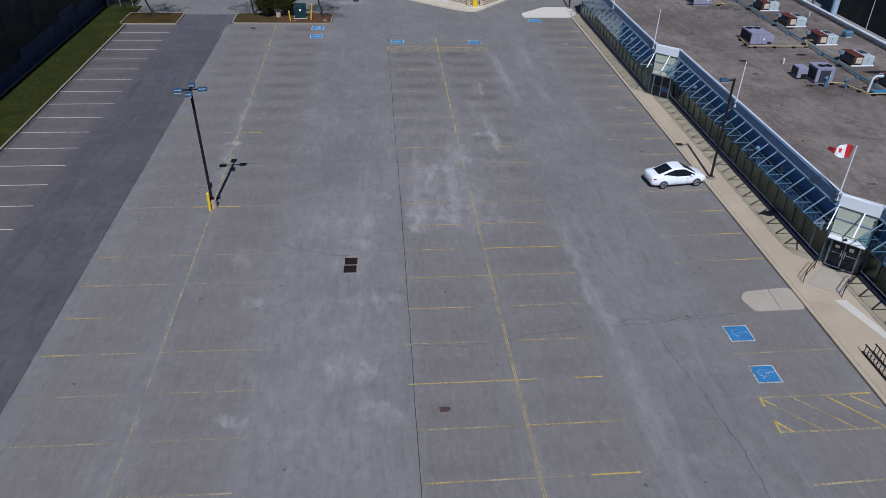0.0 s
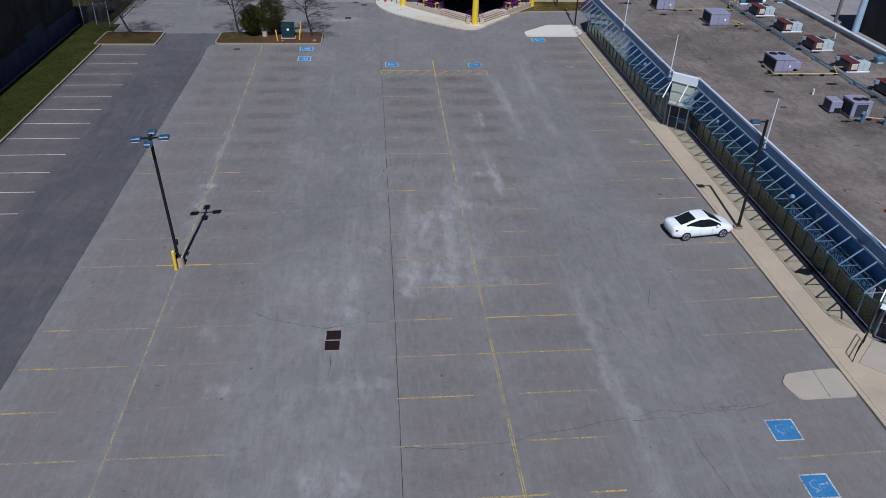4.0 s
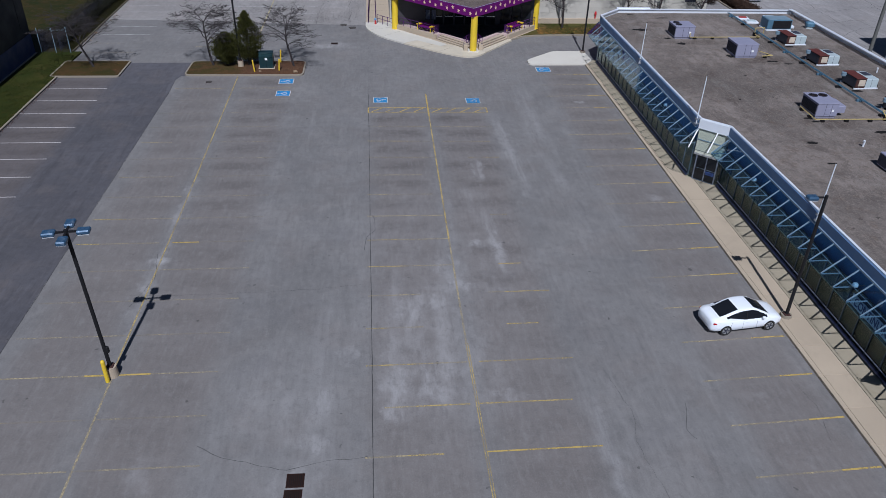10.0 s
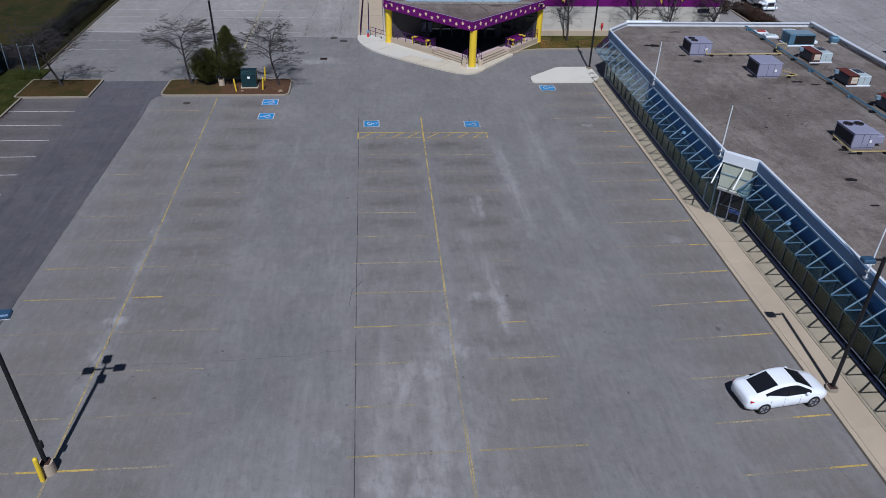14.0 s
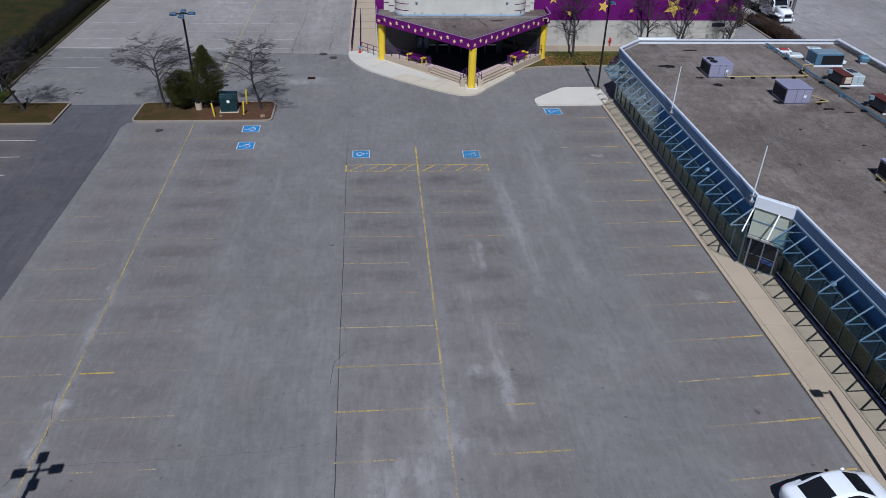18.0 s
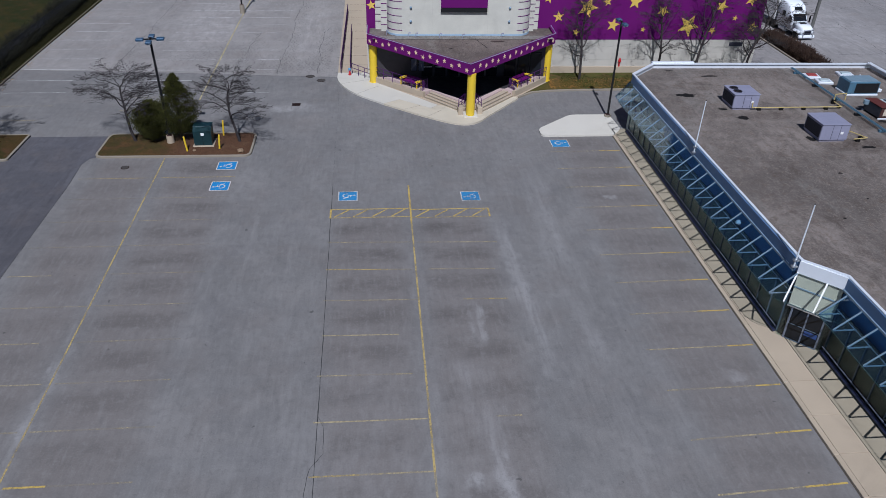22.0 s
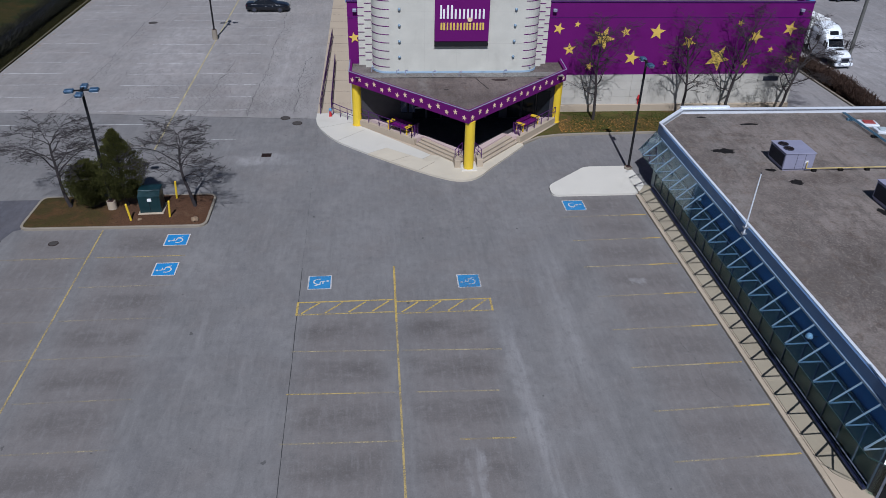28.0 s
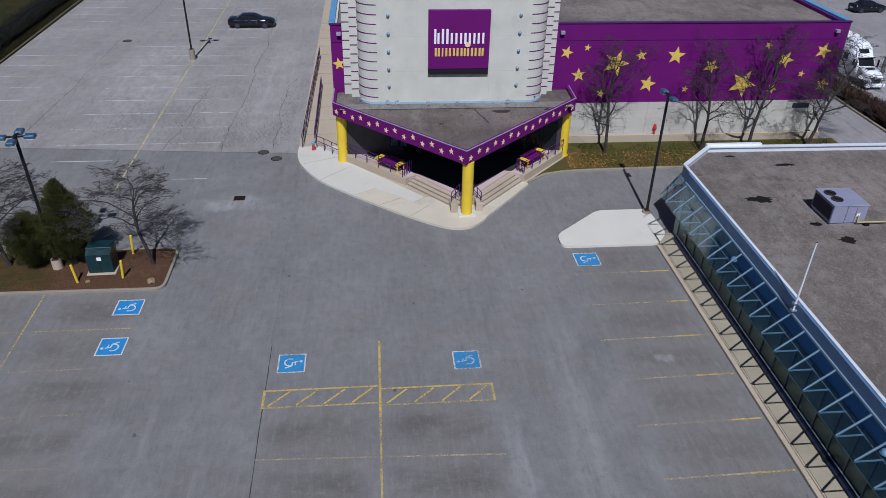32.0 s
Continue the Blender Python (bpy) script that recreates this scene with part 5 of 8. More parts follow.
# flagpoles on the parapet
def flagpole(x, y, height, label, flag=False):
    t = thing("flagpole", x, y, 4.3, 0, label, "flagpole", "parapet flagpoles")
    part("pole", tube(bmesh.new(), (0, 0, 0.1), (0.05, 0.0, height), 0.045, 0.03, n=8), M_cap, t)
    for z in (0.18, 0.55):
        part("bracket", boxed(-0.12, 0.16, -0.1, 0.1, z - 0.05, z + 0.05, 0.01), M_silver, t)
    bm = bmesh.new()
    bmesh.ops.create_uvsphere(bm, u_segments=8, v_segments=6, radius=0.04, matrix=Matrix.Translation((0.05, 0, height)))
    part("finial", bm, M_black, t)
    if flag:
        def cloth(u, v):
            """A point of the cloth: u from the pole outwards, v downwards."""
            return (-0.1 - 1.42 * u + 0.05 * math.sin(9 * u), 0.12 * u + 0.15 * math.sin(6 * u + 1.2 * v) + 0.05 * math.sin(13 * u), height - 0.14 + 0.06 * u - (0.84 - 0.5 * u) * v + 0.06 * math.sin(5 * u + 2 * v))

        for lo, hi, m, nm in ((0.0, 0.26, M_red, "red_band"), (0.26, 0.78, M_white, "white_band"), (0.78, 1.0, M_red, "red_band")):
            vs = [cloth(lo + (hi - lo) * i / 8, j / 6) for i in range(9) for j in range(7)]
            fs = [(i * 7 + j, i * 7 + j + 1, i * 7 + j + 8, i * 7 + j + 7) for i in range(8) for j in range(6)]
            link_mesh("flag_" + nm, vs, fs, m, t, smooth=True)
        leaf = [(0.5 + 0.11 * (1.0 if i % 2 == 0 else 0.45) * math.cos(math.pi * i / 6 + 0.2), 0.42 + 0.3 * (1.0 if i % 2 == 0 else 0.45) * math.sin(math.pi * i / 6 + 0.2)) for i in range(12)]
        ring = [Vector(cloth(u, v)) for u, v in leaf]
        hub = Vector(cloth(0.5, 0.42))
        off = Vector((0, -0.012, 0.006))
        link_mesh("leaf_emblem", [hub + off] + [p + off for p in ring] + [hub - off] + [p - off for p in ring], [(0, i + 1, (i + 1) % 12 + 1) for i in range(12)] + [(13, (i + 1) % 12 + 14, i + 14) for i in range(12)], M_red, t)
    return t


flagpole(24.98, 78.85, 3.75, "thin grey flagpole without a flag on the parapet")
flagpole(24.95, 65.2, 3.75, "thin grey flagpole without a flag on the parapet")
flagpole(26.65, 51.0, 3.75, "thin grey flagpole without a flag on the parapet")
flagpole(26.72, 36.4, 3.75, "thin grey flagpole with a red and white flag", True)


def dome_lamp(x, y, z, wall, label):
    """A pale half-dome lamp on a short bracket inside the glass front."""
    t = thing("dome_lamp", x, y, z, 0, label, "wall lamp", "dome lamps")
    bm = bmesh.new()
    bmesh.ops.create_uvsphere(bm, u_segments=14, v_segments=8, radius=0.17)
    bmesh.ops.delete(bm, geom=[v for v in bm.verts if v.co.z < -0.02], context="VERTS")
    part("dome", bm, M_blue_trim, t, smooth=True)
    part("rim", tube(bmesh.new(), (0, 0, -0.05), (0, 0, 0.0), 0.18, n=14), M_silver, t)
    part("bracket", boxed(0, wall - x, -0.03, 0.03, -0.06, -0.01), M_strut, t)


for lx, ly, lz, lw in ((24.95, 71.3, 3.5, 25.4), (24.95, 84.6, 3.5, 25.4), (26.6, 58.4, 3.3, 27.2), (26.6, 46.2, 3.3, 27.2)):
    dome_lamp(lx, ly, lz, lw, "pale half-dome wall lamp behind the sloped glass")

# ---------------------------------------------------------------- cinema
cinema = thing("cinema_building", 0, 0, 0, 0, "purple cinema with a cream tower and a star-studded canopy", "building")
part("main_wall", boxed(3.45, 42.9, 107.5, 108.0, 3.45, 9.6), M_purple, cinema, "purple painted front wall")
part("side_wall", boxed(42.4, 42.9, 108.0, 165, 0, 9.55), M_purple, cinema)
part("side_wall", boxed(3.45, 3.95, 108.0, 165, 0, 9.55), M_stucco, cinema)
part("base_wall", boxed(3.47, 42.86, 107.52, 108.0, 0, 3.45), M_block, cinema, "pale block base wall")
part("roof", boxed(3.95, 42.4, 108.0, 165, 8.9, 9.3), M_gravel, cinema)
part("roof_trim", boxed(3.4, 42.95, 107.44, 107.7, 9.6, 9.7, 0.01), M_purple_dark, cinema)
for x0, x1 in ((42.55, 43.0), (3.35, 3.8)):
    part("blue_trim", boxed(x0, x1, 107.7, 165, 9.5, 9.72, 0.02), M_roof_blue, cinema, "sky-blue roof edge")
for z in (8.35,):
    part("wall_groove", boxed(3.45, 42.9, 107.47, 107.5, z, z + 0.03), M_purple_dark, cinema)
for i in range(13):
    for r in range(5):
        if r == 0 and i in (0, 1):
            continue
        x0 = 21.4 + i * 1.65
        part("block", boxed(x0 + 0.01, x0 + 1.64, 107.485, 107.515, 0.1 + r * 0.67, 0.76 + r * 0.67), M_block, cinema)
part("sill_ledge", boxed(21.3, 42.9, 107.3, 107.5, 0.1, 0.75, 0.02), M_concrete, cinema)
part("vent_grille", boxed(40.0, 41.4, 107.44, 107.48, 2.8, 3.2), M_ac_dark, cinema)
for x, z in ((41.9, 9.0), (4.05, 9.0), (20.5, 9.0)):
    part("wall_lamp", boxed(x - 0.16, x + 0.16, 107.2, 107.5, z - 0.14, z + 0.1, 0.03), M_ac_grey, cinema)


def star_outline(r, turn=0.0, inner=0.42):
    return [((r if i % 2 == 0 else r * inner) * math.sin(math.pi * i / 5 + turn), (r if i % 2 == 0 else r * inner) * math.cos(math.pi * i / 5 + turn)) for i in range(10)]


def wall_star(x, z, r, turn, m=None, parent=None, material=None):
    bm = bmesh.new()
    prism(bm, star_outline(r, turn), 0, 0.03, m or (Matrix.Translation((x, 107.497, z)) @ Euler((radians(90), 0, 0)).to_matrix().to_4x4()))
    return part("star", bm, material or M_star, parent or cinema, "painted gold star" if parent is None else "")


for x, z, r, q in ((21.0, 7.45, 0.5, 0.3), (22.55, 7.8, 0.28, 0.1), (22.1, 5.7, 0.56, -0.1), (24.0, 4.2, 0.4, 0.25), (24.9, 6.6, 1.05, 0.35), (26.8, 7.16, 0.45, -0.25), (29.55, 7.14, 0.72, 0.1), (27.65, 4.92, 0.68, 0.2),
                   (30.75, 4.47, 0.27, 0.2), (32.5, 6.27, 0.66, 0.5), (35.35, 4.85, 1.15, 0.45), (36.75, 7.9, 0.3, 0.4), (38.4, 6.75, 0.7, 0.4), (40.0, 5.6, 0.28, 0.2), (37.9, 4.4, 0.42, 0.5), (41.3, 7.4, 0.66, 0.3), (42.0, 4.7, 0.6, 0.2), (3.95, 6.75, 0.48, -0.15)):
    wall_star(x, z, r, q)

# tower
CX = 12.15
tower = thing("cinema_tower", CX, 104.8, 4.62, 0, "cream stucco tower with rounded ribs and purple bands", "tower")
TZ = 10.2
CORNER, HALF = 1.35, 6.75


def tower_plan(half, r, back, grow=0.0, arcs=(True, True)):
    """Plan of the tower: flat front with rounded corners."""
    left = [(-half + r + (r + grow) * math.cos(q), r + (r + grow) * math.sin(q)) for q in [radians(180 + 9 * i) for i in range(11)]]
    right = [(half - r + (r + grow) * math.cos(q), r + (r + grow) * math.sin(q)) for q in [radians(270 + 9 * i) for i in range(11)]]
    return [(-half - grow, back)] + left + right + [(half + grow, back)]


part("tower_body", prism(bmesh.new(), tower_plan(HALF, CORNER, 3.0), 0, TZ), M_stucco, tower)
part("foot_trim", prism(bmesh.new(), tower_plan(HALF, CORNER, 2.0, 0.05), 0.0, 0.16), M_blue_trim, tower, "pale blue foot trim")
for s in (-1, 1):
    part("side_step", boxed(min(s * 6.6, s * 7.3), max(s * 6.6, s * 7.3), 1.55, 3.0, 0, TZ - 0.4), M_stucco, tower)
    part("side_step", boxed(min(s * 7.2, s * 7.85), max(s * 7.2, s * 7.85), 2.2, 3.0, 0, TZ - 0.8), M_stucco, tower)
    for k in range(15):
        z = 0.5 + 0.65 * k
        bm = bmesh.new()
        arc = [radians(a) for a in (range(180, 271, 10) if s < 0 else range(270, 361, 10))]
        cx_ = s * (HALF - CORNER)
        outer = [(cx_ + (CORNER + 0.025) * math.cos(q), CORNER + (CORNER + 0.025) * math.sin(q)) for q in arc]
        inn = [(cx_ + (CORNER - 0.03) * math.cos(q), CORNER + (CORNER - 0.03) * math.sin(q)) for q in arc]
        for i in range(len(arc) - 1):
            prism(bm, [outer[i], outer[i + 1], inn[i + 1], inn[i]], z, z + 0.05)
        part("purple_band", bm, M_purple, tower)
        x0, x1 = sorted((s * 6.78, s * 7.31))
        part("purple_band", boxed(x0, x1, 1.52, 1.56, z + 0.1, z + 0.15), M_purple, tower)
        x0, x1 = sorted((s * 7.34, s * 7.86))
        part("purple_band", boxed(x0, x1, 2.17, 2.21, z + 0.25, z + 0.3), M_purple, tower)
    for k in range(7):
        bm = bmesh.new()
        bmesh.ops.create_uvsphere(bm, u_segments=10, v_segments=6, radius=0.12, matrix=Matrix.Translation((s * 4.6, -0.07, 1.35 + 1.25 * k)))
        part("round_stud", bm, M_strut, tower, smooth=True)
# faint joints between stucco sheets
for x in (-2.6, 0.0, 2.6):
    part("stucco_joint", boxed(x - 0.008, x + 0.008, -0.003, 0.0, 0.2, TZ), M_block, tower)
for z in (2.4, 4.9, 7.4):
    part("stucco_joint", boxed(-5.3, 5.3, -0.003, 0.0, z - 0.008, z + 0.008), M_block, tower)
part("tower_cap", boxed(-5.3, 5.3, -0.1, 3.0, TZ, TZ + 0.15, 0.02), M_blue_trim, tower)

sign = thing("cinema_sign", 12.47, 104.72, 6.85, 0, "square purple sign with white and gold shapes on the tower", "sign")
part("panel", boxed(-2.15, 2.15, -0.2, 0.07, 0.42, 4.5, 0.02), M_purple, sign)
# black strip below the panel stands in for its shadow
part("shadow_gap", boxed(-2.15, 2.15, -0.16, 0.07, 0, 0.42, 0.02), M_black, sign)


def glyphs(z, h, widths, tall, x0, x1, material):
    """Plain rounded bars in the rhythm of a word."""
    total = sum(widths) + 0.16 * (len(widths) - 1)
    k = (x1 - x0) / total
    x = x0
    for i, w in enumerate(widths):
        top = h * (1.38 if i in tall else 1.0)
        w *= k
        bm = bmesh.new()
        if w < 0.24:
            box(bm, x, x + w, -0.235, -0.2, z, z + top, 0.01)
        else:
            n = 3 if w > 0.6 else 2
            for b in range(n):
                xa = x + (w - 0.15) * b / (n - 1)
                box(bm, xa, xa + 0.15, -0.235, -0.2, z, z + (top if b == 0 else h), 0.02)
        part("raised_bar", bm, material, sign)
        x += w + 0.16 * k


glyphs(2.2, 0.75, [0.4, 0.17, 0.17, 0.85, 0.17, 0.5, 0.5], (0, 1, 2), -1.75, 1.75, M_white)
glyphs(1.32, 0.58, [0.45, 0.14, 0.5, 0.5, 0.75, 0.5, 0.45], (), -1.7, 1.75, M_star)
bm = bmesh.new()
prism(bm, [(0.2 * math.cos(q), 0.17 * math.sin(q)) for q in [2 * math.pi * i / 12 for i in range(12)]], 0.24, 0.3, Matrix.Translation((0.6, 0, 2.15)) @ Euler((radians(90), 0, 0)).to_matrix().to_4x4())
part("tan_blob", bm, M_star_pale, sign)

M_stain = surface("brown_stained_gravel", (0.035, 0.018, 0.016), 0.95, fine=14, coarse=2, vary=0.4, dirt=0.5, dirt_glint_colour=(0.09, 0.06, 0.05))
# canopy over the entrance
CAN = [(3.5, 107.5), (3.45, 104.6), (12.13, 95.75), (21.35, 104.75), (21.45, 107.5)]
canopy = thing("entrance_canopy", 0, 0, 0, 0, "wedge-shaped canopy with a purple fascia and gold stars", "canopy")
part("canopy_roof", prism(bmesh.new(), inset(CAN, 0.2), 4.3, 4.62), M_gravel_dark, canopy, "stained gravel canopy roof")
part("roof_strip", boxed(4.0, 20.9, 103.75, 104.78, 4.62, 4.632), M_gravel_pale, canopy, "paler gravel strip along the tower")
part("roof_seam", boxed(3.9, 20.9, 103.66, 103.74, 4.62, 4.626), M_tar, canopy)
for px, py, pr in ((18.9, 103.3, 0.2), (11.0, 100.9, 0.12)):
    part("tar_patch", prism(bmesh.new(), [(px + pr * (1.6 + 0.6 * math.sin(5 * q + px)) * math.cos(q), py + pr * 0.55 * (1 + 0.5 * math.sin(3 * q + py)) * math.sin(q)) for q in [2 * math.pi * i / 20 for i in range(20)]], 4.62, 4.627), M_tar, canopy)
# soffit in the same tone, its shade painted in
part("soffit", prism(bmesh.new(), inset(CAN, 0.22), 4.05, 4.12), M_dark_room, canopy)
ins = inset(CAN, 0.24)
out = inset(CAN, -0.02)
edge = inset(CAN, 0.06)
for i in range(4):
    a, b = CAN[i], CAN[i + 1]
    part("fascia", prism(bmesh.new(), [a, b, ins[i + 1], ins[i]], 3.92, 4.86), M_purple, canopy)
    part("fascia_trim", prism(bmesh.new(), [out[i], out[i + 1], edge[i + 1], edge[i]], 4.863, 4.89), M_ac_grey, canopy, "lavender-grey edge trim")
    d = Vector((b[0] - a[0], b[1] - a[1], 0))
    length = d.length
    d.normalize()
    count = {0: 2, 1: 15, 2: 15, 3: 2}[i]
    for k in range(count):
        u = length * (k + 0.5) / count
        p = Vector((a[0], a[1], 4.27 + (0.22 if k % 2 else 0.0))) + d * u
        nrm = Vector((d.y, -d.x, 0))
        m = Matrix(((d.x, 0, nrm.x, p.x), (d.y, 0, nrm.y, p.y), (0, 1, 0, p.z), (0, 0, 0, 1)))
        wall_star(0, 0, 0.21, 0.15 * (-1) ** k, m @ Matrix.Translation((0, 0, 0.0)), canopy, M_star_pale)
for x, y in ((8.0, 104.3), (16.0, 104.2), (7.3, 104.4), (12.3, 103.9), (10.2, 104.1), (18.1, 105.0), (5.3, 105.2)):
    bm = bmesh.new()
    pipe(bm, [(x, y, 4.62), (x, y, 5.0), (x + 0.15, y - 0.1, 5.08)], 0.03, 6)
    box(bm, x + 0.08, x + 0.22, y - 0.16, y - 0.02, 5.0, 5.1, 0.02)
    part("flood_lamp", bm, M_ac_grey, canopy)
part("oil_stain", prism(bmesh.new(), [(15.5 + 0.62 * math.cos(q) * (1 + 0.2 * math.sin(3 * q)), 103.0 + 0.34 * math.sin(q) * (1 + 0.25 * math.cos(2 * q))) for q in [2 * math.pi * k / 24 for k in range(24)]], 4.62, 4.626), M_stain, canopy, "reddish brown stain")
part("roof_crack", bar(bmesh.new(), (13.6, 103.4, 4.622), (14.3, 100.9, 4.622), 0.06, 0.01), M_tar, canopy)


def column(x, y, z0, label):
    t = thing("yellow_column", x, y, z0, 0, label, "column", "canopy columns")
    bm = bmesh.new()
    tube(bm, (0, 0, 0), (0, 0, 3.95 - z0), 0.37, n=28)
    part("shaft", bm, M_yellow, t)
    bm = bmesh.new()
    tube(bm, (0, 0, 0), (0, 0, 0.06), 0.42, n=28)
    part("foot_ring", bm, M_yellow, t)


column(12.33, 96.25, 0.15, "round yellow column at the canopy point")
column(4.0, 105.0, 0.15, "round yellow column at the canopy corner")
column(20.85, 105.1, 0.15, "round yellow column at the canopy corner")

# entrance platform, steps, walls under the canopy
slab([(3.4, 107.5), (4.1, 104.4), (9.0, 98.9), (11.0, 95.3), (13.0, 95.3), (17.2, 100.6), (21.2, 105.0), (21.2, 107.5)], 0, 0.138, M_concrete, "apron_base", "concrete base under the cinema steps")
apron = thing("cinema_pavement", 0, 0, 0, 0, "pale concrete apron curving round the cinema steps", "pavement", kind="structure")
def smooth_line(points, steps_=5):
    """A soft curve through the given corners."""
    out_ = []
    for i in range(len(points) - 1):
        p = [Vector(points[max(i - 1, 0)]), Vector(points[i]), Vector(points[i + 1]), Vector(points[min(i + 2, len(points) - 1)])]
        for q in range(steps_):
            u = q / steps_
            out_.append(tuple(0.5 * (2 * p[1] + (p[2] - p[0]) * u + (2 * p[0] - 5 * p[1] + 4 * p[2] - p[3]) * u * u + (3 * p[1] - p[0] - 3 * p[2] + p[3]) * u ** 3)))
    return out_ + [tuple(points[-1])]


RIM_A = smooth_line([(0.5, 107.6), (0.52, 105.9), (1.0, 104.1), (2.4, 101.7), (4.85, 99.25)])
RIM_B = smooth_line([(4.86, 99.22), (7.64, 96.8), (9.6, 95.3), (11.1, 94.45), (12.3, 94.45), (13.2, 95.15), (13.9, 96.1), (15.6, 98.2), (17.3, 100.35)])
slab(RIM_A + [(6.3, 100.25), (9.0, 98.05), (9.7, 98.75), (4.2, 104.8), (3.4, 107.6)], 0, 0.152, M_pale_concrete, "paving_slab", "", apron)
slab(RIM_B + [(16.9, 101.2), (12.3, 98.2), (9.75, 98.7), (9.02, 98.02), (6.32, 100.22)], 0, 0.15, M_apron, "paving_slab", "", apron)
for a, b in (((6.6, 97.75), (8.1, 98.7)), ((8.6, 96.1), (9.9, 97.5)), ((2.4, 101.7), (4.6, 103.9)), ((0.9, 104.4), (3.6, 105.6))):
    part("slab_joint", bar(bmesh.new(), (*a, 0.1525), (*b, 0.1525), 0.03, 0.004), M_kerb, apron)
part("paving_slab", boxed(0.5, 3.42, 107.62, 160, 0, 0.15), M_concrete, apron)
for i in range(12):
    y = 110 + i * 3.0
    part("slab_joint", boxed(0.5, 3.42, y - 0.015, y + 0.015, 0.15, 0.154), M_crack, apron)

# concrete tinted pink: light bounced off the purple canopy, put into the colour
M_platform = surface("platform_concrete_pink_bounce", (0.52, 0.4, 0.38), 0.85, fine=22, coarse=0.7, vary=0.12, dirt=0.25, dirt_glint_colour=(0.3, 0.22, 0.2))
steps = thing("entrance_platform", 0, 0, 0, 0, "raised concrete entrance platform with steps and low walls", "steps", kind="structure")
part("platform", prism(bmesh.new(), [(4.0, 107.5), (4.0, 105.1), (8.55, 100.75), (9.25, 101.3), (11.85, 98.15), (12.15, 97.0), (12.7, 97.0), (13.2, 98.1), (16.05, 101.4), (16.95, 100.8), (20.95, 105.1), (20.95, 107.5)], 0.0, 0.64), M_platform, steps)
for a, b, nrm in (((8.58, 100.6), (11.6, 97.0), Vector((0.772, 0.635))), ((13.5, 96.95), (16.94, 100.75), Vector((-0.742, 0.67)))):
    for k in range(3):
        p, q = Vector(a) + nrm * 0.3 * k, Vector(b) + nrm * 0.3 * k
        part("step", prism(bmesh.new(), [tuple(p), tuple(q), tuple(q + nrm * (1.3 - 0.3 * k)), tuple(p + nrm * (1.3 - 0.3 * k))] if nrm.x > 0 else [tuple(p), tuple(q), tuple(q + nrm * (1.3 - 0.3 * k)), tuple(p + nrm * (1.3 - 0.3 * k))], 0.14, 0.27 + 0.123 * k), M_concrete, steps)
        part("step_nosing", bar(bmesh.new(), (p.x, p.y, 0.275 + 0.123 * k), (q.x, q.y, 0.275 + 0.123 * k), 0.05, 0.012), M_kerb, steps)
for a, b in (((4.0, 104.9), (8.5, 100.55)), ((17.0, 100.65), (20.95, 104.9))):
    d = (Vector(b) - Vector(a)).normalized()
    s = Vector((-d.y, d.x)) * 0.3
    part("low_wall", prism(bmesh.new(), [tuple(a), tuple(b), tuple(Vector(b) + s), tuple(Vector(a) + s)], 0, 0.66), M_concrete, steps)
for q in ((11.3, 96.4), (13.0, 96.5)):
    part("plinth", boxed(q[0], q[0] + 0.45, q[1], q[1] + 0.9, 0.14, 0.75, 0.02), M_concrete, steps)
part("plinth", boxed(11.75, 12.95, 95.75, 96.8, 0.12, 0.22, 0.03), M_pale_concrete, steps)

# thin dark sheet: canopy shade is put into the floor's colour
part("dark_floor", prism(bmesh.new(), [(5.6, 104.88), (9.25, 101.4), (9.6, 101.3), (12.2, 98.4), (12.7, 98.4), (15.7, 101.6), (16.2, 101.45), (19.4, 104.88)], 0.64, 0.646), M_dark_room, steps, "dark entrance floor sheet with canopy shade in its colour")
M_poster = surface("printed_poster", (0.06, 0.08, 0.15), 0.4, fine=5, coarse=2.2, vary=0.6, dirt=0.7, dirt_glint_colour=(0.5, 0.48, 0.45), bump=0)
lobby = thing("cinema_lobby", 0, 0, 0, 0, "dark glazed entrance front under the canopy", "entrance")
# back wall, darkened by colour for the shade it stands in
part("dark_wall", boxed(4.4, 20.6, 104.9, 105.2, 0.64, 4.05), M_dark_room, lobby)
for i in range(6):
    x = 8.6 + i * 1.25
    part("glass_door", boxed(x, x + 1.05, 104.84, 104.9, 0.68, 2.9, 0.01), M_black_glass, lobby)
    part("door_bar", boxed(x + 0.06, x + 0.99, 104.79, 104.83, 1.6, 1.68), M_silver, lobby)
for x, w in ((7.55, 0.62), (8.25, 0.62)):
    part("poster_case", boxed(x, x + w, 104.8, 104.9, 1.2, 2.5, 0.02), M_black, lobby)
    part("poster", boxed(x + 0.06, x + w - 0.06, 104.78, 104.8, 1.28, 2.42), M_poster, lobby)
for x in (16.6, 17.9, 19.1):
    part("glass_panel", boxed(x, x + 1.1, 104.84, 104.9, 0.7, 3.0, 0.02), M_black_glass, lobby)


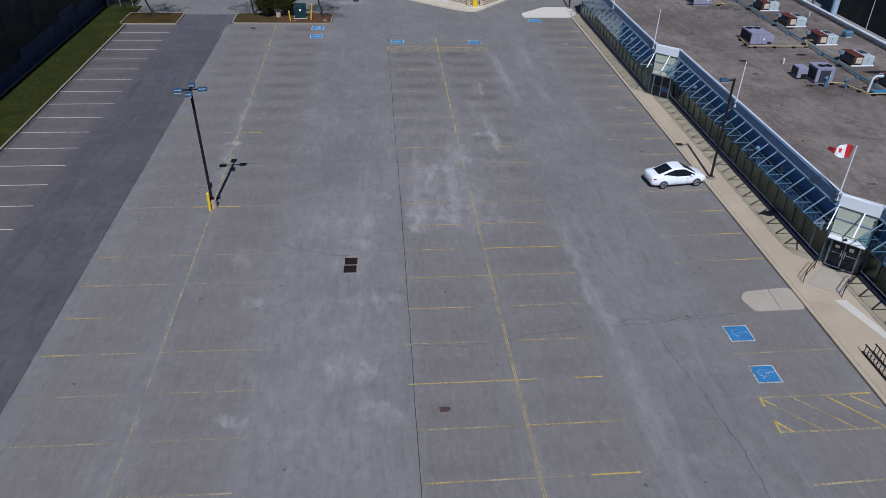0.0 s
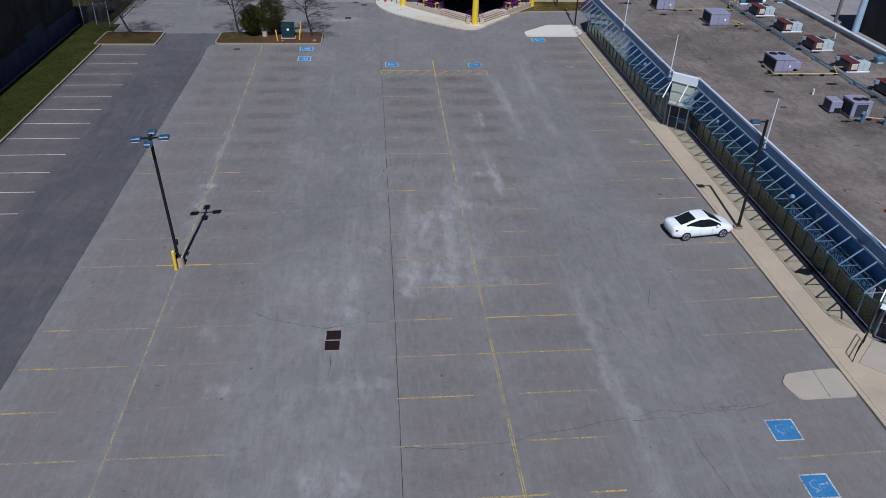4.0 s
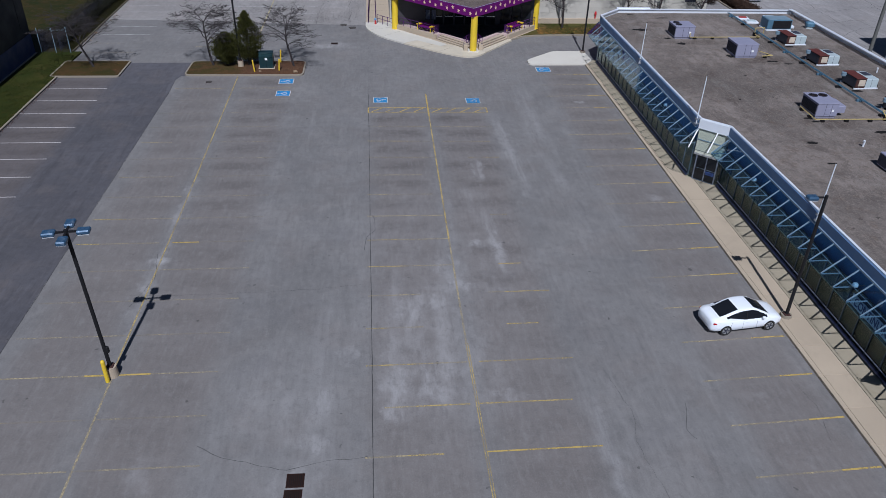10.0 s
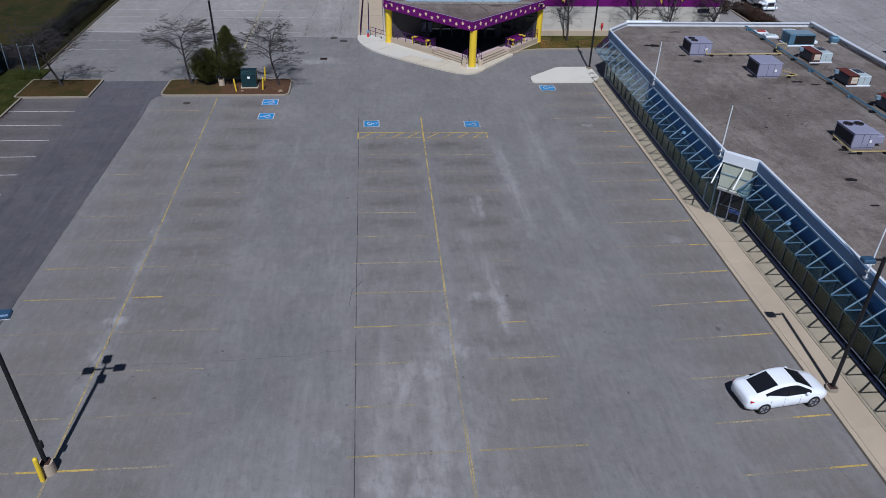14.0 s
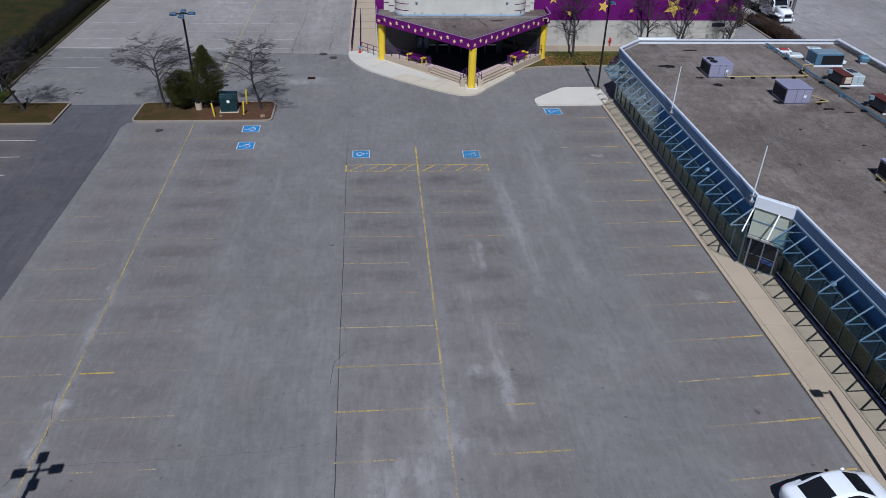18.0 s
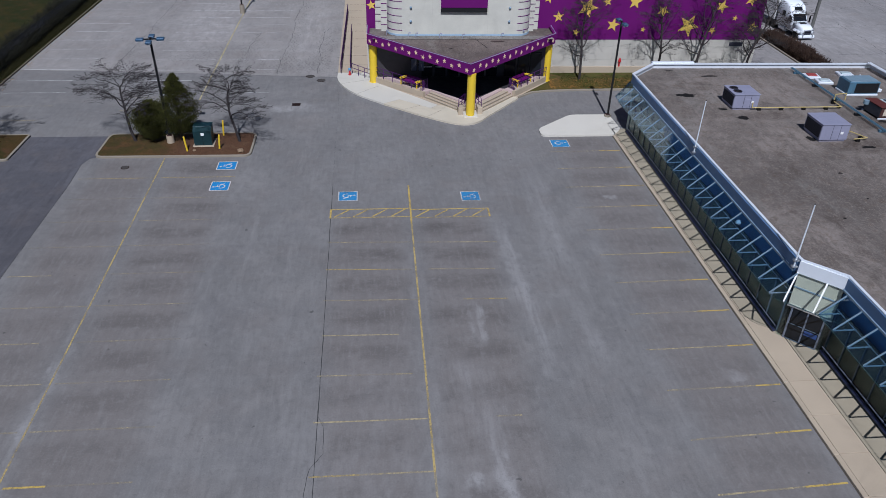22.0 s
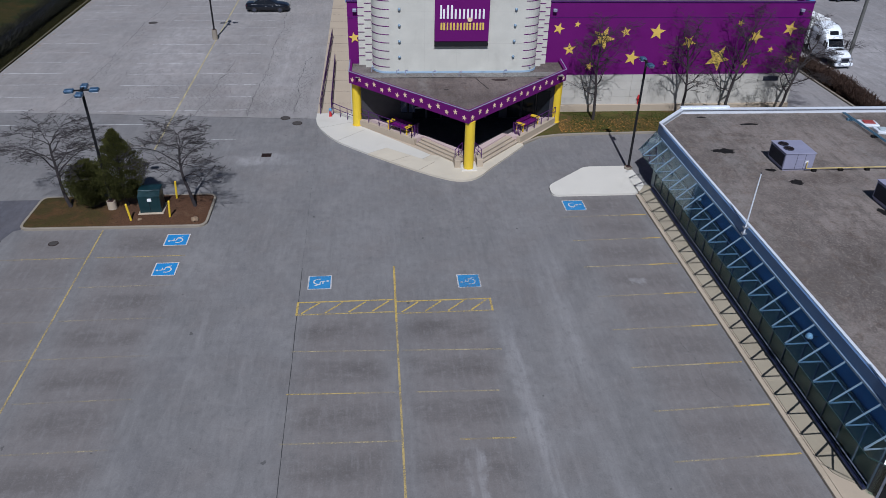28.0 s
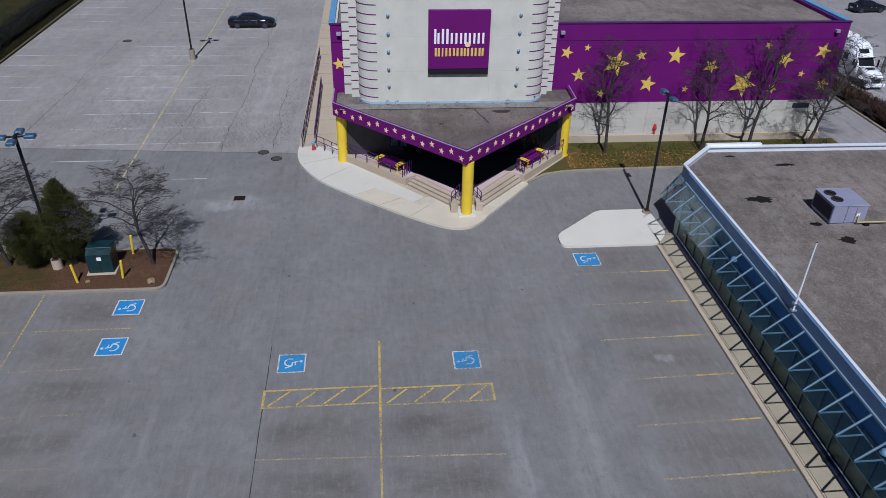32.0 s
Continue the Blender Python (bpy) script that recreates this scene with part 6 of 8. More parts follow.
def railing(points, height, posts, label, material, bars=2, slats=0):
    t = thing("railing", 0, 0, 0, 0, label, "railing", "cinema railings")
    for a, b in zip(points, points[1:]):
        a, b = Vector(a), Vector(b)
        n = max(1, posts)
        for i in range(n + 1):
            p = a + (b - a) * i / n
            part("post", tube(bmesh.new(), p, p + Vector((0, 0, height)), 0.03, n=6), material, t)
        for k in range(bars):
            h = Vector((0, 0, height * (1 - k * 0.42)))
            part("rail", tube(bmesh.new(), a + h, b + h, 0.028, n=6), material, t)
        for i in range(slats):
            p = a + (b - a) * (i + 0.5) / slats
            part("slat", boxed(p.x - 0.012, p.x + 0.012, p.y - 0.012, p.y + 0.012, p.z + 0.1, p.z + height - 0.03), material, t)
    return t


railing([(4.1, 104.98, 0.66), (8.3, 100.85, 0.66), (8.95, 101.75, 0.64)], 0.95, 5, "dark purple tubular railing before the low wall", M_purple_dark, 2)
railing([(16.6, 101.6, 0.64), (17.05, 100.98, 0.66), (20.75, 104.75, 0.66)], 0.95, 5, "dark purple tubular railing before the low wall", M_purple_dark, 2)
railing([(11.35, 96.75, 0.5), (12.0, 97.75, 0.64)], 0.95, 2, "short purple handrail beside the steps", M_purple_dark)
railing([(13.35, 96.75, 0.5), (12.95, 97.75, 0.64)], 0.95, 2, "short purple handrail beside the steps", M_purple_dark)
railing([(1.9, 107.4, 0.15), (3.75, 105.4, 0.15)], 1.0, 3, "purple tubular railing by the hydrant", M_purple_dark)
railing([(0.8, 107.4, 0.15), (1.02, 130.0, 0.15)], 1.05, 16, "long dark purple ramp railing", M_purple_dark, 2, 44)
railing([(1.72, 108.2, 0.15), (1.62, 121.0, 0.15)], 1.05, 9, "long dark purple ramp railing", M_purple_dark, 2, 26)


def bench(x, y, rz, half, label):
    t = thing("bench", x, y, 0.64, rz, label, "bench", "entrance benches")
    for k in range(4):
        part("seat_slat", boxed(-half, half, -0.32 + k * 0.17, -0.18 + k * 0.17, 0.42, 0.47, 0.01), M_purple, t)
    for k in range(3):
        part("back_slat", boxed(-half, half, 0.38, 0.42, 0.5 + k * 0.12, 0.59 + k * 0.12, 0.01), M_purple, t)
    for s in (-1, 1):
        arm = part("yellow_arm", boxed(s * half - 0.17, s * half + 0.17, -0.36, -0.24, 0.6, 0.7, 0.03), M_yellow, t)
        box_ = bmesh.new()
        for x0, x1, y0, y1, z0, z1 in ((-0.17, -0.05, -0.36, 0.42, 0.6, 0.7), (0.05, 0.17, -0.36, 0.42, 0.6, 0.7), (-0.17, 0.17, 0.3, 0.42, 0.6, 0.7), (-0.05, 0.05, -0.34, -0.24, 0, 0.6), (-0.05, 0.05, 0.3, 0.4, 0, 0.6)):
            box(box_, s * half + x0, s * half + x1, y0, y1, z0, z1, 0.015)
        part("yellow_end_frame", box_, M_yellow, t)


bench(7.45, 102.35, -43, 0.95, "purple bench with yellow ends by the steps")
bench(18.0, 102.75, 46, 1.1, "purple bench with yellow ends by the steps")

# lawn before the star wall
LAWN = [(17.35, 100.75), (18.85, 101.95), (20.4, 102.35), (22.6, 102.5), (29.5, 102.65), (43.0, 102.9), (44.3, 104.0), (44.2, 107.3), (21.4, 107.3), (21.3, 105.0)]
tagged(part("front_lawn", prism(bmesh.new(), LAWN, 0, 0.14), M_soil_grass), "patchy brown and green lawn before the star wall", "lawn", kind="structure")
for i, (a, b) in enumerate(zip(LAWN[:7], LAWN[1:8])):
    kerb_run(a, b, 0.2, 0.16, max(1, int(math.hypot(b[0] - a[0], b[1] - a[1]) / 2.4)), "concrete kerb along the cinema lawn")

# ---------------------------------------------------------------- dark building beside the lawn, others
hall = thing("dark_warehouse", -33.8, 0, 0, 0, "tall black-clad warehouse with a navy lower band", "building")
part("wall", boxed(-30, 0, -60, 95.75, 0.0, 11.0), M_bldg_dark, hall)
for y0, y1, z in ((-60, 60, 2.5), (60, 71.5, 1.6), (71.5, 82.0, 2.4), (82.0, 86.5, 3.0), (86.5, 95.75, 2.2)):
    part("lower_band", boxed(0.0, 0.05, y0, y1, 0.1, z), M_bldg_blue, hall, "navy lower cladding")
for i in range(26):
    y = -56 + i * 6
    part("cladding_seam", boxed(0.0, 0.03, y - 0.04, y + 0.04, 3.05, 11.0), M_black, hall)
part("footing", boxed(0.05, 0.2, -60, 95.75, 0.1, 0.2), M_kerb, hall)

black_hall = thing("black_annex", 59.2, 60, 0, 0, "black-clad annex with a pale duct", "building")
part("wall", boxed(0.6, 30, -80, 35.3, 0, 8.2), M_bldg_dark, black_hall)
for i in range(12):
    part("cladding_seam", boxed(0.56, 0.6, -50 + i * 7, -49.92 + i * 7, 0, 8.2), M_cap, black_hall)
bm = bmesh.new()
tube(bm, (0.1, 33.9, 0), (0.1, 33.9, 4.0), 0.4, n=12)
tube(bm, (0.1, 33.9, 4.0), (0.9, 33.9, 4.9), 0.4, n=12)
part("duct", bm, M_blue_trim, black_hall)

# ---------------------------------------------------------------- lamp posts
def lamp_post(x, y, height, heads, label, base="low", tilt=(0, 0)):
    """A square dark post with box heads on short arms. heads: directions in degrees."""
    t = thing("parking_lamp", x, y, 0, 0, label, "street lamp", "parking lamps")
    t.matrix_basis = pose(x, y, 0, tilt[0], tilt[1], 0)
    z0 = {"low": 0.3, "high": 0.62, "mid": 0.85, "tall": 1.05}[base]
    if base in ("high", "mid", "tall"):
        bm = bmesh.new()
        tube(bm, (0, 0, 0), (0, 0, z0), 0.3, 0.28, n=20)
        part("concrete_base", bm, M_concrete if y < 100 else M_kerb, t, "concrete drum base")
    elif base == "low":
        bm = bmesh.new()
        tube(bm, (0, 0, 0), (0, 0, z0), 0.32, 0.3, n=16)
        part("concrete_base", bm, M_kerb, t)
    part("base_plate", boxed(-0.18, 0.18, -0.18, 0.18, z0, z0 + 0.05, 0.01), M_brown_rust, t)
    part("post", tube(bmesh.new(), (0, 0, z0 + 0.05), (0, 0, height), 0.096, 0.086, n=8), M_black, t)
    if base == "high":
        part("ballast_box", boxed(0.07, 0.19, -0.08, 0.08, 1.5, 1.85, 0.02), M_black, t)
    for a in heads:
        q = radians(a)
        m = Matrix.Translation((0, 0, height - 0.12)) @ Matrix.Rotation(q, 4, "Z")
        arm = bmesh.new()
        box(arm, 0.1, 0.5, -0.04, 0.04, -0.03, 0.05, m=m)
        part("arm", arm, M_black, t)
        hd = bmesh.new()
        box(hd, 0.44, 1.0, -0.21, 0.21, -0.1, 0.1, 0.05, m=m)
        head = part("lamp_head", hd, M_lens_blue, t, "box-shaped blue-grey lamp head")
        ln = bmesh.new()
        box(ln, 0.49, 0.95, -0.18, 0.18, -0.125, -0.1, m=m)
        part("lens", ln, M_clear_lens, head)
    return t


lamp_post(-11.5, 44.95, 8.5, (5, 95, 185, 275), "tall black lamp post with four box heads on a concrete drum", "high", (1.5, -1.2))
lamp_post(24.45, 47.75, 7.85, (178,), "tall black lamp post with one box head by the walk", "low")
lamp_post(24.5, 95.75, 8.5, (90, 275), "tall black lamp post with two box heads near the cinema", "low")
lamp_post(-11.97, 91.0, 8.55, (5, 95, 185, 275), "tall black lamp post with four box heads in the island", "mid", (0.8, -0.8))
lamp_post(-11.92, 130.3, 8.5, (5, 95, 185, 275), "tall black lamp post with four box heads in the rear lot", "tall")


def bollard(x, y, z, h, label, r=0.09, lean=0.0):
    t = thing("bollard", x, y, z, 0, label, "bollard", "yellow bollards")
    part("pipe", tube(bmesh.new(), (0, 0, 0), (lean, 0, h), r, n=12), M_yellow, t)
    bm = bmesh.new()
    bmesh.ops.create_uvsphere(bm, u_segments=12, v_segments=6, radius=r, matrix=Matrix.Translation((lean, 0, h)))
    part("cap", bm, M_yellow, t)


bollard(-11.62, 44.5, 0, 1.25, "yellow steel bollard in front of the lamp base", 0.1)
bollard(-10.42, 89.45, 0.15, 1.2, "yellow steel bollard guarding the transformer", 0.07, -0.12)
bollard(-8.05, 89.75, 0.15, 1.2, "yellow steel bollard guarding the transformer", 0.07, 0.1)
bollard(-8.15, 92.35, 0.15, 1.3, "yellow steel bollard guarding the transformer", 0.07, 0.08)

# ---------------------------------------------------------------- island: transformer, rocks
tr = thing("transformer_cabinet", -9.35, 90.75, 0.16, 2, "dark green utility transformer cabinet on a concrete pad", "utility cabinet")
part("pad", boxed(-0.8, 0.8, -0.68, 0.85, 0, 0.14, 0.02), M_concrete, tr)
part("body", boxed(-0.68, 0.68, -0.1, 0.7, 0.14, 1.5, 0.04), M_green, tr)
bm = bmesh.new()
prism(bm, [(-0.5, 0.14), (-0.5, 1.3), (-0.06, 1.54), (-0.06, 0.14)], -0.68, 0.68, Matrix(((0, 0, 1, 0), (1, 0, 0, 0), (0, 1, 0, 0), (0, 0, 0, 1))))
part("front_hood", bm, M_green, tr)
part("lid", boxed(-0.71, 0.71, -0.1, 0.74, 1.5, 1.57, 0.02), M_green, tr)
part("notice", boxed(-0.1, 0.14, -0.52, -0.505, 0.95, 1.17), M_white, tr, "small white notice")
part("door_seam", boxed(-0.012, 0.012, -0.515, -0.5, 0.2, 1.05), M_black, tr)


M_rock = surface("tan_boulder", (0.26, 0.18, 0.11), 0.9, fine=14, coarse=4, vary=0.25, dirt=0.4)


def rock(x, y, z, r, seed):
    bm = bmesh.new()
    bmesh.ops.create_icosphere(bm, subdivisions=2, radius=r)
    for v in bm.verts:
        v.co *= 1 + 0.35 * noise.noise(v.co * (1.6 / r) + Vector((seed, 0, 0)))
        v.co.z *= 0.62
        v.co += Vector((x, y, z + r * 0.35))
    tagged(part("rock", bm, M_rock), "small tan boulder in the mulch", "rock", "island rocks")


rock(-6.4, 89.3, 0.17, 0.24, 1)
rock(-9.9, 89.5, 0.17, 0.14, 9)


# ---------------------------------------------------------------- trees
def crabapple(x, y, z, height, reach, seed, label, lean, rise=0.75, droop=0.16, thin=0.009, material=None, shoot=(0.34, 0.56), clear=0.4, lift=(-0.1, 0.3), buds=(0, 1, 1, 1)):
    """A spreading leafless tree: bent trunk bare below, crooked limbs in a flat crown, dense fine twigs."""
    rnd = random.Random(seed)
    t = thing("bare_tree", x, y, z, 0, label, "tree", "bare trees")
    wood, twigs = ([], []), ([], [])
    bend = (0.22, 0.19, 0.17, 0.16)

    def piece(store_, a, b, ra, rb, n):
        vs, fs = store_
        q = (b - a).to_track_quat("Z", "Y").to_matrix()
        k = len(vs)
        for p, r in ((a, ra), (b, rb)):
            vs.extend(p + q @ Vector((r * math.cos(2 * math.pi * i / n), r * math.sin(2 * math.pi * i / n), 0)) for i in range(n))
        fs.extend((k + i, k + (i + 1) % n, k + n + (i + 1) % n, k + n + i) for i in range(n))

    def run(p, d, length, r, level):
        """One crooked branch with its side shoots."""
        count = (8, 7, 5, 4)[level]
        aim = rnd.uniform(-0.2, 0.3)
        for s in range(count):
            if level == 0:
                aim = rise - droop * s
            d = (d + Vector((rnd.gauss(0, bend[level]), rnd.gauss(0, bend[level]), rnd.gauss(0, bend[level] * 0.6) + (aim - d.z) * 0.3))).normalized()
            q = p + d * length / count
            r2 = max(thin, r * (0.85, 0.8, 0.76, 0.72)[level])
            piece(wood if level < 2 else twigs, p, q, r, r2, (6, 5, 3, 3)[level])
            p, r = q, r2
            if level < 3 and s >= (1 if level == 0 else 0):
                for _ in range(rnd.choice(((1, 1, 2), buds, (0, 1, 1))[level])):
                    side = d.cross(Vector((rnd.gauss(0, 0.35), rnd.gauss(0, 0.35), 1))).normalized() * rnd.choice((-1, 1))
                    nd = (d * rnd.uniform(0.35, 0.9) + side * rnd.uniform(0.5, 1.0) + Vector((0, 0, rnd.uniform(*lift)))).normalized()
                    run(p, nd, length * rnd.uniform(*shoot) * (1.15 - 0.5 * s / count), max(thin * 1.2, r * 0.55), level + 1)

    p, d, r = Vector((0, 0, -0.05)), Vector((lean[0], lean[1], 1)).normalized(), height * (0.015 if clear > 0.3 else 0.012) + 0.03
    for s in range(8):
        q = p + d * height * 0.085
        d = (d + Vector((rnd.gauss(-0.01, 0.06), rnd.gauss(0, 0.06), 0.04))).normalized()
        piece(wood, p, q, r, r * 0.92, 8)
        p, r = q, r * 0.92
        if (s + 1) / 8 < clear:
            continue
        for w in range((0, 0, 1, 2, 2, 2, 2, 4)[s]):
            a = 2.4 * w + s * 1.9 + rnd.uniform(-0.5, 0.5)
            up = (0, 0, 0.3, 0.5, 0.6, 0.65, 0.7, rise + 0.15)[s]
            run(p, Vector((math.cos(a), math.sin(a), up)).normalized(), reach * rnd.uniform(0.8, 1.15) * (1.0 if s < 7 else 0.8), r * 0.62, 0)
    link_mesh("trunk", *wood, material or M_bark, t, smooth=True)
    link_mesh("branch_mass", *twigs, material or M_bark, t)
    return t


crabapple(-6.7, 91.2, 0.2, 6.0, 3.3, 3, "wide bare crabapple tree in the mulch island", (-0.22, 0.02))
crabapple(-14.75, 91.4, 0.2, 6.4, 3.5, 8, "wide bare crabapple tree in the mulch island", (-0.26, 0.0))
crabapple(-26.4, 91.0, 0.2, 6.4, 3.5, 15, "wide bare crabapple tree in the grass island", (-0.42, 0.05))
for i, (tx, ty, th) in enumerate(((24.3, 105.4, 9.3), (32.2, 105.6, 9.0), (36.0, 105.6, 9.8), (40.8, 105.6, 9.2))):
    crabapple(tx, ty, 0.12, th, 3.6, 61 + i, "slender bare tree before the star wall", ((0.03, 0.0, 0.1, 0.42)[i], 0.0), 1.2, 0.07, 0.0075, M_dark_bark, (0.34, 0.55), 0.2, (0.0, 0.5), (1, 1, 1, 2) if i == 3 else (0, 0, 1, 1))


def conifer(x, y, z, height, radius, seed, label, taper=0.62):
    """An evergreen: short trunk and whorls of ragged, drooping sprays."""
    rnd = random.Random(seed)
    t = thing("evergreen_tree", x, y, z, 0, label, "tree", "evergreen trees")
    part("trunk", tube(bmesh.new(), (0, 0, -0.05), (0, 0, height * 0.9), 0.16, 0.03, n=8), M_bark, t)
    vs, fs = [], []
    bulge = lambda k: (0.5 + 0.5 * min(1.0, k / 0.28)) * (1 - max(0.0, k - 0.22) / 0.78) ** taper
    for _ in range(330):
        k = rnd.random() ** 1.15
        a = rnd.uniform(0, 2 * math.pi)
        lump = 0.95 + 0.32 * noise.noise((math.cos(a) * 2.4, math.sin(a) * 2.4, k * 7 + seed))
        reach = radius * bulge(k) * lump * rnd.uniform(0.75, 1.1) + 0.06
        base = Vector((0, 0, height * (0.08 + 0.86 * k)))
        tip = base + Vector((reach * math.cos(a), reach * math.sin(a), reach * rnd.uniform(0.2, 0.8)))
        for _ in range(76):
            u = rnd.uniform(0.25, 1.0) ** 0.6
            wide = (0.16 * (1.15 - u) + 0.05) * (0.5 + reach / radius)
            c = base.lerp(tip, u) + Vector((rnd.gauss(0, wide), rnd.gauss(0, wide), rnd.gauss(0, wide * 0.6)))
            out = ((tip - base).normalized() * 0.7 + Vector((rnd.gauss(0, 0.4), rnd.gauss(0, 0.4), rnd.gauss(0.75, 0.35)))).normalized()
            side_ = out.cross(Vector((0.1, 0.2, 1))).normalized()
            ln, w = rnd.uniform(0.08, 0.22), rnd.uniform(0.01, 0.022)
            for q in range(2):
                tilt = (side_ * math.cos(q * 1.5) + out.cross(side_) * math.sin(q * 1.5)).normalized()
                n = len(vs)
                vs += [c - out * ln * 0.4, c + tilt * w, c + out * ln * 0.6, c - tilt * w]
                fs.append((n, n + 1, n + 2, n + 3))
    link_mesh("crown", vs, fs, M_needles, t)
    return t


conifer(-11.15, 91.45, 0.2, 5.7, 1.85, 5, "dark green pyramidal evergreen in the island", 0.9)
conifer(-13.3, 91.4, 0.2, 3.4, 1.55, 6, "smaller broad dark green evergreen in the island", 0.62)


def thicket(name, x0, x1, y0, y1, height, count, seed, label, material, slope=0.0):
    """A dense strip of leafless stems."""
    rnd = random.Random(seed)
    vs, fs = [], []
    for _ in range(count):
        y = rnd.uniform(y0, y1)
        x = rnd.uniform(x0, x1) + slope * (y - y0)
        p = Vector((x, y, 0.05 + rnd.random() * height * 0.35))
        d = Vector((rnd.gauss(0, 0.5), rnd.gauss(0, 0.5), 1)).normalized()
        h = height * (0.75 + 0.35 * noise.noise((x * 0.5, y * 0.35, 2.0)))
        w = rnd.uniform(0.012, 0.03)
        for s in range(3):
            q = p + d * h * rnd.uniform(0.15, 0.32)
            sx = d.cross(Vector((0.3, 0.8, 0.2))).normalized() * w
            n = len(vs)
            sy = d.cross(sx).normalized() * w
            vs += [p + sx, p - sx, q - sx * 0.6, q + sx * 0.6, p + sy, p - sy, q - sy * 0.6, q + sy * 0.6]
            fs += [(n, n + 1, n + 2, n + 3), (n + 4, n + 5, n + 6, n + 7)]
            p = q
            d = (d + Vector((rnd.gauss(0, 0.4), rnd.gauss(0, 0.4), rnd.gauss(0, 0.25)))).normalized()
    return tagged(link_mesh(name, vs, fs, material), label, "hedge", kind="stuff")


thicket("hedge_thicket", 50.1, 52.0, 100.0, 120.0, 1.35, 9000, 3, "tangled brown leafless hedge beside the truck yard", M_hedge)
thicket("hedge_thicket", 44.8, 48.5, 117.0, 124.0, 2.6, 2500, 4, "tangled brown leafless brush behind the cinema wall", M_hedge)
thicket("fence_thicket", -33.3, -31.35, 97.5, 168.0, 2.0, 21000, 5, "dark leafless growth along the rear fence", M_twigs, slope=-0.012)
thicket("verge_weeds", -31.35, -30.45, 97.0, 168.0, 0.5, 9000, 8, "dark weedy growth along the rear kerb", M_weeds, slope=-0.008)
sheet("hedge_soil", 49.9, 52.9, 99.5, 121.5, 0.03, M_mulch, "brown litter under the hedge", "soil")
kerb_run((49.75, 99.0), (49.75, 122.0), 0.22, 0.16, 9, "worn concrete kerb along the hedge")

fence = thing("chain_link_fence", -31.5, 96.6, 0, 0, "dark mesh fence with thin posts along the rear lot", "fence")
def wire_panel(parent, a, b, y0, y1, z0, z1, gap=0.11, w=0.007):
    """One bay of woven wire: two sets of slanting wires between its posts."""
    vs, fs = [], []
    length, rise = y1 - y0, z1 - z0
    for way in (1, -1):
        n = int((length + rise) / gap)
        for i in range(1, n):
            u = i * gap
            lo = max(0.0, u - rise)
            hi = min(length, u)
            if hi - lo < 0.02:
                continue
            ends = []
            for q in (lo, hi):
                y = y0 + (q if way > 0 else length - q)
                ends.append(Vector((a + (b - a) * (y - y0) / length, y, z0 + u - q)))
            d = (ends[1] - ends[0]).normalized()
            for side in (Vector((0, -d.z, d.y)) * w, Vector((w, 0, 0))):
                k = len(vs)
                vs += [ends[0] - side, ends[1] - side, ends[1] + side, ends[0] + side]
                fs.append((k, k + 1, k + 2, k + 3))
    return link_mesh("mesh_panel", vs, fs, M_ac_dark, parent)


for i in range(24):
    part("fence_post", tube(bmesh.new(), (-0.012 * i * 3, i * 3.0, 0), (-0.036 * i, i * 3.0, 2.0), 0.03, n=6), M_ac_dark, fence)
    if i < 23:
        a, b = -0.036 * i, -0.036 * (i + 1)
        wire_panel(fence, a, b, i * 3.0, i * 3.0 + 3.0, 0.08, 1.92)
        part("top_rail", tube(bmesh.new(), (a, i * 3, 1.95), (b, i * 3 + 3, 1.95), 0.018, n=6), M_black, fence)
ret = thing("fence_return", -33.2, 95.95, 0, 0, "short pale galvanised chain-link fence with tall posts", "fence")
for i in range(3):
    part("fence_post", tube(bmesh.new(), (i * 1.46, 0, 0), (i * 1.46, 0, 2.7 + 0.1 * (i == 2)), 0.04, n=8), M_flue, ret)
for i in range(2):
    x0, x1 = i * 1.46, i * 1.46 + 1.46
    part("fence_rail", tube(bmesh.new(), (x0, 0, 2.45), (x1, 0, 2.5), 0.018, n=6), M_flue, ret)
    bm = bmesh.new()
    for k in range(-16, 12):
        for way in (1, -1):
            a, b = x0 + 0.115 * k, x0 + 0.115 * k + 2.3
            ends = []
            for x in (max(a, x0), min(b, x1)):
                z = 0.1 + (x - a) if way == 1 else 2.4 - (x - a)
                ends.append((x, 0.01 * way, z))
            if ends[1][0] - ends[0][0] > 0.05:
                tube(bm, ends[0], ends[1], 0.004, n=3, caps=False)
    part("mesh_panel", bm, M_ac_dark, ret)

# grass blades on the lawns
def blades(name, outline_box, count, h, seed, label):
    rnd = random.Random(seed)
    x0, x1, y0, y1, z = outline_box
    xs, ys = np.random.RandomState(seed).uniform(x0, x1, count), np.random.RandomState(seed + 1).uniform(y0, y1, count)
    vs, fs = [], []
    for x, y in zip(xs, ys):
        if noise.noise((x * 0.6, y * 0.6, 0.3)) < -0.25:
            continue
        a, hh, w = rnd.uniform(0, 6.3), h * rnd.uniform(0.5, 1.2), 0.03
        n = len(vs)
        vs += [(x - w * math.cos(a), y - w * math.sin(a), z), (x + w * math.cos(a), y + w * math.sin(a), z), (x + rnd.uniform(-0.08, 0.08), y + rnd.uniform(-0.08, 0.08), z + hh)]
        fs.append((n, n + 1, n + 2))
    tagged(link_mesh(name, vs, fs, M_blades), label, "grass", kind="stuff")


blades("grass", (-33.2, -29.4, 55, 96, 0.12), 26000, 0.09, 11, "short green lawn grass")
blades("grass", (22.0, 43.5, 102.9, 107.0, 0.13), 9000, 0.1, 12, "patchy short lawn grass")


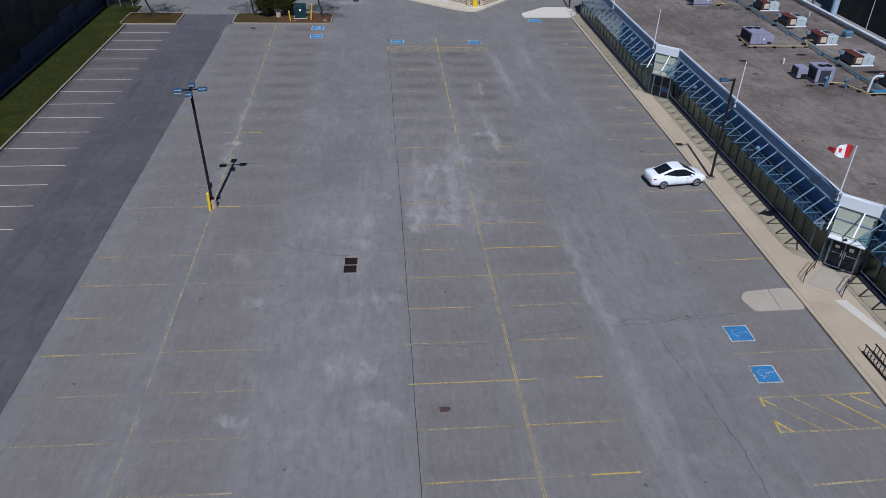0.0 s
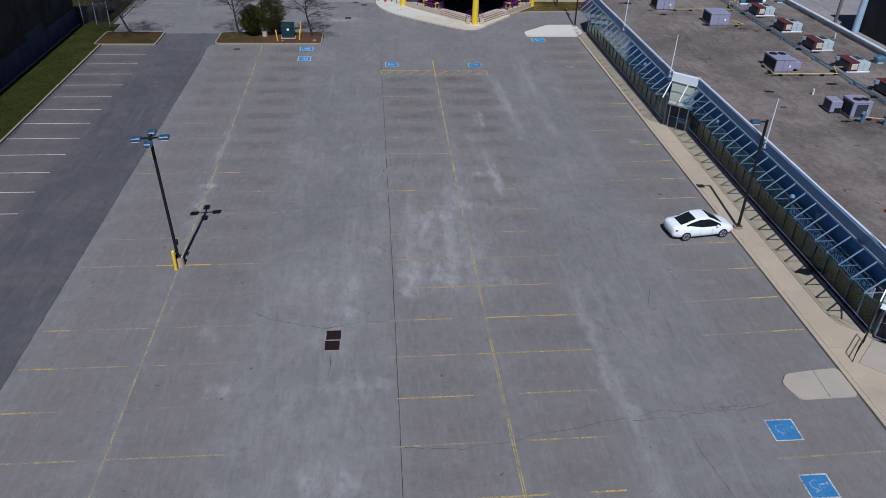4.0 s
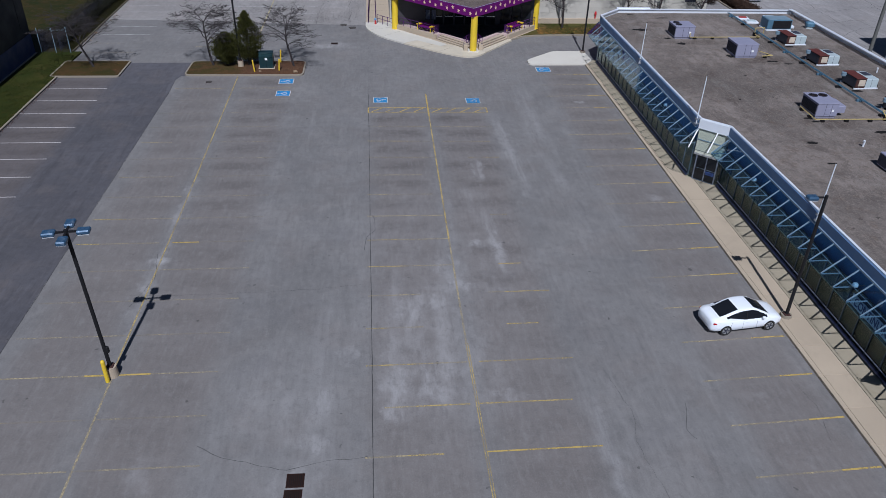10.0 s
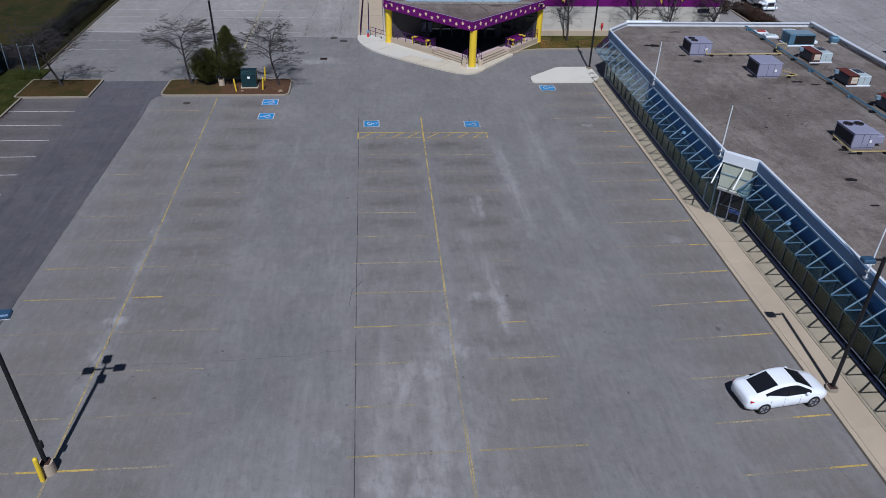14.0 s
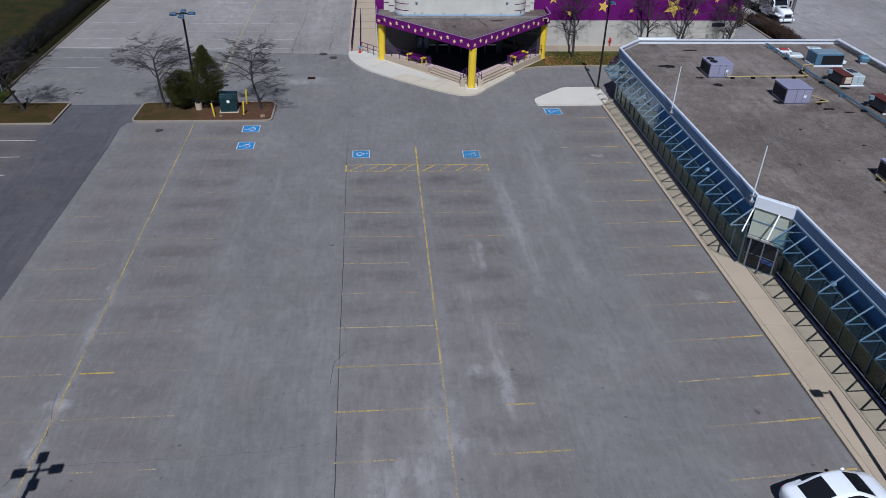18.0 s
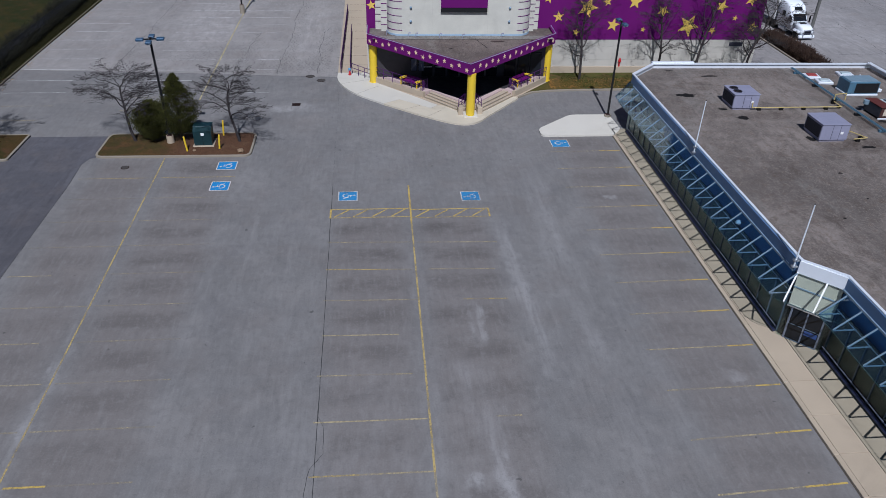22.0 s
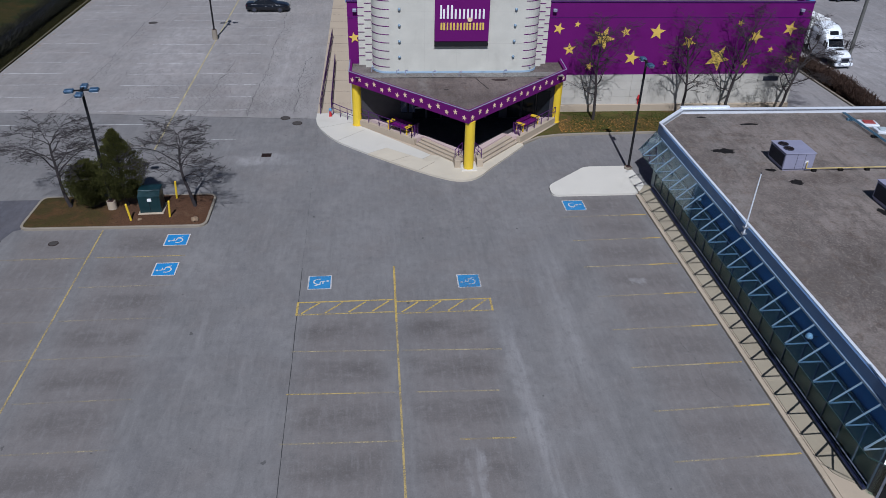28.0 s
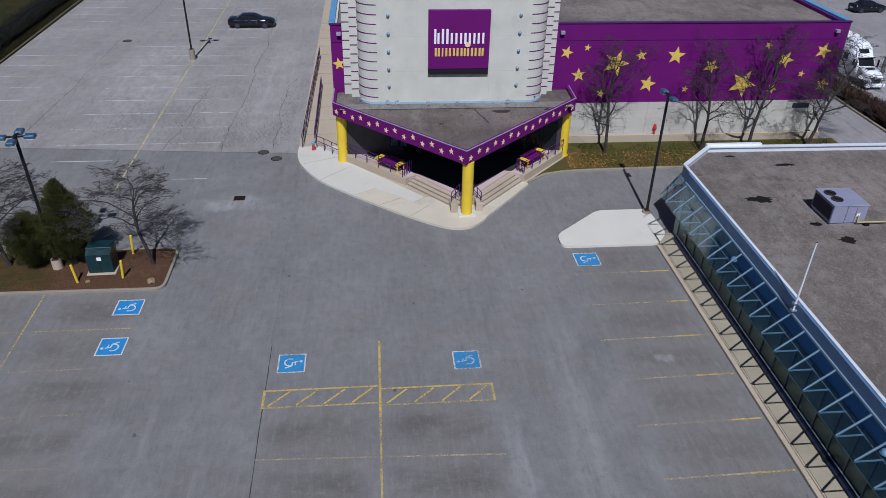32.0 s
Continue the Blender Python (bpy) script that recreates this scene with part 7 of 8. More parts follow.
# ---------------------------------------------------------------- vehicles
def loft(rings, material, name, parent, smooth=True, caps=True):
    n = len(rings[0])
    vs = [p for r in rings for p in r]
    fs = [(k * n + i, k * n + (i + 1) % n, (k + 1) * n + (i + 1) % n, (k + 1) * n + i) for k in range(len(rings) - 1) for i in range(n)]
    if caps:
        fs += [tuple(range(n))[::-1], tuple((len(rings) - 1) * n + i for i in range(n))]
    o = link_mesh(name, vs, fs, material, parent, smooth=smooth)
    bm = bmesh.new()
    bm.from_mesh(o.data)
    bmesh.ops.recalc_face_normals(bm, faces=bm.faces)
    bm.to_mesh(o.data)
    bm.free()
    return o


def sedan(x, y, rz, paint, label, length=4.55, width=1.78, boxy=False):
    """A four-door car; its nose points along +x."""
    t = thing("car", x, y, 0, rz, label, "car", "parked cars")
    L, w = length / 2, width / 2
    #        x      half width  sill  belt  deck
    body = [(-1.00, 0.70, 0.34, 0.72, 0.80), (-0.97, 0.84, 0.28, 0.80, 0.93), (-0.88, 0.93, 0.24, 0.84, 0.985), (-0.70, 0.98, 0.22, 0.86, 0.99), (-0.45, 1.0, 0.2, 0.86, 0.97), (-0.1, 1.0, 0.2, 0.84, 0.93), (0.2, 1.0, 0.2, 0.83, 0.93),
            (0.42, 0.99, 0.2, 0.81, 0.94), (0.62, 0.97, 0.21, 0.77, 0.89), (0.80, 0.93, 0.22, 0.7, 0.81), (0.93, 0.82, 0.25, 0.6, 0.69), (1.0, 0.6, 0.32, 0.5, 0.56)]
    if boxy:
        body = [(a, min(1, b + 0.05), c, d + 0.06, e + 0.06 if a < 0.4 else e + 0.1) for a, b, c, d, e in body]
    rings = []
    for k, hw, sill, belt, deck in body:
        h = hw * w
        half = [(0, sill), (h * 0.86, sill), (h * 0.99, sill + 0.12), (h, (sill + belt) / 2), (h * 0.985, belt), (h * 0.9, deck - 0.02), (h * 0.55, deck + 0.012), (0, deck + 0.02)]
        ring = [(k * L, yy, zz) for yy, zz in half] + [(k * L, -yy, zz) for yy, zz in half[-2:0:-1]]
        rings.append(ring)
    loft(rings, paint, "body", t)
    roof = 1.45 if not boxy else 1.46
    # cabin profile: station, half width at the roof, height
    cab = [(-0.80, 0.62, 0.985), (-0.60, 0.63, 1.13), (-0.42, 0.64, 1.30), (-0.24, 0.64, roof - 0.03), (-0.05, 0.64, roof), (0.12, 0.64, roof - 0.02), (0.26, 0.66, 1.30), (0.42, 0.70, 1.13), (0.60, 0.76, 0.93)]
    if boxy:
        cab = [(-0.66, 0.70, 1.04), (-0.56, 0.68, 1.2), (-0.46, 0.67, 1.35), (-0.36, 0.66, roof - 0.02), (-0.1, 0.66, roof), (0.12, 0.67, roof - 0.02), (0.22, 0.68, 1.34), (0.34, 0.71, 1.18), (0.46, 0.75, 1.02)]
    fine = []
    for i in range(len(cab) - 1):
        for q in range(3):
            p0, p1, p2, p3 = cab[max(i - 1, 0)], cab[i], cab[i + 1], cab[min(i + 2, len(cab) - 1)]
            u = q / 3
            fine.append(tuple(0.5 * (2 * b + (c - a) * u + (2 * a - 5 * b + 4 * c - d) * u * u + (3 * b - a - 3 * c + d) * u ** 3) for a, b, c, d in zip(p0, p1, p2, p3)))
    fine.append(cab[-1])
    foot, grid = 0.955 * w, []
    for k, hw, z in fine:
        h, low = hw * w / 0.89, 0.86
        rise = min(0.03 + max(0.0, -0.12 - k) * 0.42, max(0.02, z - 0.11 - low))
        half = [(foot, low), (foot - 0.02 - 0.2 * rise, low + rise)]
        side = max(z - 0.075, low + rise + 0.012)
        half += [(foot + (h - foot) * 0.55 + 0.012, low + rise + (side - low - rise) * 0.55), (h + 0.02, side), (h - 0.02, max(z - 0.02, side + 0.01)), (h * 0.8, max(z, side + 0.012)), (h * 0.45, max(z + 0.012, side + 0.02)), (0, max(z + 0.016, side + 0.024))]
        grid.append([(k * L, yy, zz) for yy, zz in half] + [(k * L, -yy, zz) for yy, zz in half[-2::-1]])
    n = len(grid[0])
    vs = [v for r_ in grid for v in r_]
    patches = {"cabin": [], "windscreen": [], "rear_window": [], "side_window": [], "side_window_far": []}
    for i in range(len(grid) - 1):
        k = (fine[i][0] + fine[i + 1][0]) / 2
        for j in range(n - 1):
            jj = min(j, n - 2 - j)
            f = (i * n + j, (i + 1) * n + j, (i + 1) * n + j + 1, i * n + j + 1)
            front, back = cab[5][0], cab[3][0]
            if jj >= 5 and front + 0.02 < k < cab[-1][0] - 0.05:
                patches["windscreen"].append(f)
            elif jj >= 5 and cab[0][0] + 0.06 < k < back - (0.0 if boxy else 0.07):
                patches["rear_window"].append(f)
            elif jj in (1, 2) and cab[1][0] - 0.02 < k < cab[-2][0] + 0.08:
                patches["side_window" if j < n / 2 else "side_window_far"].append(f)
            else:
                patches["cabin"].append(f)
    for name_, fs in patches.items():
        used = sorted({q for f in fs for q in f})
        index = {q: m_ for m_, q in enumerate(used)}
        link_mesh(name_.replace("_far", ""), [vs[q] for q in used], [tuple(index[q] for q in f) for f in fs], paint if name_ == "cabin" else M_black_glass, t, smooth=True)
    for s in (-1, 1):
        part("pillar", bar(bmesh.new(), (-0.06 * L, s * 0.93 * w, 0.9), (-0.1 * L, s * 0.76 * w, roof - 0.07), 0.06, 0.03, up=(0, s, 0.3)), M_black, t)
        part("mirror", boxed(0.36 * L - 0.1, 0.36 * L + 0.08, min(s * w * 0.98, s * w * 1.12), max(s * w * 0.98, s * w * 1.12), 0.9, 1.04, 0.03), paint, t)
        for k in (-0.1, 0.14, -0.3):
            part("door_seam", boxed(k * L * 1.6 - 0.003, k * L * 1.6 + 0.003, min(s * w * 0.985, s * w * 1.003), max(s * w * 0.985, s * w * 1.003), 0.32, 0.82), M_black, t)
        for k in (-0.02, 0.28):
            part("door_handle", boxed(k * L - 0.14, k * L + 0.02, min(s * w * 0.98, s * w * 1.02), max(s * w * 0.98, s * w * 1.02), 0.72, 0.76, 0.008), paint if not boxy else M_silver, t)
        part("tail_lamp", boxed(-0.955 * L, -0.86 * L, min(s * w * 0.7, s * w * 0.925), max(s * w * 0.7, s * w * 0.925), 0.74, 0.84, 0.03), M_red_lens, t)
        part("headlamp", boxed(0.79 * L, 0.925 * L, min(s * w * 0.5, s * w * 0.83), max(s * w * 0.5, s * w * 0.83), 0.6, 0.72, 0.05), M_clear_lens, t)
        for k in (-0.595, 0.595):
            hub = Vector((k * L, s * (w - 0.1), 0.32))
            bm = bmesh.new()
            tube(bm, hub + Vector((0, -0.105, 0)), hub + Vector((0, 0.105, 0)), 0.32, n=24)
            wheel = part("wheel", bm, M_tyre, t)
            bm = bmesh.new()
            tube(bm, hub + Vector((0, s * 0.1, 0)), hub + Vector((0, s * 0.112, 0)), 0.22, n=20)
            part("rim", bm, M_ac_dark if boxy else M_silver, wheel)
            bm = bmesh.new()
            for q in range(5):
                a = q * 2 * math.pi / 5
                bar(bm, hub + Vector((0.03 * math.cos(a), s * 0.118, 0.03 * math.sin(a))), hub + Vector((0.2 * math.cos(a), s * 0.118, 0.2 * math.sin(a))), 0.05, 0.02, up=(0, 1, 0))
            part("spokes", bm, M_ac_dark, wheel)
    part("plate", boxed(-1.002 * L, -0.985 * L, -0.26, 0.26, 0.55, 0.67), M_white, t)
    part("grille", boxed(0.975 * L, 1.0 * L, -0.4, 0.4, 0.36, 0.48, 0.01), M_black, t)
    part("rear_bumper_trim", boxed(-1.0 * L, -0.96 * L, -0.55, 0.55, 0.3, 0.4, 0.01), M_black, t)
    return t


sedan(21.56, 47.47, 7.5, M_car_white, "clean white four-door sedan parked nose to the kerb", 4.42, 1.76)
sedan(-7.45, 142.6, -1, M_car_black, "black full-size sedan parked across the rear bays", 5.3, 1.95, True)
sedan(72.0, 148.3, 4, M_car_black, "dark car parked at the far yard", 4.7, 1.85, True)

# semi truck
truck = thing("semi_truck", 54.75, 120.5, 0, 4, "white semi truck with a tall sleeper cab and trailer", "truck")
truck.scale = (0.88, 0.88, 0.93)
def section(y, half, z0, z1, crown):
    """One cross-section of the cab: flat sides, rounded shoulders."""
    ring = [(half, z0), (half, z1 - crown), (half - crown * 0.3, z1 - crown * 0.3), (half - crown, z1)]
    return [(a, y, b) for a, b in ring] + [(-a, y, b) for a, b in ring[::-1]]


loft([section(-2.0, 0.62, 0.7, 1.35, 0.2), section(-1.85, 0.78, 0.65, 1.55, 0.22), section(-1.2, 0.92, 0.65, 1.72, 0.22), section(0.12, 1.02, 0.7, 1.86, 0.2)], M_car_white, "hood", truck, caps=True)
part("grille", boxed(-0.55, 0.55, -2.07, -1.9, 0.72, 1.28, 0.06), M_ac_dark, truck)
part("bumper", boxed(-1.15, 1.15, -2.2, -1.75, 0.3, 0.68, 0.1), M_car_white, truck)
loft([section(0.1, 1.0, 0.7, 1.86, 0.15), section(0.16, 1.08, 0.7, 1.9, 0.2), section(0.75, 1.14, 0.7, 2.72, 0.25), section(1.0, 1.16, 0.7, 2.86, 0.25)], M_car_white, "cab", truck, caps=False)
loft([section(0.98, 1.16, 0.7, 2.86, 0.25), section(1.5, 1.2, 0.7, 3.55, 0.35), section(2.2, 1.22, 0.7, 3.85, 0.3), section(3.7, 1.24, 0.7, 3.98, 0.25)], M_car_white, "sleeper", truck, caps=False)
part("windscreen", link_box([Vector((-0.98, 0.16, 1.9)), Vector((0.98, 0.16, 1.9)), Vector((0.9, 0.7, 2.66)), Vector((-0.9, 0.7, 2.66))], [Vector((-0.98, 0.3, 1.86)), Vector((0.98, 0.3, 1.86)), Vector((0.9, 0.84, 2.6)), Vector((-0.9, 0.84, 2.6))]), M_black_glass, truck)
part("roof_window", link_box([Vector((-0.6, 1.08, 3.02)), Vector((0.6, 1.08, 3.02)), Vector((0.55, 1.38, 3.42)), Vector((-0.55, 1.38, 3.42))], [Vector((-0.6, 1.2, 2.98)), Vector((0.6, 1.2, 2.98)), Vector((0.55, 1.5, 3.38)), Vector((-0.55, 1.5, 3.38))]), M_black_glass, truck)
for s in (-1, 1):
    part("side_window", boxed(min(s * 1.14, s * 1.17), max(s * 1.14, s * 1.17), 0.75, 1.45, 1.8, 2.5, 0.03), M_black_glass, truck)
    part("sleeper_window", boxed(min(s * 1.2, s * 1.25), max(s * 1.2, s * 1.25), 2.0, 2.7, 2.1, 2.75, 0.05), M_black_glass, truck)
    part("mirror", boxed(s * 1.38 - 0.1, s * 1.38 + 0.1, 0.15, 0.3, 1.7, 2.5, 0.04), M_black, truck)
    part("fender", boxed(min(s * 0.8, s * 1.2), max(s * 0.8, s * 1.2), -1.75, -0.25, 0.72, 1.18, 0.2), M_car_white, truck)
    part("fuel_tank", tube(bmesh.new(), (s * 1.0, 1.2, 0.65), (s * 1.0, 2.8, 0.65), 0.32, n=14), M_silver, truck)
    part("exhaust_stack", tube(bmesh.new(), (s * 1.05, 3.75, 0.8), (s * 1.05, 3.75, 3.9), 0.08, n=8), M_silver, truck)
    for yy_ in (-1.0, 4.4, 5.7):
        part("wheel", tube(bmesh.new(), (s * 0.82, yy_, 0.52), (s * 1.15, yy_, 0.52), 0.52, n=20), M_tyre, truck)
part("sun_visor", boxed(-1.0, 1.0, 0.42, 0.62, 2.66, 2.72, 0.02), M_black, truck)
part("hood_vent", boxed(-0.45, 0.45, -0.75, -0.2, 1.78, 1.86, 0.03), M_black, truck)
for s in (-1, 1):
    part("headlamp", boxed(min(s * 0.62, s * 0.95), max(s * 0.62, s * 0.95), -1.95, -1.7, 0.85, 1.15, 0.08), M_clear_lens, truck)
    part("grille_guard", pipe(bmesh.new(), [(s * 0.7, -2.3, 0.4), (s * 0.7, -2.32, 1.3), (0, -2.34, 1.36)], 0.05), M_silver, truck)
part("chassis", boxed(-0.5, 0.5, 0.2, 6.5, 0.55, 0.85), M_black, truck)
part("trailer", boxed(-1.28, 1.28, 4.3, 17.0, 1.15, 4.05, 0.03), M_white, truck, "white box trailer")


# ---------------------------------------------------------------- utility poles, hydrant
def utility_pole(x, y, height, lean, label):
    t = thing("utility_pole", x, y, 0, 0, label, "utility pole", "utility poles")
    part("pole", tube(bmesh.new(), (0, 0, 0), (lean, 0, height), 0.2, 0.15, n=12), M_wood_pole, t)
    part("crossarm", boxed(lean - 1.1, lean + 1.1, -0.06, 0.06, height - 0.7, height - 0.55), M_wood_pole, t)
    return t


utility_pole(55.75, 119.6, 11.5, 0.15, "weathered grey wooden utility pole by the hedge")
utility_pole(52.7, 88.2, 12.0, 0.1, "dark wooden utility pole behind the store roof")

hyd = thing("fire_hydrant", 1.67, 106.95, 0.15, 0, "red fire hydrant with a blue top on the apron", "hydrant")
part("barrel", tube(bmesh.new(), (0, 0, 0), (0, 0, 0.52), 0.105, n=12), M_red, hyd)
part("foot_flange", tube(bmesh.new(), (0, 0, 0), (0, 0, 0.05), 0.15, n=12), M_red, hyd)
for s in (-1, 1):
    part("side_outlet", tube(bmesh.new(), (s * 0.09, 0, 0.36), (s * 0.18, 0, 0.36), 0.05, n=8), M_blue_trim, hyd)
bm = bmesh.new()
bmesh.ops.create_uvsphere(bm, u_segments=12, v_segments=8, radius=0.15, matrix=Matrix.Translation((0, 0, 0.56)))
part("bonnet", bm, M_roof_blue, hyd, "sky-blue bonnet")
standpipe = thing("red_standpipe", 28.85, 107.4, 0.75, 0, "small red standpipe on the ledge of the pale wall", "standpipe")
part("pipe", tube(bmesh.new(), (0, 0, 0), (0, 0, 0.6), 0.08, n=10), M_red, standpipe)
part("cap", tube(bmesh.new(), (0, 0, 0.5), (0, 0, 0.85), 0.17, 0.09, n=10), M_red, standpipe)

# fallen leaves
def litter(outline_box, count, seed, material, label, size=0.06):
    rnd = random.Random(seed)
    x0, x1, y0, y1, z = outline_box
    vs, fs = [], []
    for _ in range(count):
        x, y = x0 + (x1 - x0) * rnd.random() ** 1.6, y0 + (y1 - y0) * rnd.random() ** 1.1
        a, w = rnd.uniform(0, 6.3), size * rnd.uniform(0.5, 1.3)
        n = len(vs)
        for q in range(4):
            k = w * (1.0 if q % 2 else 0.6)
            vs.append((x + k * math.cos(a + q * 1.57), y + k * math.sin(a + q * 1.57), z + rnd.uniform(0.0, 0.03)))
        fs.append((n, n + 1, n + 2, n + 3))
    tagged(link_mesh("fallen_leaves", vs, fs, material), label, "leaves", kind="stuff")


M_leaf = leafy("orange_dead_leaves", (0.13, 0.06, 0.015), (0.45, 0.24, 0.06))
M_kerb_dirt = leafy("kerb_dirt", (0.035, 0.018, 0.014), (0.12, 0.065, 0.045))
litter((21.0, 34.0, 102.75, 105.5, 0.15), 1500, 3, M_leaf, "orange fallen leaves on the cinema lawn", 0.07)
litter((-16.5, -6.0, 89.0, 92.8, 0.3), 300, 4, M_kerb_dirt, "brown fallen leaves in the island", 0.035)
litter((-30.2, -29.6, 97.0, 150.0, 0.005), 500, 6, M_leaf, "brown leaves drifted against the rear kerb", 0.05)
litter((50.2, 53.2, 99.6, 121.0, 0.035), 900, 7, M_leaf, "brown leaf litter below the hedge", 0.07)
litter((-29.2, -24.0, 89.0, 92.8, 0.3), 90, 8, M_leaf, "fallen leaves in the grass island", 0.03)
litter((-29.08, -28.75, 45.0, 88.0, 0.012), 5000, 9, M_kerb_dirt, "dark red-brown dirt and leaves along the lawn kerb", 0.022)

# ---------------------------------------------------------------- rooftop plant
RZ = 4.5
M_maroon = surface("maroon_paint", (0.1, 0.02, 0.014), 0.7, coarse=3, vary=0.3, dirt=0.4)


def fan_ring(t, x, y, z, r):
    bm = bmesh.new()
    n = 20
    ring = [(x + q * math.cos(2 * math.pi * i / n), y + q * math.sin(2 * math.pi * i / n)) for q in (r, r * 0.88) for i in range(n)]
    vs = [bm.verts.new((a, b, z + (0.05 if k < n else 0.05))) for k, (a, b) in enumerate(ring)]
    lo = [bm.verts.new((a, b, z)) for a, b in ring]
    for i in range(n):
        j = (i + 1) % n
        bm.faces.new((vs[i], vs[j], vs[n + j], vs[n + i]))
        bm.faces.new((lo[i], lo[j], vs[j], vs[i]))
        bm.faces.new((vs[n + i], vs[n + j], lo[n + j], lo[n + i]))
    part("fan_ring", bm, M_ac_dark, t)
    bm = bmesh.new()
    tube(bm, (x, y, z), (x, y, z + 0.02), r * 0.86, n=20)
    part("fan_grille", bm, M_brown_rust, t)
    bm = bmesh.new()
    for i in range(6):
        a = math.pi * i / 6
        bar(bm, (x - r * math.cos(a), y - r * math.sin(a), z + 0.045), (x + r * math.cos(a), y + r * math.sin(a), z + 0.045), 0.025, 0.015)
    part("fan_guard", bm, M_black, t)


def packaged_unit(x0, x1, y0, y1, h, label, fans=(), extra=0.0, front=False):
    """A lavender-grey packaged air conditioner with coil face, fans and service panels."""
    t = thing("rooftop_air_conditioner", (x0 + x1) / 2, (y0 + y1) / 2, RZ, 0, label, "air conditioner", "rooftop units")
    a, b = (x1 - x0) / 2, (y1 - y0) / 2
    part("curb", boxed(-a + 0.08, a - 0.08, -b + 0.08, b - 0.08, 0, 0.12), M_ac_grey, t)
    part("cabinet", boxed(-a, a, -b, b, 0.12, h, 0.03), M_ac_grey, t)
    part("top_lip", boxed(-a - 0.03, a + 0.03, -b - 0.03, b + 0.03, h, h + 0.05, 0.01), M_ac_grey, t)
    part("coil_face", boxed(-a - 0.015, -a + 0.01, -b + 0.12, b - 0.12, 0.25, h - 0.12), M_ac_dark, t, "dark coil fins")
    for i in range(7):
        z = 0.32 + (h - 0.55) * i / 6
        part("fin", boxed(-a - 0.03, -a - 0.015, -b + 0.12, b - 0.12, z, z + 0.03), M_black, t)
    for k in (-0.2, 0.35):
        part("panel_seam", boxed(k * a - 0.01, k * a + 0.01, -b - 0.008, -b + 0.001, 0.15, h - 0.03), M_ac_dark, t)
    part("service_panel", boxed(-0.15 * a, 0.3 * a, -b - 0.012, -b, 0.3, h * 0.7, 0.004), M_ac_grey, t)
    part("nameplate", boxed(0.42 * a, 0.62 * a, -b - 0.012, -b, h * 0.45, h * 0.6), M_white, t)
    if front:
        part("front_coil", boxed(-0.62 * a, 0.55 * a, -b - 0.03, -b - 0.014, 0.22, h - 0.14), M_ac_dark, t, "dark coil grille")
    for fx, fy, r in fans:
        fan_ring(t, fx * a, fy * b, h + 0.05, r)
    if extra:
        part("side_hood", boxed(a, a + extra, -b * 0.7, b * 0.7, 0.25, h * 0.72, 0.03), M_ac_grey, t)
    return t


packaged_unit(30.7, 32.65, 86.1, 88.1, 1.15, "lavender-grey rooftop air conditioner with two fans", fans=((-0.5, 0.42, 0.32), (-0.5, -0.3, 0.32)))
packaged_unit(34.3, 36.3, 80.15, 82.3, 1.22, "lavender-grey rooftop air conditioner with a dark coil side", fans=())
packaged_unit(34.38, 36.05, 65.9, 68.2, 1.12, "lavender-grey rooftop air conditioner with a side hood", fans=((-0.5, 0.45, 0.34), (0.42, 0.45, 0.34)), extra=0.8)
packaged_unit(35.35, 36.85, 55.7, 57.2, 1.28, "lavender-grey rooftop air conditioner beside a smaller box", fans=((-0.3, -0.25, 0.3), (0.5, -0.25, 0.3)), front=True)
sm = thing("rooftop_intake_box", 34.8, 57.35, RZ, 0, "small lavender-grey intake box beside the air conditioner", "intake box")
part("box", boxed(-0.42, 0.45, -0.55, 0.55, 0.1, 0.98, 0.03), M_ac_grey, sm)
part("louvre", boxed(-0.44, -0.42, -0.45, 0.5, 0.2, 0.9), M_ac_dark, sm)
part("opening", boxed(-0.1, 0.4, -0.57, -0.55, 0.15, 0.45), M_black, sm)
for q in (-0.35, 0.4):
    part("leg", boxed(q - 0.04, q + 0.04, -0.5, -0.42, 0, 0.1), M_black, sm)


M_faded_red = surface("faded_red_paint", (0.32, 0.05, 0.045), 0.7, coarse=4, vary=0.3, dirt=0.7, dirt_glint_colour=(0.5, 0.45, 0.42))
M_slate = surface("slate_sheet_metal", (0.05, 0.056, 0.075), 0.6, 0.1, coarse=2, vary=0.2, dirt=0.3)
M_louvre = surface("rust_streaked_cream_paint", (0.6, 0.52, 0.42), 0.6, coarse=3, vary=0.2, dirt=0.9, dirt_glint_colour=(0.2, 0.06, 0.025))


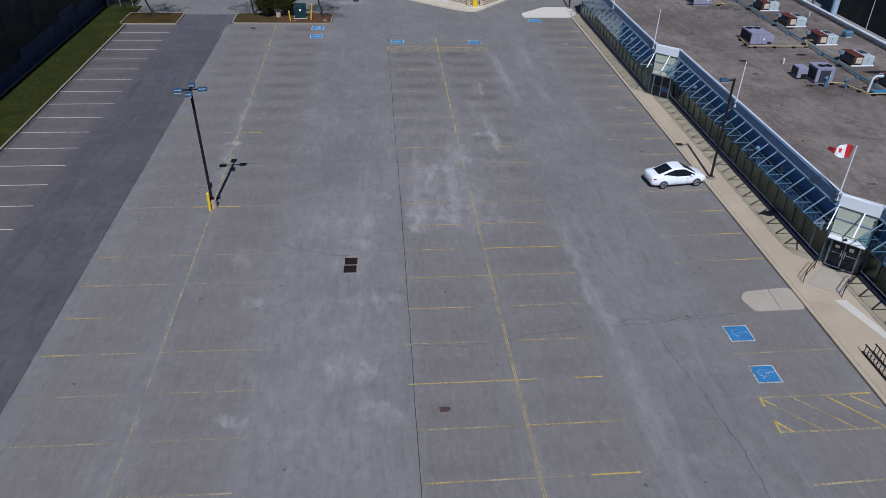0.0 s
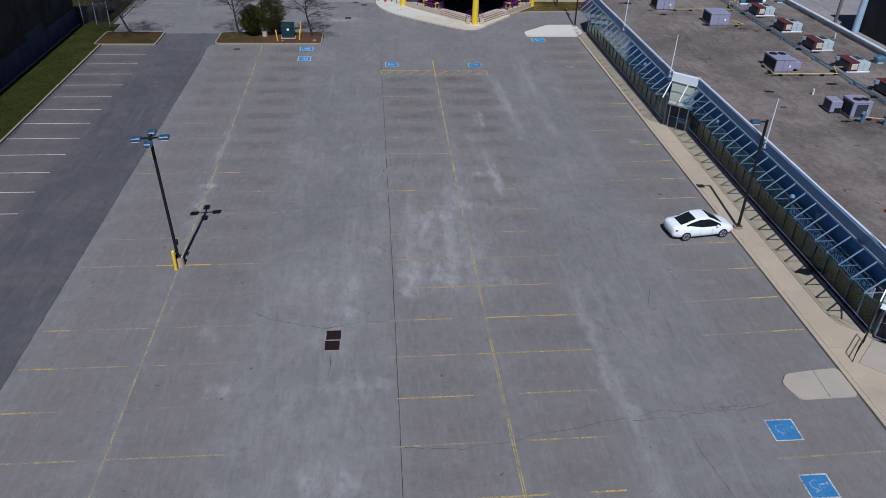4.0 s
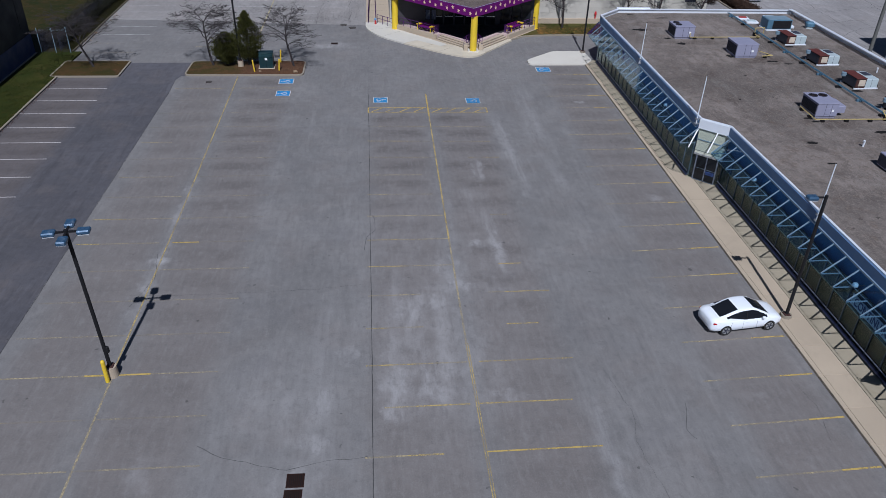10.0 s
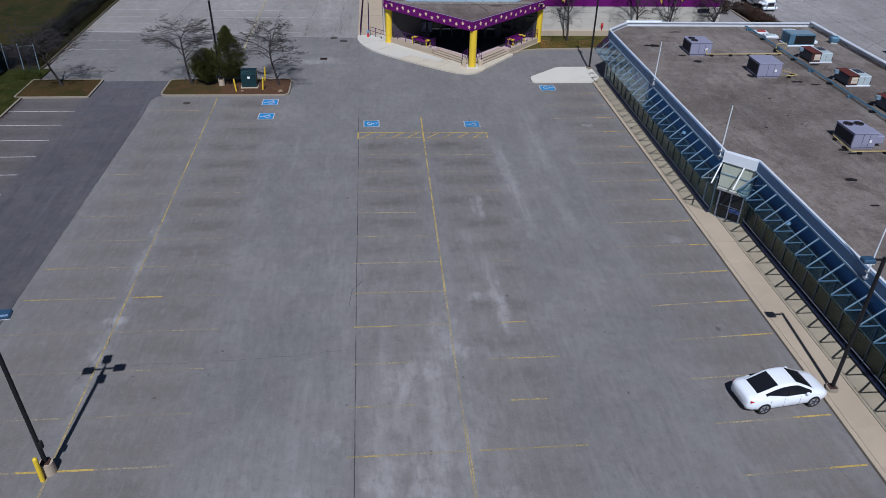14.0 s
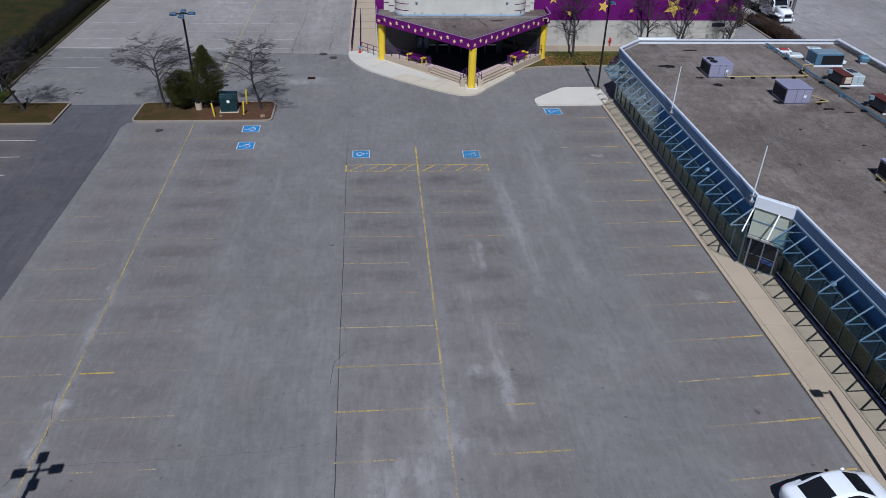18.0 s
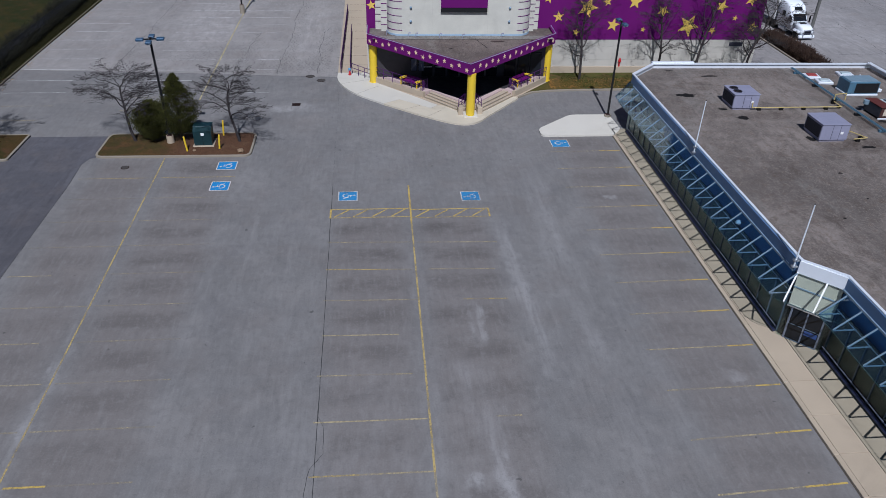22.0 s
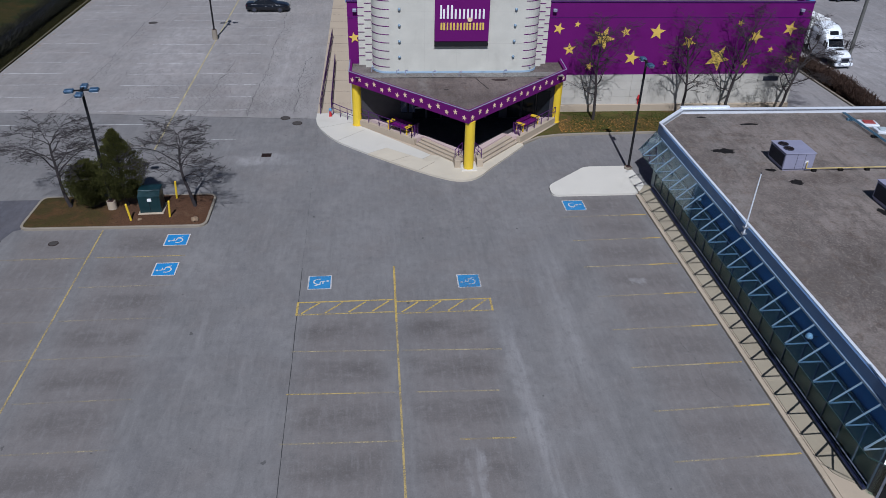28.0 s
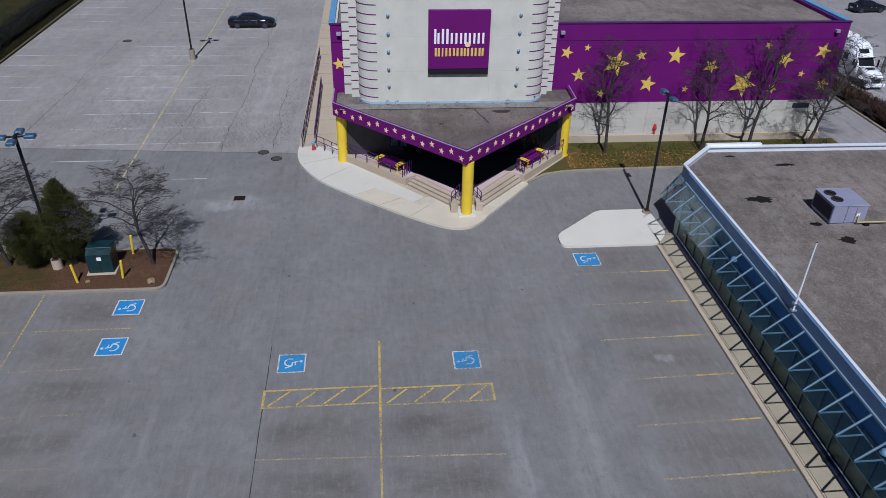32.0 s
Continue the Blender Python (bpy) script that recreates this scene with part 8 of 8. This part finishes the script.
def heater(y, label):
    """Old gas unit: rusted hood with a pale louvre, light body, round flue."""
    t = thing("rooftop_heater", 41.92, y - 0.45, RZ, 2, label, "heating unit", "rooftop heaters")
    for q in (-1.02, 0.9):
        part("skid", boxed(-1.05, 1.1, q, q + 0.12, 0, 0.12, 0.02), M_cap, t)
    part("rusted_hood", boxed(-0.98, -0.1, -1.0, 1.0, 0.12, 0.9, 0.02), M_brown_rust, t, "rust-brown weathered hood")
    part("hood_lid", boxed(-1.02, -0.08, -1.04, 1.04, 0.9, 0.94, 0.01), M_maroon, t, "dark rusty red lid")
    part("slate_side", boxed(-1.0, -0.98, -0.94, 0.94, 0.14, 0.86, 0.005), M_slate, t, "slate-grey side panel")
    part("louvre_panel", boxed(-0.75, -0.18, -1.02, -1.0, 0.28, 0.8, 0.005), M_louvre, t, "pale louvre panel with rust runs")
    for i in range(4):
        part("louvre_slat", boxed(-0.72, -0.21, -1.035, -1.02, 0.33 + 0.12 * i, 0.36 + 0.12 * i), M_louvre, t)
    part("body", boxed(-0.1, 1.0, -0.97, 0.97, 0.12, 0.86, 0.03), M_ac_pale, t)
    part("panel_seam", boxed(0.4, 0.42, -0.978, -0.97, 0.16, 0.84), M_ac_dark, t)
    part("top_vent", boxed(0.25, 0.85, -0.1, 0.75, 0.86, 0.9, 0.01), M_ac_dark, t)
    part("side_hood", boxed(1.0, 1.18, -0.6, 0.3, 0.2, 0.6, 0.05), M_ac_pale, t)
    bm = bmesh.new()
    tube(bm, (-1.0, 0.55, 0.78), (-1.28, 0.55, 0.78), 0.1, n=10)
    tube(bm, (-1.2, 0.55, 0.66), (-1.2, 0.55, 0.94), 0.2, n=14)
    part("flue", bm, M_flue, t, "blue-grey round flue cap")
    part("gas_valve", pipe(bmesh.new(), [(1.12, -0.75, 0), (1.12, -0.75, 0.35), (1.0, -0.75, 0.35)], 0.07, 8), M_black, t)
    return t


for y in (85.4, 79.4, 73.4, 67.4, 61.4, 55.4, 49.4):
    heater(y, "old rooftop heater with a rusty hood and pale body")
bu = thing("rooftop_cooling_unit", 42.6, 89.6, RZ, 0, "pale blue rooftop unit with a black louvred front", "cooling unit")
part("skid", boxed(-1.35, 1.3, -0.85, 0.85, 0, 0.16, 0.03), M_cap, bu)
part("cabinet", boxed(-1.3, 1.25, -0.8, 0.8, 0.16, 1.12, 0.03), M_pipe_blue, bu)
part("black_louvre", boxed(-0.75, 1.15, -0.83, -0.8, 0.26, 1.02), M_black, bu)
part("roof_hood", boxed(-1.2, 1.15, -0.7, 0.7, 1.12, 1.17, 0.02), M_flue, bu)
part("side_flap", boxed(1.35, 1.7, -0.6, 0.3, 0.2, 0.45, 0.03), M_cap, bu)
for x, y, m, lb in ((40.7, 93.2, M_faded_red, "low roof hatch with a faded red lid"), (41.1, 91.9, M_ac_pale, "low roof hatch with a pale blue lid"), (43.9, 93.6, M_ac_pale, "low roof hatch with a pale blue lid")):
    t = thing("roof_hatch", x, y, RZ, -8, lb, "roof hatch", "roof hatches")
    part("frame_curb", boxed(-0.62, 0.62, -0.5, 0.5, 0, 0.2, 0.03), M_cap, t)
    part("lid", boxed(-0.4, 0.4, -0.3, 0.3, 0.2, 0.28, 0.04), m, t)

runs = thing("blue_roof_pipe", 0, 0, RZ, 0, "long blue painted pipe on roof supports", "pipe")
for k in (0, 1):
    part("pipe_run", tube(bmesh.new(), (39.78 + 0.15 * k, 95.0, 0.24), (39.93 + 0.15 * k, 40.0, 0.24), 0.04, n=8), M_pipe_blue, runs)
for i in range(18):
    part("pipe_support", boxed(39.62, 40.12, 94 - i * 3.1, 94.2 - i * 3.1, 0, 0.18, 0.01), M_black if i % 2 else M_pipe_blue, runs)


def gas_line(points, label):
    t = thing("yellow_gas_line", 0, 0, RZ, 0, label, "pipe", "gas lines")
    for a, b in zip(points, points[1:]):
        part("pipe_run", tube(bmesh.new(), a, b, 0.038, n=8), M_pipe_yellow, t)
    for a, b in zip(points, points[1:]):
        d = (Vector(b) - Vector(a)).length
        for i in range(int(d / 2.2) + 1):
            p = Vector(a).lerp(Vector(b), (i + 0.3) / (int(d / 2.2) + 1))
            if p.z < 0.4:
                part("block_support", boxed(p.x - 0.14, p.x + 0.14, p.y - 0.1, p.y + 0.1, 0, max(0.06, p.z - 0.05)), M_tar, t)


gas_line([(32.2, 86.05, 0.6), (32.2, 86.0, 0.2), (39.3, 86.05, 0.2), (39.3, 87.2, 0.2), (39.3, 87.2, 0.75), (40.3, 87.4, 0.75), (40.3, 87.4, 0.2)], "yellow gas line from an air conditioner")
gas_line([(34.2, 67.9, 0.2), (34.05, 65.2, 0.2), (39.6, 65.15, 0.2), (39.7, 66.0, 0.5), (40.5, 66.0, 0.5)], "yellow gas line round an air conditioner")
gas_line([(36.8, 80.1, 0.2), (37.9, 80.3, 0.2), (37.2, 81.6, 0.2)], "short yellow gas line by an air conditioner")
gas_line([(36.4, 55.6, 0.2), (37.6, 55.3, 0.2), (38.4, 53.0, 0.2), (41.5, 53.0, 0.2)], "yellow gas line by an air conditioner")
M_tray_blue = surface("bright_blue_paint", (0.05, 0.2, 0.4), 0.45, coarse=3, vary=0.2, dirt=0.25)
tray = thing("blue_pipe_tray", 39.9, 53.3, RZ, 0, "bright blue pipe tray with a white vent bend", "pipe tray")
part("tray", boxed(-1.1, 1.7, -0.25, 0.25, 0.2, 0.32, 0.02), M_tray_blue, tray)
part("tray_lip", boxed(-1.1, 1.7, -0.3, -0.25, 0.2, 0.45), M_tray_blue, tray)
part("white_bend", pipe(bmesh.new(), [(-1.0, 0.6, 0), (-0.9, 0.6, 1.1), (-0.7, 0.6, 1.3), (-0.1, 0.6, 1.3)], 0.08), M_cap, tray)
for x in (-0.9, 0.4, 1.5):
    part("foot", boxed(x - 0.1, x + 0.1, -0.25, 0.25, 0, 0.2), M_black, tray)
for x, y, r in ((35.9, 55.0, 0.14), (37.4, 54.6, 0.1), (35.2, 60.8, 0.07), (45.4, 76.0, 0.06), (44.5, 92.4, 0.07)):
    t = thing("roof_vent_pipe", x, y, RZ, 0, "short blue-grey vent pipe with a bent top", "vent pipe", "roof vents")
    part("stack", tube(bmesh.new(), (0, 0, 0), (0, 0, 0.7 if r > 0.08 else 0.4), r, n=10), M_pipe_blue if r > 0.08 else M_cap, t)
    part("bend", pipe(bmesh.new(), [(0, 0, 0.68), (-0.12, -0.1, 0.85), (-0.35, -0.25, 0.72)] if r > 0.08 else [(0, 0, 0.38), (-0.05, -0.04, 0.46), (-0.14, -0.1, 0.42)], r * 0.95, 10), M_pipe_blue if r > 0.08 else M_cap, t)
vent = thing("roof_edge_hood", 46.4, 89.9, RZ, -12, "dusty blue hooded exhaust at the roof edge", "exhaust hood")
part("hood", boxed(-0.4, 0.45, -0.38, 0.38, 0.1, 0.65, 0.14), M_pipe_blue, vent)
part("neck", boxed(-0.3, 0.3, -0.3, 0.3, 0, 0.15), M_ac_pale, vent)
copy_thing(vent, pose(45.4, 68.6, RZ, 0, 0, 10))
for x, y, a, b, s in ((28.3, 89.2, 0.95, 0.42, 1), (32.0, 93.6, 0.8, 0.2, 2), (30.9, 84.6, 0.5, 0.45, 3), (37.4, 79.2, 0.6, 0.25, 4), (38.6, 78.5, 0.5, 0.2, 5), (29.0, 95.0, 0.4, 0.15, 6), (43.6, 76.4, 0.5, 0.3, 7), (31.9, 61.5, 0.5, 0.25, 8), (42.8, 58.5, 1.6, 0.5, 9), (30.1, 86.3, 0.4, 0.25, 10), (34.1, 80.7, 0.35, 0.5, 11), (33.9, 65.9, 0.4, 0.25, 12), (34.2, 65.3, 0.4, 0.15, 13), (34.9, 55.3, 0.5, 0.25, 14), (38.1, 63.2, 0.7, 0.25, 15), (41.2, 83.6, 0.5, 0.3, 16), (41.0, 71.6, 0.6, 0.3, 17), (33.2, 75.4, 0.16, 0.12, 18), (30.3, 69.8, 0.12, 0.1, 19), (36.3, 72.6, 0.2, 0.1, 20), (31.5, 58.2, 0.35, 0.12, 21)):
    outline = [(a * (abs(math.cos(q)) ** 0.6) * math.copysign(1, math.cos(q)) * (0.8 + 0.55 * noise.noise((math.cos(q) * 6.1, math.sin(q) * 6.1, s))), b * math.sin(q) * (0.75 + 0.6 * noise.noise((math.cos(q) * 7.7, math.sin(q) * 7.7, s + 9)))) for q in [2 * math.pi * i / 30 for i in range(30)]]
    o = part("roof_patch", prism(bmesh.new(), outline, 0, 0.006), M_tar)
    o.location = (x, y, RZ)
    tagged(o, "dark tar patch on the gravel roof", "roof patch", "roof patches", "structure")
part("debris", boxed(-0.05, 0.05, -0.05, 0.05, 0, 0.03, 0.01), M_tar).location = (33.0, 72.0, RZ)
tagged(bpy.data.objects["debris"], "small dark scrap on the gravel roof", "debris")
